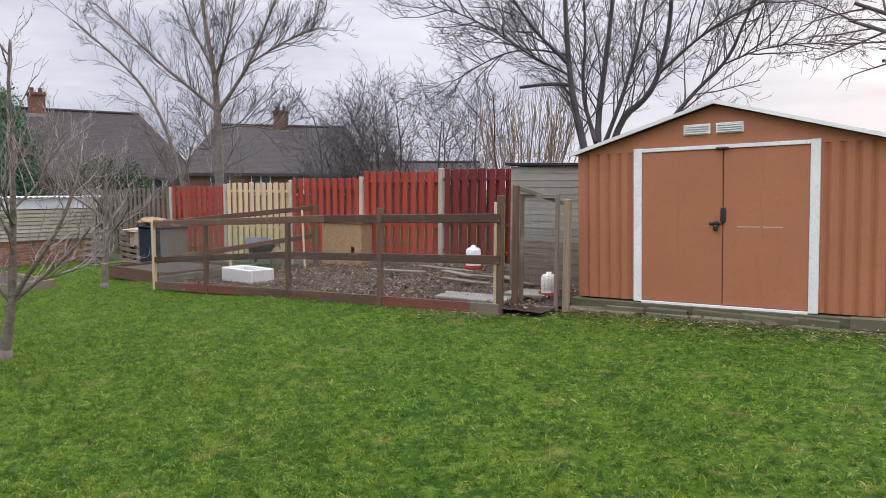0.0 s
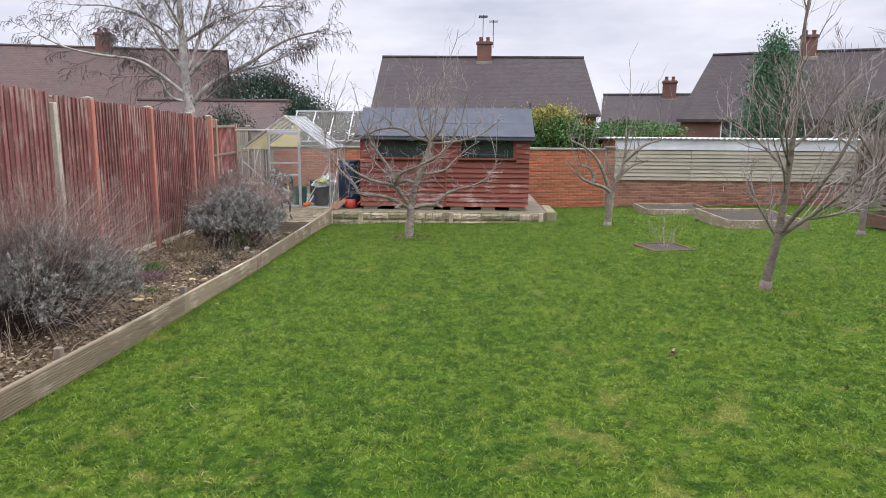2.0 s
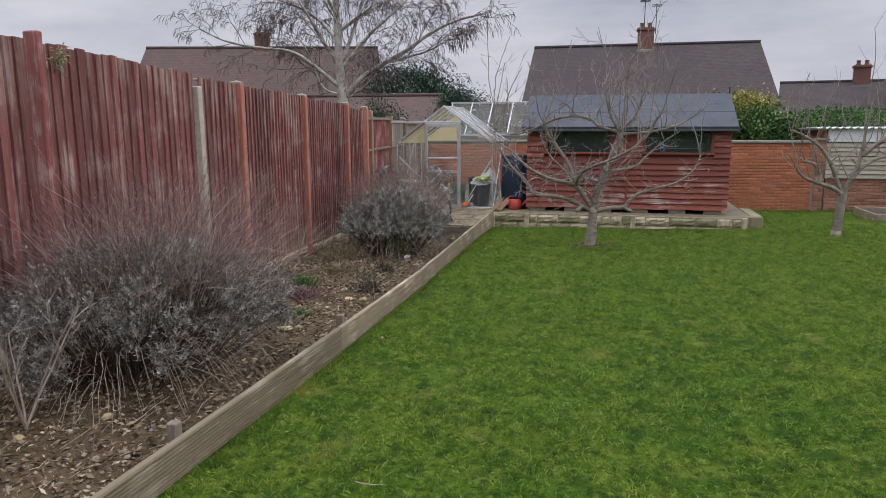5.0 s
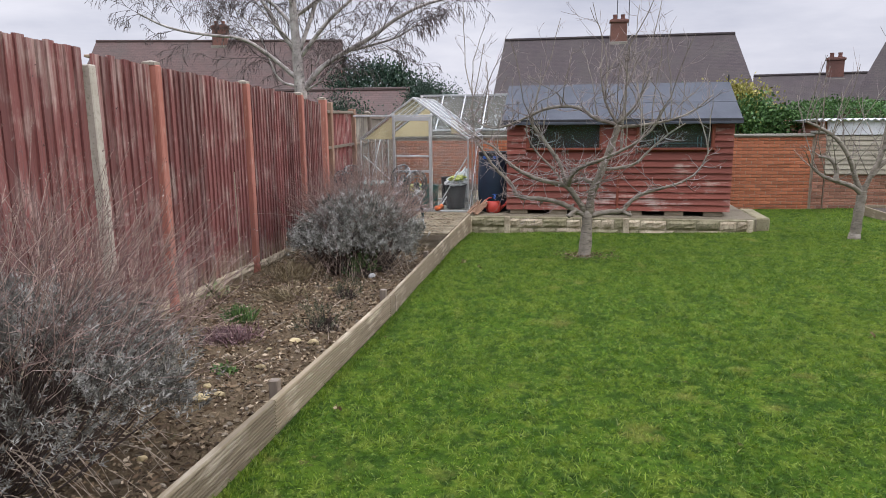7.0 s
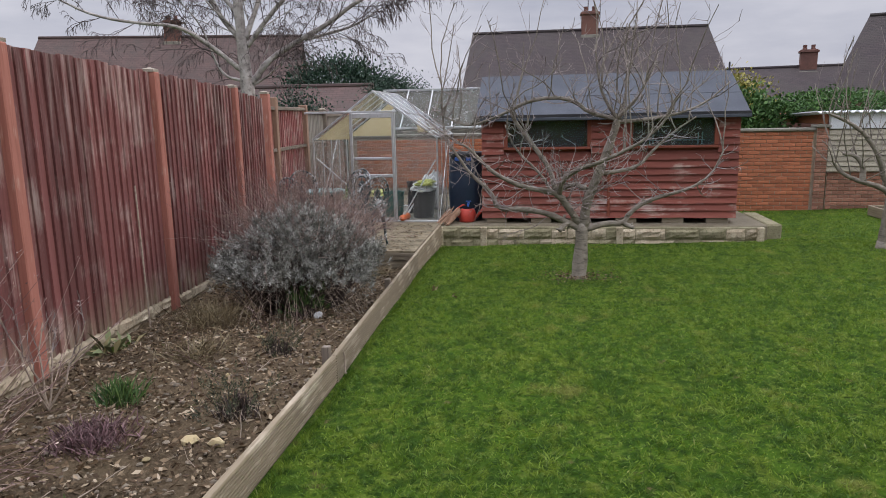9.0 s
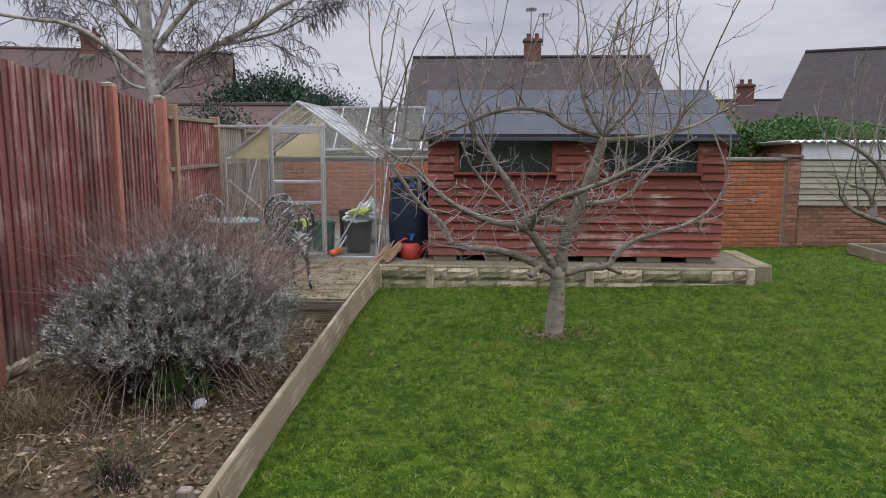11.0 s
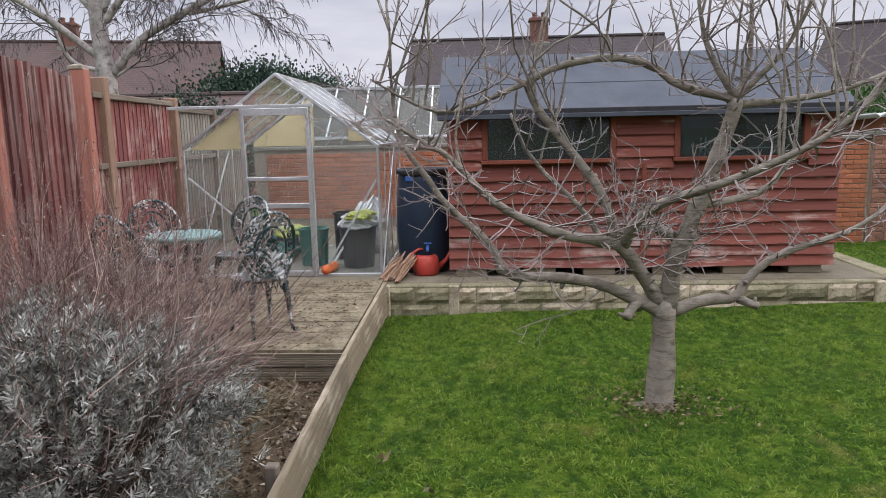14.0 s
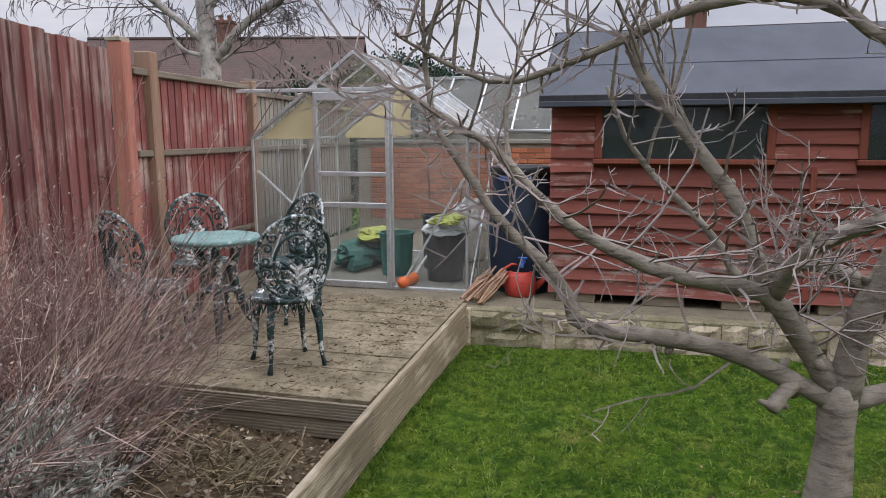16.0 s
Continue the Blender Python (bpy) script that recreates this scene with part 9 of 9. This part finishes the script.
# ---- plants in the bed, near the fence ----
def bed_plants():
    rng = np.random.default_rng(14)

    def tuft(name, x, y, n, length, width, mat, label, category, spread=0.10, up=0.9, droop=0.25, kind=""):
        z = soil_at(x, y)
        a = rng.uniform(0, 6.283, n)
        P = np.stack([rng.normal(0, spread * 0.4, n), rng.normal(0, spread * 0.4, n), np.zeros(n)], 1)
        W = np.stack([np.cos(a) * rng.uniform(0.1, 1, n), np.sin(a) * rng.uniform(0.1, 1, n), up * rng.uniform(0.5, 1.2, n)], 1)
        ob = new(name, leaf_mesh(name, P, W, rng.uniform(0.5, 1.1, n) * length, width, mat, rng, droop))
        ob.matrix_basis = pose(x, y, z)
        tagged(ob, label, category, kind=kind)
    strap = foliage_material("strap_leaf", ((0.0, (0.10, 0.12, 0.05)), (0.6, (0.20, 0.23, 0.11)), (1.0, (0.40, 0.34, 0.18))))
    green = foliage_material("fresh_green", ((0.0, (0.03, 0.07, 0.02)), (0.6, (0.07, 0.13, 0.03)), (1.0, (0.12, 0.18, 0.05))))
    heath = foliage_material("pink_heather", ((0.0, (0.06, 0.040, 0.036)), (0.5, (0.16, 0.085, 0.090)), (1.0, (0.30, 0.20, 0.20))))
    dull = foliage_material("grey_green_rosemary", ((0.0, (0.028, 0.038, 0.018)), (0.6, (0.070, 0.085, 0.040)), (1.0, (0.14, 0.15, 0.08))))
    dark_leaf = foliage_material("dark_shrub_leaf", ((0.0, (0.025, 0.03, 0.018)), (0.6, (0.06, 0.07, 0.035)), (1.0, (0.12, 0.12, 0.06))))
    dry = foliage_material("dry_grass", ((0.0, (0.09, 0.068, 0.035)), (0.6, (0.17, 0.135, 0.072)), (1.0, (0.28, 0.23, 0.14))))
    tuft("iris_tuft", -3.95, fence_y(-3.95) + 0.22, 26, 0.32, 0.022, strap, "tuft of pale strap leaves under the fence", "plant")
    tuft("dead_leaf_tuft", -3.9, fence_y(-3.9) + 0.30, 60, 0.30, 0.012, dry, "dead straw-coloured leaves under the fence", "plant", 0.25, 0.25, 0.3)
    tuft("bulb_tuft", -9.85, fence_y(-9.85) + 0.13, 16, 0.30, 0.05, strap, "tuft of broad yellow-green leaves by the gravel board", "plant")
    tuft("bulb_tuft", -10.1, fence_y(-10.1) + 0.15, 10, 0.20, 0.035, strap, "tuft of broad yellow-green leaves by the gravel board", "plant")
    tuft("heather", -8.1, -3.98, 800, 0.11, 0.008, heath, "low pink heather plant on the bed", "plant", 0.24, 0.8, 0.1, "stuff")
    tuft("fern_sprig", -8.72, -4.22, 260, 0.22, 0.008, green, "upright green sprig on the bed", "plant", 0.14, 1.3, 0.15)
    lavender(-8.6, -3.42, 0.15, 0.13, 0.20, 70, 6, 41, "small dark leafy shrub on the bed", (0.0, 0.0), dark_leaf, "small_shrub", 0.9)
    lavender(-9.75, -3.62, 0.12, 0.12, 0.20, 60, 10, 42, "small dark leafy shrub on the bed", (0.0, 0.0), dark_leaf, "small_shrub", 0.9)
    lavender(-10.85, -3.80, 0.12, 0.12, 0.30, 80, 2, 43, "small glossy green shrub beside the lavender", (0.0, 0.0), green, "box_shrub", 1.2)
    tuft("dark_hole_grass", -9.6, -4.2, 260, 0.22, 0.008, dry, "tangled dry grass on the bed", "plant", 0.24, 0.6, 0.2)
    tuft("dry_grass_clump", -10.4, -4.45, 420, 0.34, 0.007, dry, "clump of dry grass on the bed", "plant", 0.30, 0.9, 0.2)
    lavender(-2.35, -3.78, 0.45, 0.38, 0.36, 2300, 120, 7, "low sprawling grey-green rosemary bush in the bed", (0.0, 0.0), dull, "rosemary_bush", 1.2)
    lavender(-1.65, -3.9, 0.5, 0.42, 0.36, 2000, 120, 8, "low sprawling grey-green rosemary bush in the bed", (0.0, 0.0), dull, "rosemary_bush", 1.2)
    tuft("dry_grass_clump", -12.9, -3.75, 320, 0.26, 0.008, dry, "clump of dry yellow grass before the deck", "plant", 0.32, 0.25, 0.1)
    tuft("green_weed", -7.4, -3.65, 70, 0.10, 0.02, green, "small green weed on the soil", "plant")
    tuft("green_weed", -4.9, fence_y(-4.9) + 0.35, 70, 0.09, 0.02, green, "small green weed on the soil", "plant")
    # bare rose and other sticks
    for x, y, h, n in ((-3.45, -4.1, 1.15, 4), (-4.75, -4.0, 0.8, 5), (-8.6, -4.6, 0.75, 5), (-7.9, -4.75, 0.7, 5)):
        g = Grower(int(-x * 10), 0.12, 0.20, 0.0035, 300)
        for k in range(n):
            a = k * 2.2
            g.limb((0, 0, soil_at(x, y)), (math.cos(a) * 0.4, math.sin(a) * 0.4, 1), h * g.rnd.uniform(0.6, 1.05), 0.008, 0, 3, (3, 2), 0.55, 0.4, 0.4)
        b = thing("bare_shrub", pose(x, y, 0), "bare thin shrub stems on the bed", "shrub", "bare stems on the bed")
        tagged(part("stem_growth", g.wood, M_STRAWPALE if n == 5 else M_TWIG, b), kind="stuff")
        if g.twigs.v:
            tagged(part("twig_growth", g.twigs, M_TWIG, b), kind="stuff")
    # leaning pruned sapling by the rosemary
    s = thing("bare_sapling", Matrix(), "leaning pruned bare sapling beside the rosemary", "tree")
    z = soil_at(-2.5, -4.17) - 0.03
    part("trunk", Geo().tube([(-2.5, -4.17, z), (-2.42, -4.19, z + 0.22), (-2.26, -4.23, 0.42), (-2.12, -4.28, 0.75), (-2.06, -4.30, 1.15), (-2.04, -4.30, 1.75)], [0.036, 0.030, 0.027, 0.024, 0.018, 0.008], 9), M_BARK, s, smooth=True)
    for pts in (((-2.12, -4.28, 0.74), (-2.30, -4.22, 0.70), (-2.44, -4.18, 0.66), (-2.50, -4.17, 0.66)),
                ((-2.10, -4.28, 0.86), (-2.36, -4.20, 0.92), (-2.62, -4.16, 1.08), (-2.72, -4.15, 1.22)),
                ((-2.62, -4.16, 1.08), (-2.60, -4.12, 1.22), (-2.66, -4.10, 1.34)),
                ((-2.06, -4.30, 1.10), (-2.24, -4.28, 1.36), (-2.33, -4.28, 1.60), (-2.31, -4.28, 1.86))):
        part("branch", Geo().tube(pts, [0.013 - 0.0025 * i for i in range(len(pts))], 6), M_BARK, s, smooth=True)
    solid("cane", Geo().tube([(-10.55, fence_y(-10.55) + 0.16, soil_at(-10.55, fence_y(-10.55) + 0.16)), (-10.58, fence_y(-10.55) + 0.13, 0.72)], 0.008, 6), M_STRAWPALE, Matrix(), "thin cane standing against the fence", "cane")
    g = Geo()
    crumpled("plant_label", -10.8, -3.66, soil_at(-10.8, -3.66), 0.055, 0.035, 0.03, M_BAG, "crumpled white plastic scrap on the bed", "litter", 31.0)
    for x in (-5.0, -6.2):
        n = 90
        zt = fence_top(x) - 0.10
        P = np.stack([rng.normal(0, 0.05, n), rng.uniform(0.03, 0.07, n), rng.normal(0, 0.05, n)], 1)
        W = np.stack([rng.normal(0, 0.7, n), rng.uniform(0.2, 1, n), rng.normal(0.1, 0.8, n)], 1)
        ob = new("fence_ivy", leaf_mesh("fence_ivy", P, W, rng.uniform(0.03, 0.08, n), 0.008, strap, rng, 0.3))
        ob.matrix_basis = along(x, zt)
        tagged(ob, "sprig of greenery growing through the fence", "plant")


bed_plants()


# ---- lawn grass ----
def lawn():
    rng = np.random.default_rng(1)
    k = Nodes("grass_blades")
    r = k.t.nodes.new("ShaderNodeNewGeometry").outputs["Random Per Island"]
    col = k.ramp(r, ((0.0, (0.050, 0.098, 0.010)), (0.40, (0.112, 0.186, 0.016)), (0.85, (0.175, 0.252, 0.026)), (0.97, (0.215, 0.275, 0.045)), (1.0, (0.32, 0.31, 0.12))))
    col = k.mix(0.85, col, lawn_patches(k, col))
    m = k.done(col, 0.5, spec=0.22)
    through_light = k.n("ShaderNodeBsdfTranslucent")
    k.link(col, through_light.inputs[0])
    both = k.n("ShaderNodeMixShader")
    both.inputs[0].default_value = 0.34
    k.link(k.bsdf.outputs[0], both.inputs[1])
    k.link(through_light.outputs[0], both.inputs[2])
    k.link(both.outputs[0], k.t.nodes["Material Output"].inputs[0])

    def edge_line(x):
        return np.where(x > -8.5, -2.98 + 0.019 * (x + 4.5), np.where(x > -13.5, -3.056 + 0.045 * (x + 8.5), -3.281 + 0.015 * (x + 13.5)))

    n = 1250000
    xs, ys = rng.uniform(-20.15, 3.5, n), rng.uniform(-3.45, 10.0, n)
    dense = 0.15 + 0.85 * np.exp(-np.clip(np.abs(ys + 0.8) - 1.6, 0, 9) ** 2 / 9.0) * np.exp(-np.clip(-14.5 - xs, 0, 9) ** 2 / 3.0)
    keep = rng.uniform(0, 1, n) < dense
    keep &= (ys > edge_line(xs) + 0.085) & ((xs > -15.66) | (ys > 1.75))
    keep &= ~((xs > -12.0) & (xs < -3.9) & (ys > 7.40))
    keep &= ~((xs > -4.6) & (ys > 8.02)) & ~((np.abs(xs + 15.15) < 1.06) & (np.abs(ys - 5.75) < 0.81)) & ~((np.abs(xs + 18.2) < 0.71) & (np.abs(ys - 5.0) < 0.81)) & ~((xs > -14.6) & (ys > 7.7) & (xs < -11)) & ~((xs < -14.5) & (ys > 9.4))
    keep &= ~((xs < -16.0) & (xs > -17.7) & (ys < 2.08))
    thin = np.exp(-((8.1 - ys) / 0.55) ** 2) * (xs > -4.6)
    keep &= rng.uniform(0, 1, n) > 0.85 * thin
    keep &= ~((np.abs(xs + 11.3) < 0.33) & (np.abs(ys - 2.95) < 0.33))
    xs, ys, dense = xs[keep], ys[keep], dense[keep]
    n = len(xs)
    swell = np.array([noise.noise((a * 0.5, b * 0.5, 3.0)) for a, b in zip(xs, ys)])
    tufts = np.array([0.7 * noise.noise((a * 2.6, b * 2.6, 7.0)) + 1.0 * noise.noise((a * 9.0, b * 9.0, 2.0)) + 0.9 * noise.noise((a * 19.0, b * 19.0, 5.0)) for a, b in zip(xs, ys)])
    zs = -0.07 + 0.039 * xs + 0.018 * ys + 0.035 * swell - 0.002
    a, q = rng.uniform(0, 6.283, n), rng.uniform(0.3, 1.9, n)
    sets = [(np.stack([xs, ys, zs], 1), np.stack([np.cos(a) * q, np.sin(a) * q, np.ones(n)], 1), rng.uniform(0.5, 1.3, n) * 0.037 * np.clip(1 + 1.0 * tufts, 0.30, 2.2), rng.uniform(0.6, 1.3, n) * (0.0062 + 0.0090 * (1 - dense)))]
    xs = rng.uniform(-15.6, 1.0, 9000)
    fringe = np.stack([xs, edge_line(xs) + 0.06 + np.abs(rng.normal(0, 0.03, 9000)), -0.07 + 0.039 * xs + 0.018 * -3.1 - 0.01], 1)
    a = rng.uniform(0, 6.283, 9000)
    sets.append((fringe, np.stack([np.cos(a) * 0.5, np.sin(a) * 0.5, np.ones(9000)], 1), rng.uniform(0.02, 0.07, 9000), rng.uniform(0.003, 0.006, 9000)))
    P, W, L, Wd = [np.concatenate([s[i] for s in sets]) for i in range(4)]
    ob = new("grass", leaf_mesh("grass", P, W, L, Wd, m, rng, 0.18))
    tagged(ob, "short green lawn grass with yellowish blades", "grass", kind="stuff")
    # odd leaves on the lawn
    for i, (x, y, s) in enumerate(((-5.2, 1.35, 0.05), (-7.0, -2.75, 0.035), (-9.0, 0.8, 0.035), (-12.2, -2.85, 0.06), (-11.9, -2.6, 0.04), (-4.4, 2.2, 0.03))):
        n = 5
        P = np.zeros((n, 3)) + rng.normal(0, 0.008, (n, 3))
        ob = new("fallen_leaf", leaf_mesh("fallen_leaf", P, rng.normal(0, 1, (n, 3)) + np.array([0, 0, 0.6]), s * rng.uniform(0.7, 1.3, n), s * 0.6, M_LITTER, rng))
        ob.matrix_basis = pose(x, y, ground_z(x, y) + 0.04)
        tagged(ob, "dead leaf lying on the lawn", "leaf", "leaves on the lawn")
    for x, y, a in ((-4.1, -1.9, 0.4), (-4.6, -2.1, 1.3), (-2.9, -2.45, 0.2)):
        pts = [(x + 0.05 * i * math.cos(a + 0.1 * i), y + 0.05 * i * math.sin(a + 0.1 * i), ground_z(x, y) + 0.05) for i in range(4)]
        solid("twig", Geo().tube(pts, [0.003, 0.003, 0.002, 0.001], 5), M_STRAWPALE, Matrix(), "pale twig lying on the grass", "twig", "twigs on the lawn")


lawn()


def worn_earth():
    """Trodden bare earth along the foot of the metal shed and the run."""
    rng = np.random.default_rng(23)
    n = 3600
    xs = rng.uniform(-5.6, 2.5, n)
    ys = 8.05 - np.abs(rng.normal(0, 0.42, n))
    ys = np.where(xs < -4.4, ys - 0.65, ys)
    zs = -0.07 + 0.039 * xs + 0.018 * ys + rng.uniform(0.02, 0.05, n)
    W = np.stack([rng.normal(size=n), rng.normal(size=n), rng.normal(0, 0.25, n)], 1)
    ob = new("dead_grass", leaf_mesh("dead_grass", np.stack([xs, ys, zs], 1), W, rng.uniform(0.03, 0.08, n), rng.uniform(0.004, 0.014, n), M_LITTER, rng))
    tagged(ob, "trodden dead grass and earth along the metal shed", "dead grass", kind="stuff")


worn_earth()

# ---- bricks ----
course_wall(wall_w, -20.222, 3.70, 3.915, -0.86, 0.86, M_BRICK_OLD, seed=5, depth=0.015)
course_wall(wall_w, -20.300, 1.305, 3.695, -0.86, 0.80, M_BRICK, seed=1, depth=0.015)
course_wall(wall_w, -20.300, -5.8, -2.5, -0.30, 0.80, M_BRICK, seed=2, depth=0.015)
course_wall(long_shed, -20.285, 3.97, 10.55, -0.86, -0.03, M_BRICK_OLD, seed=3, depth=0.015)
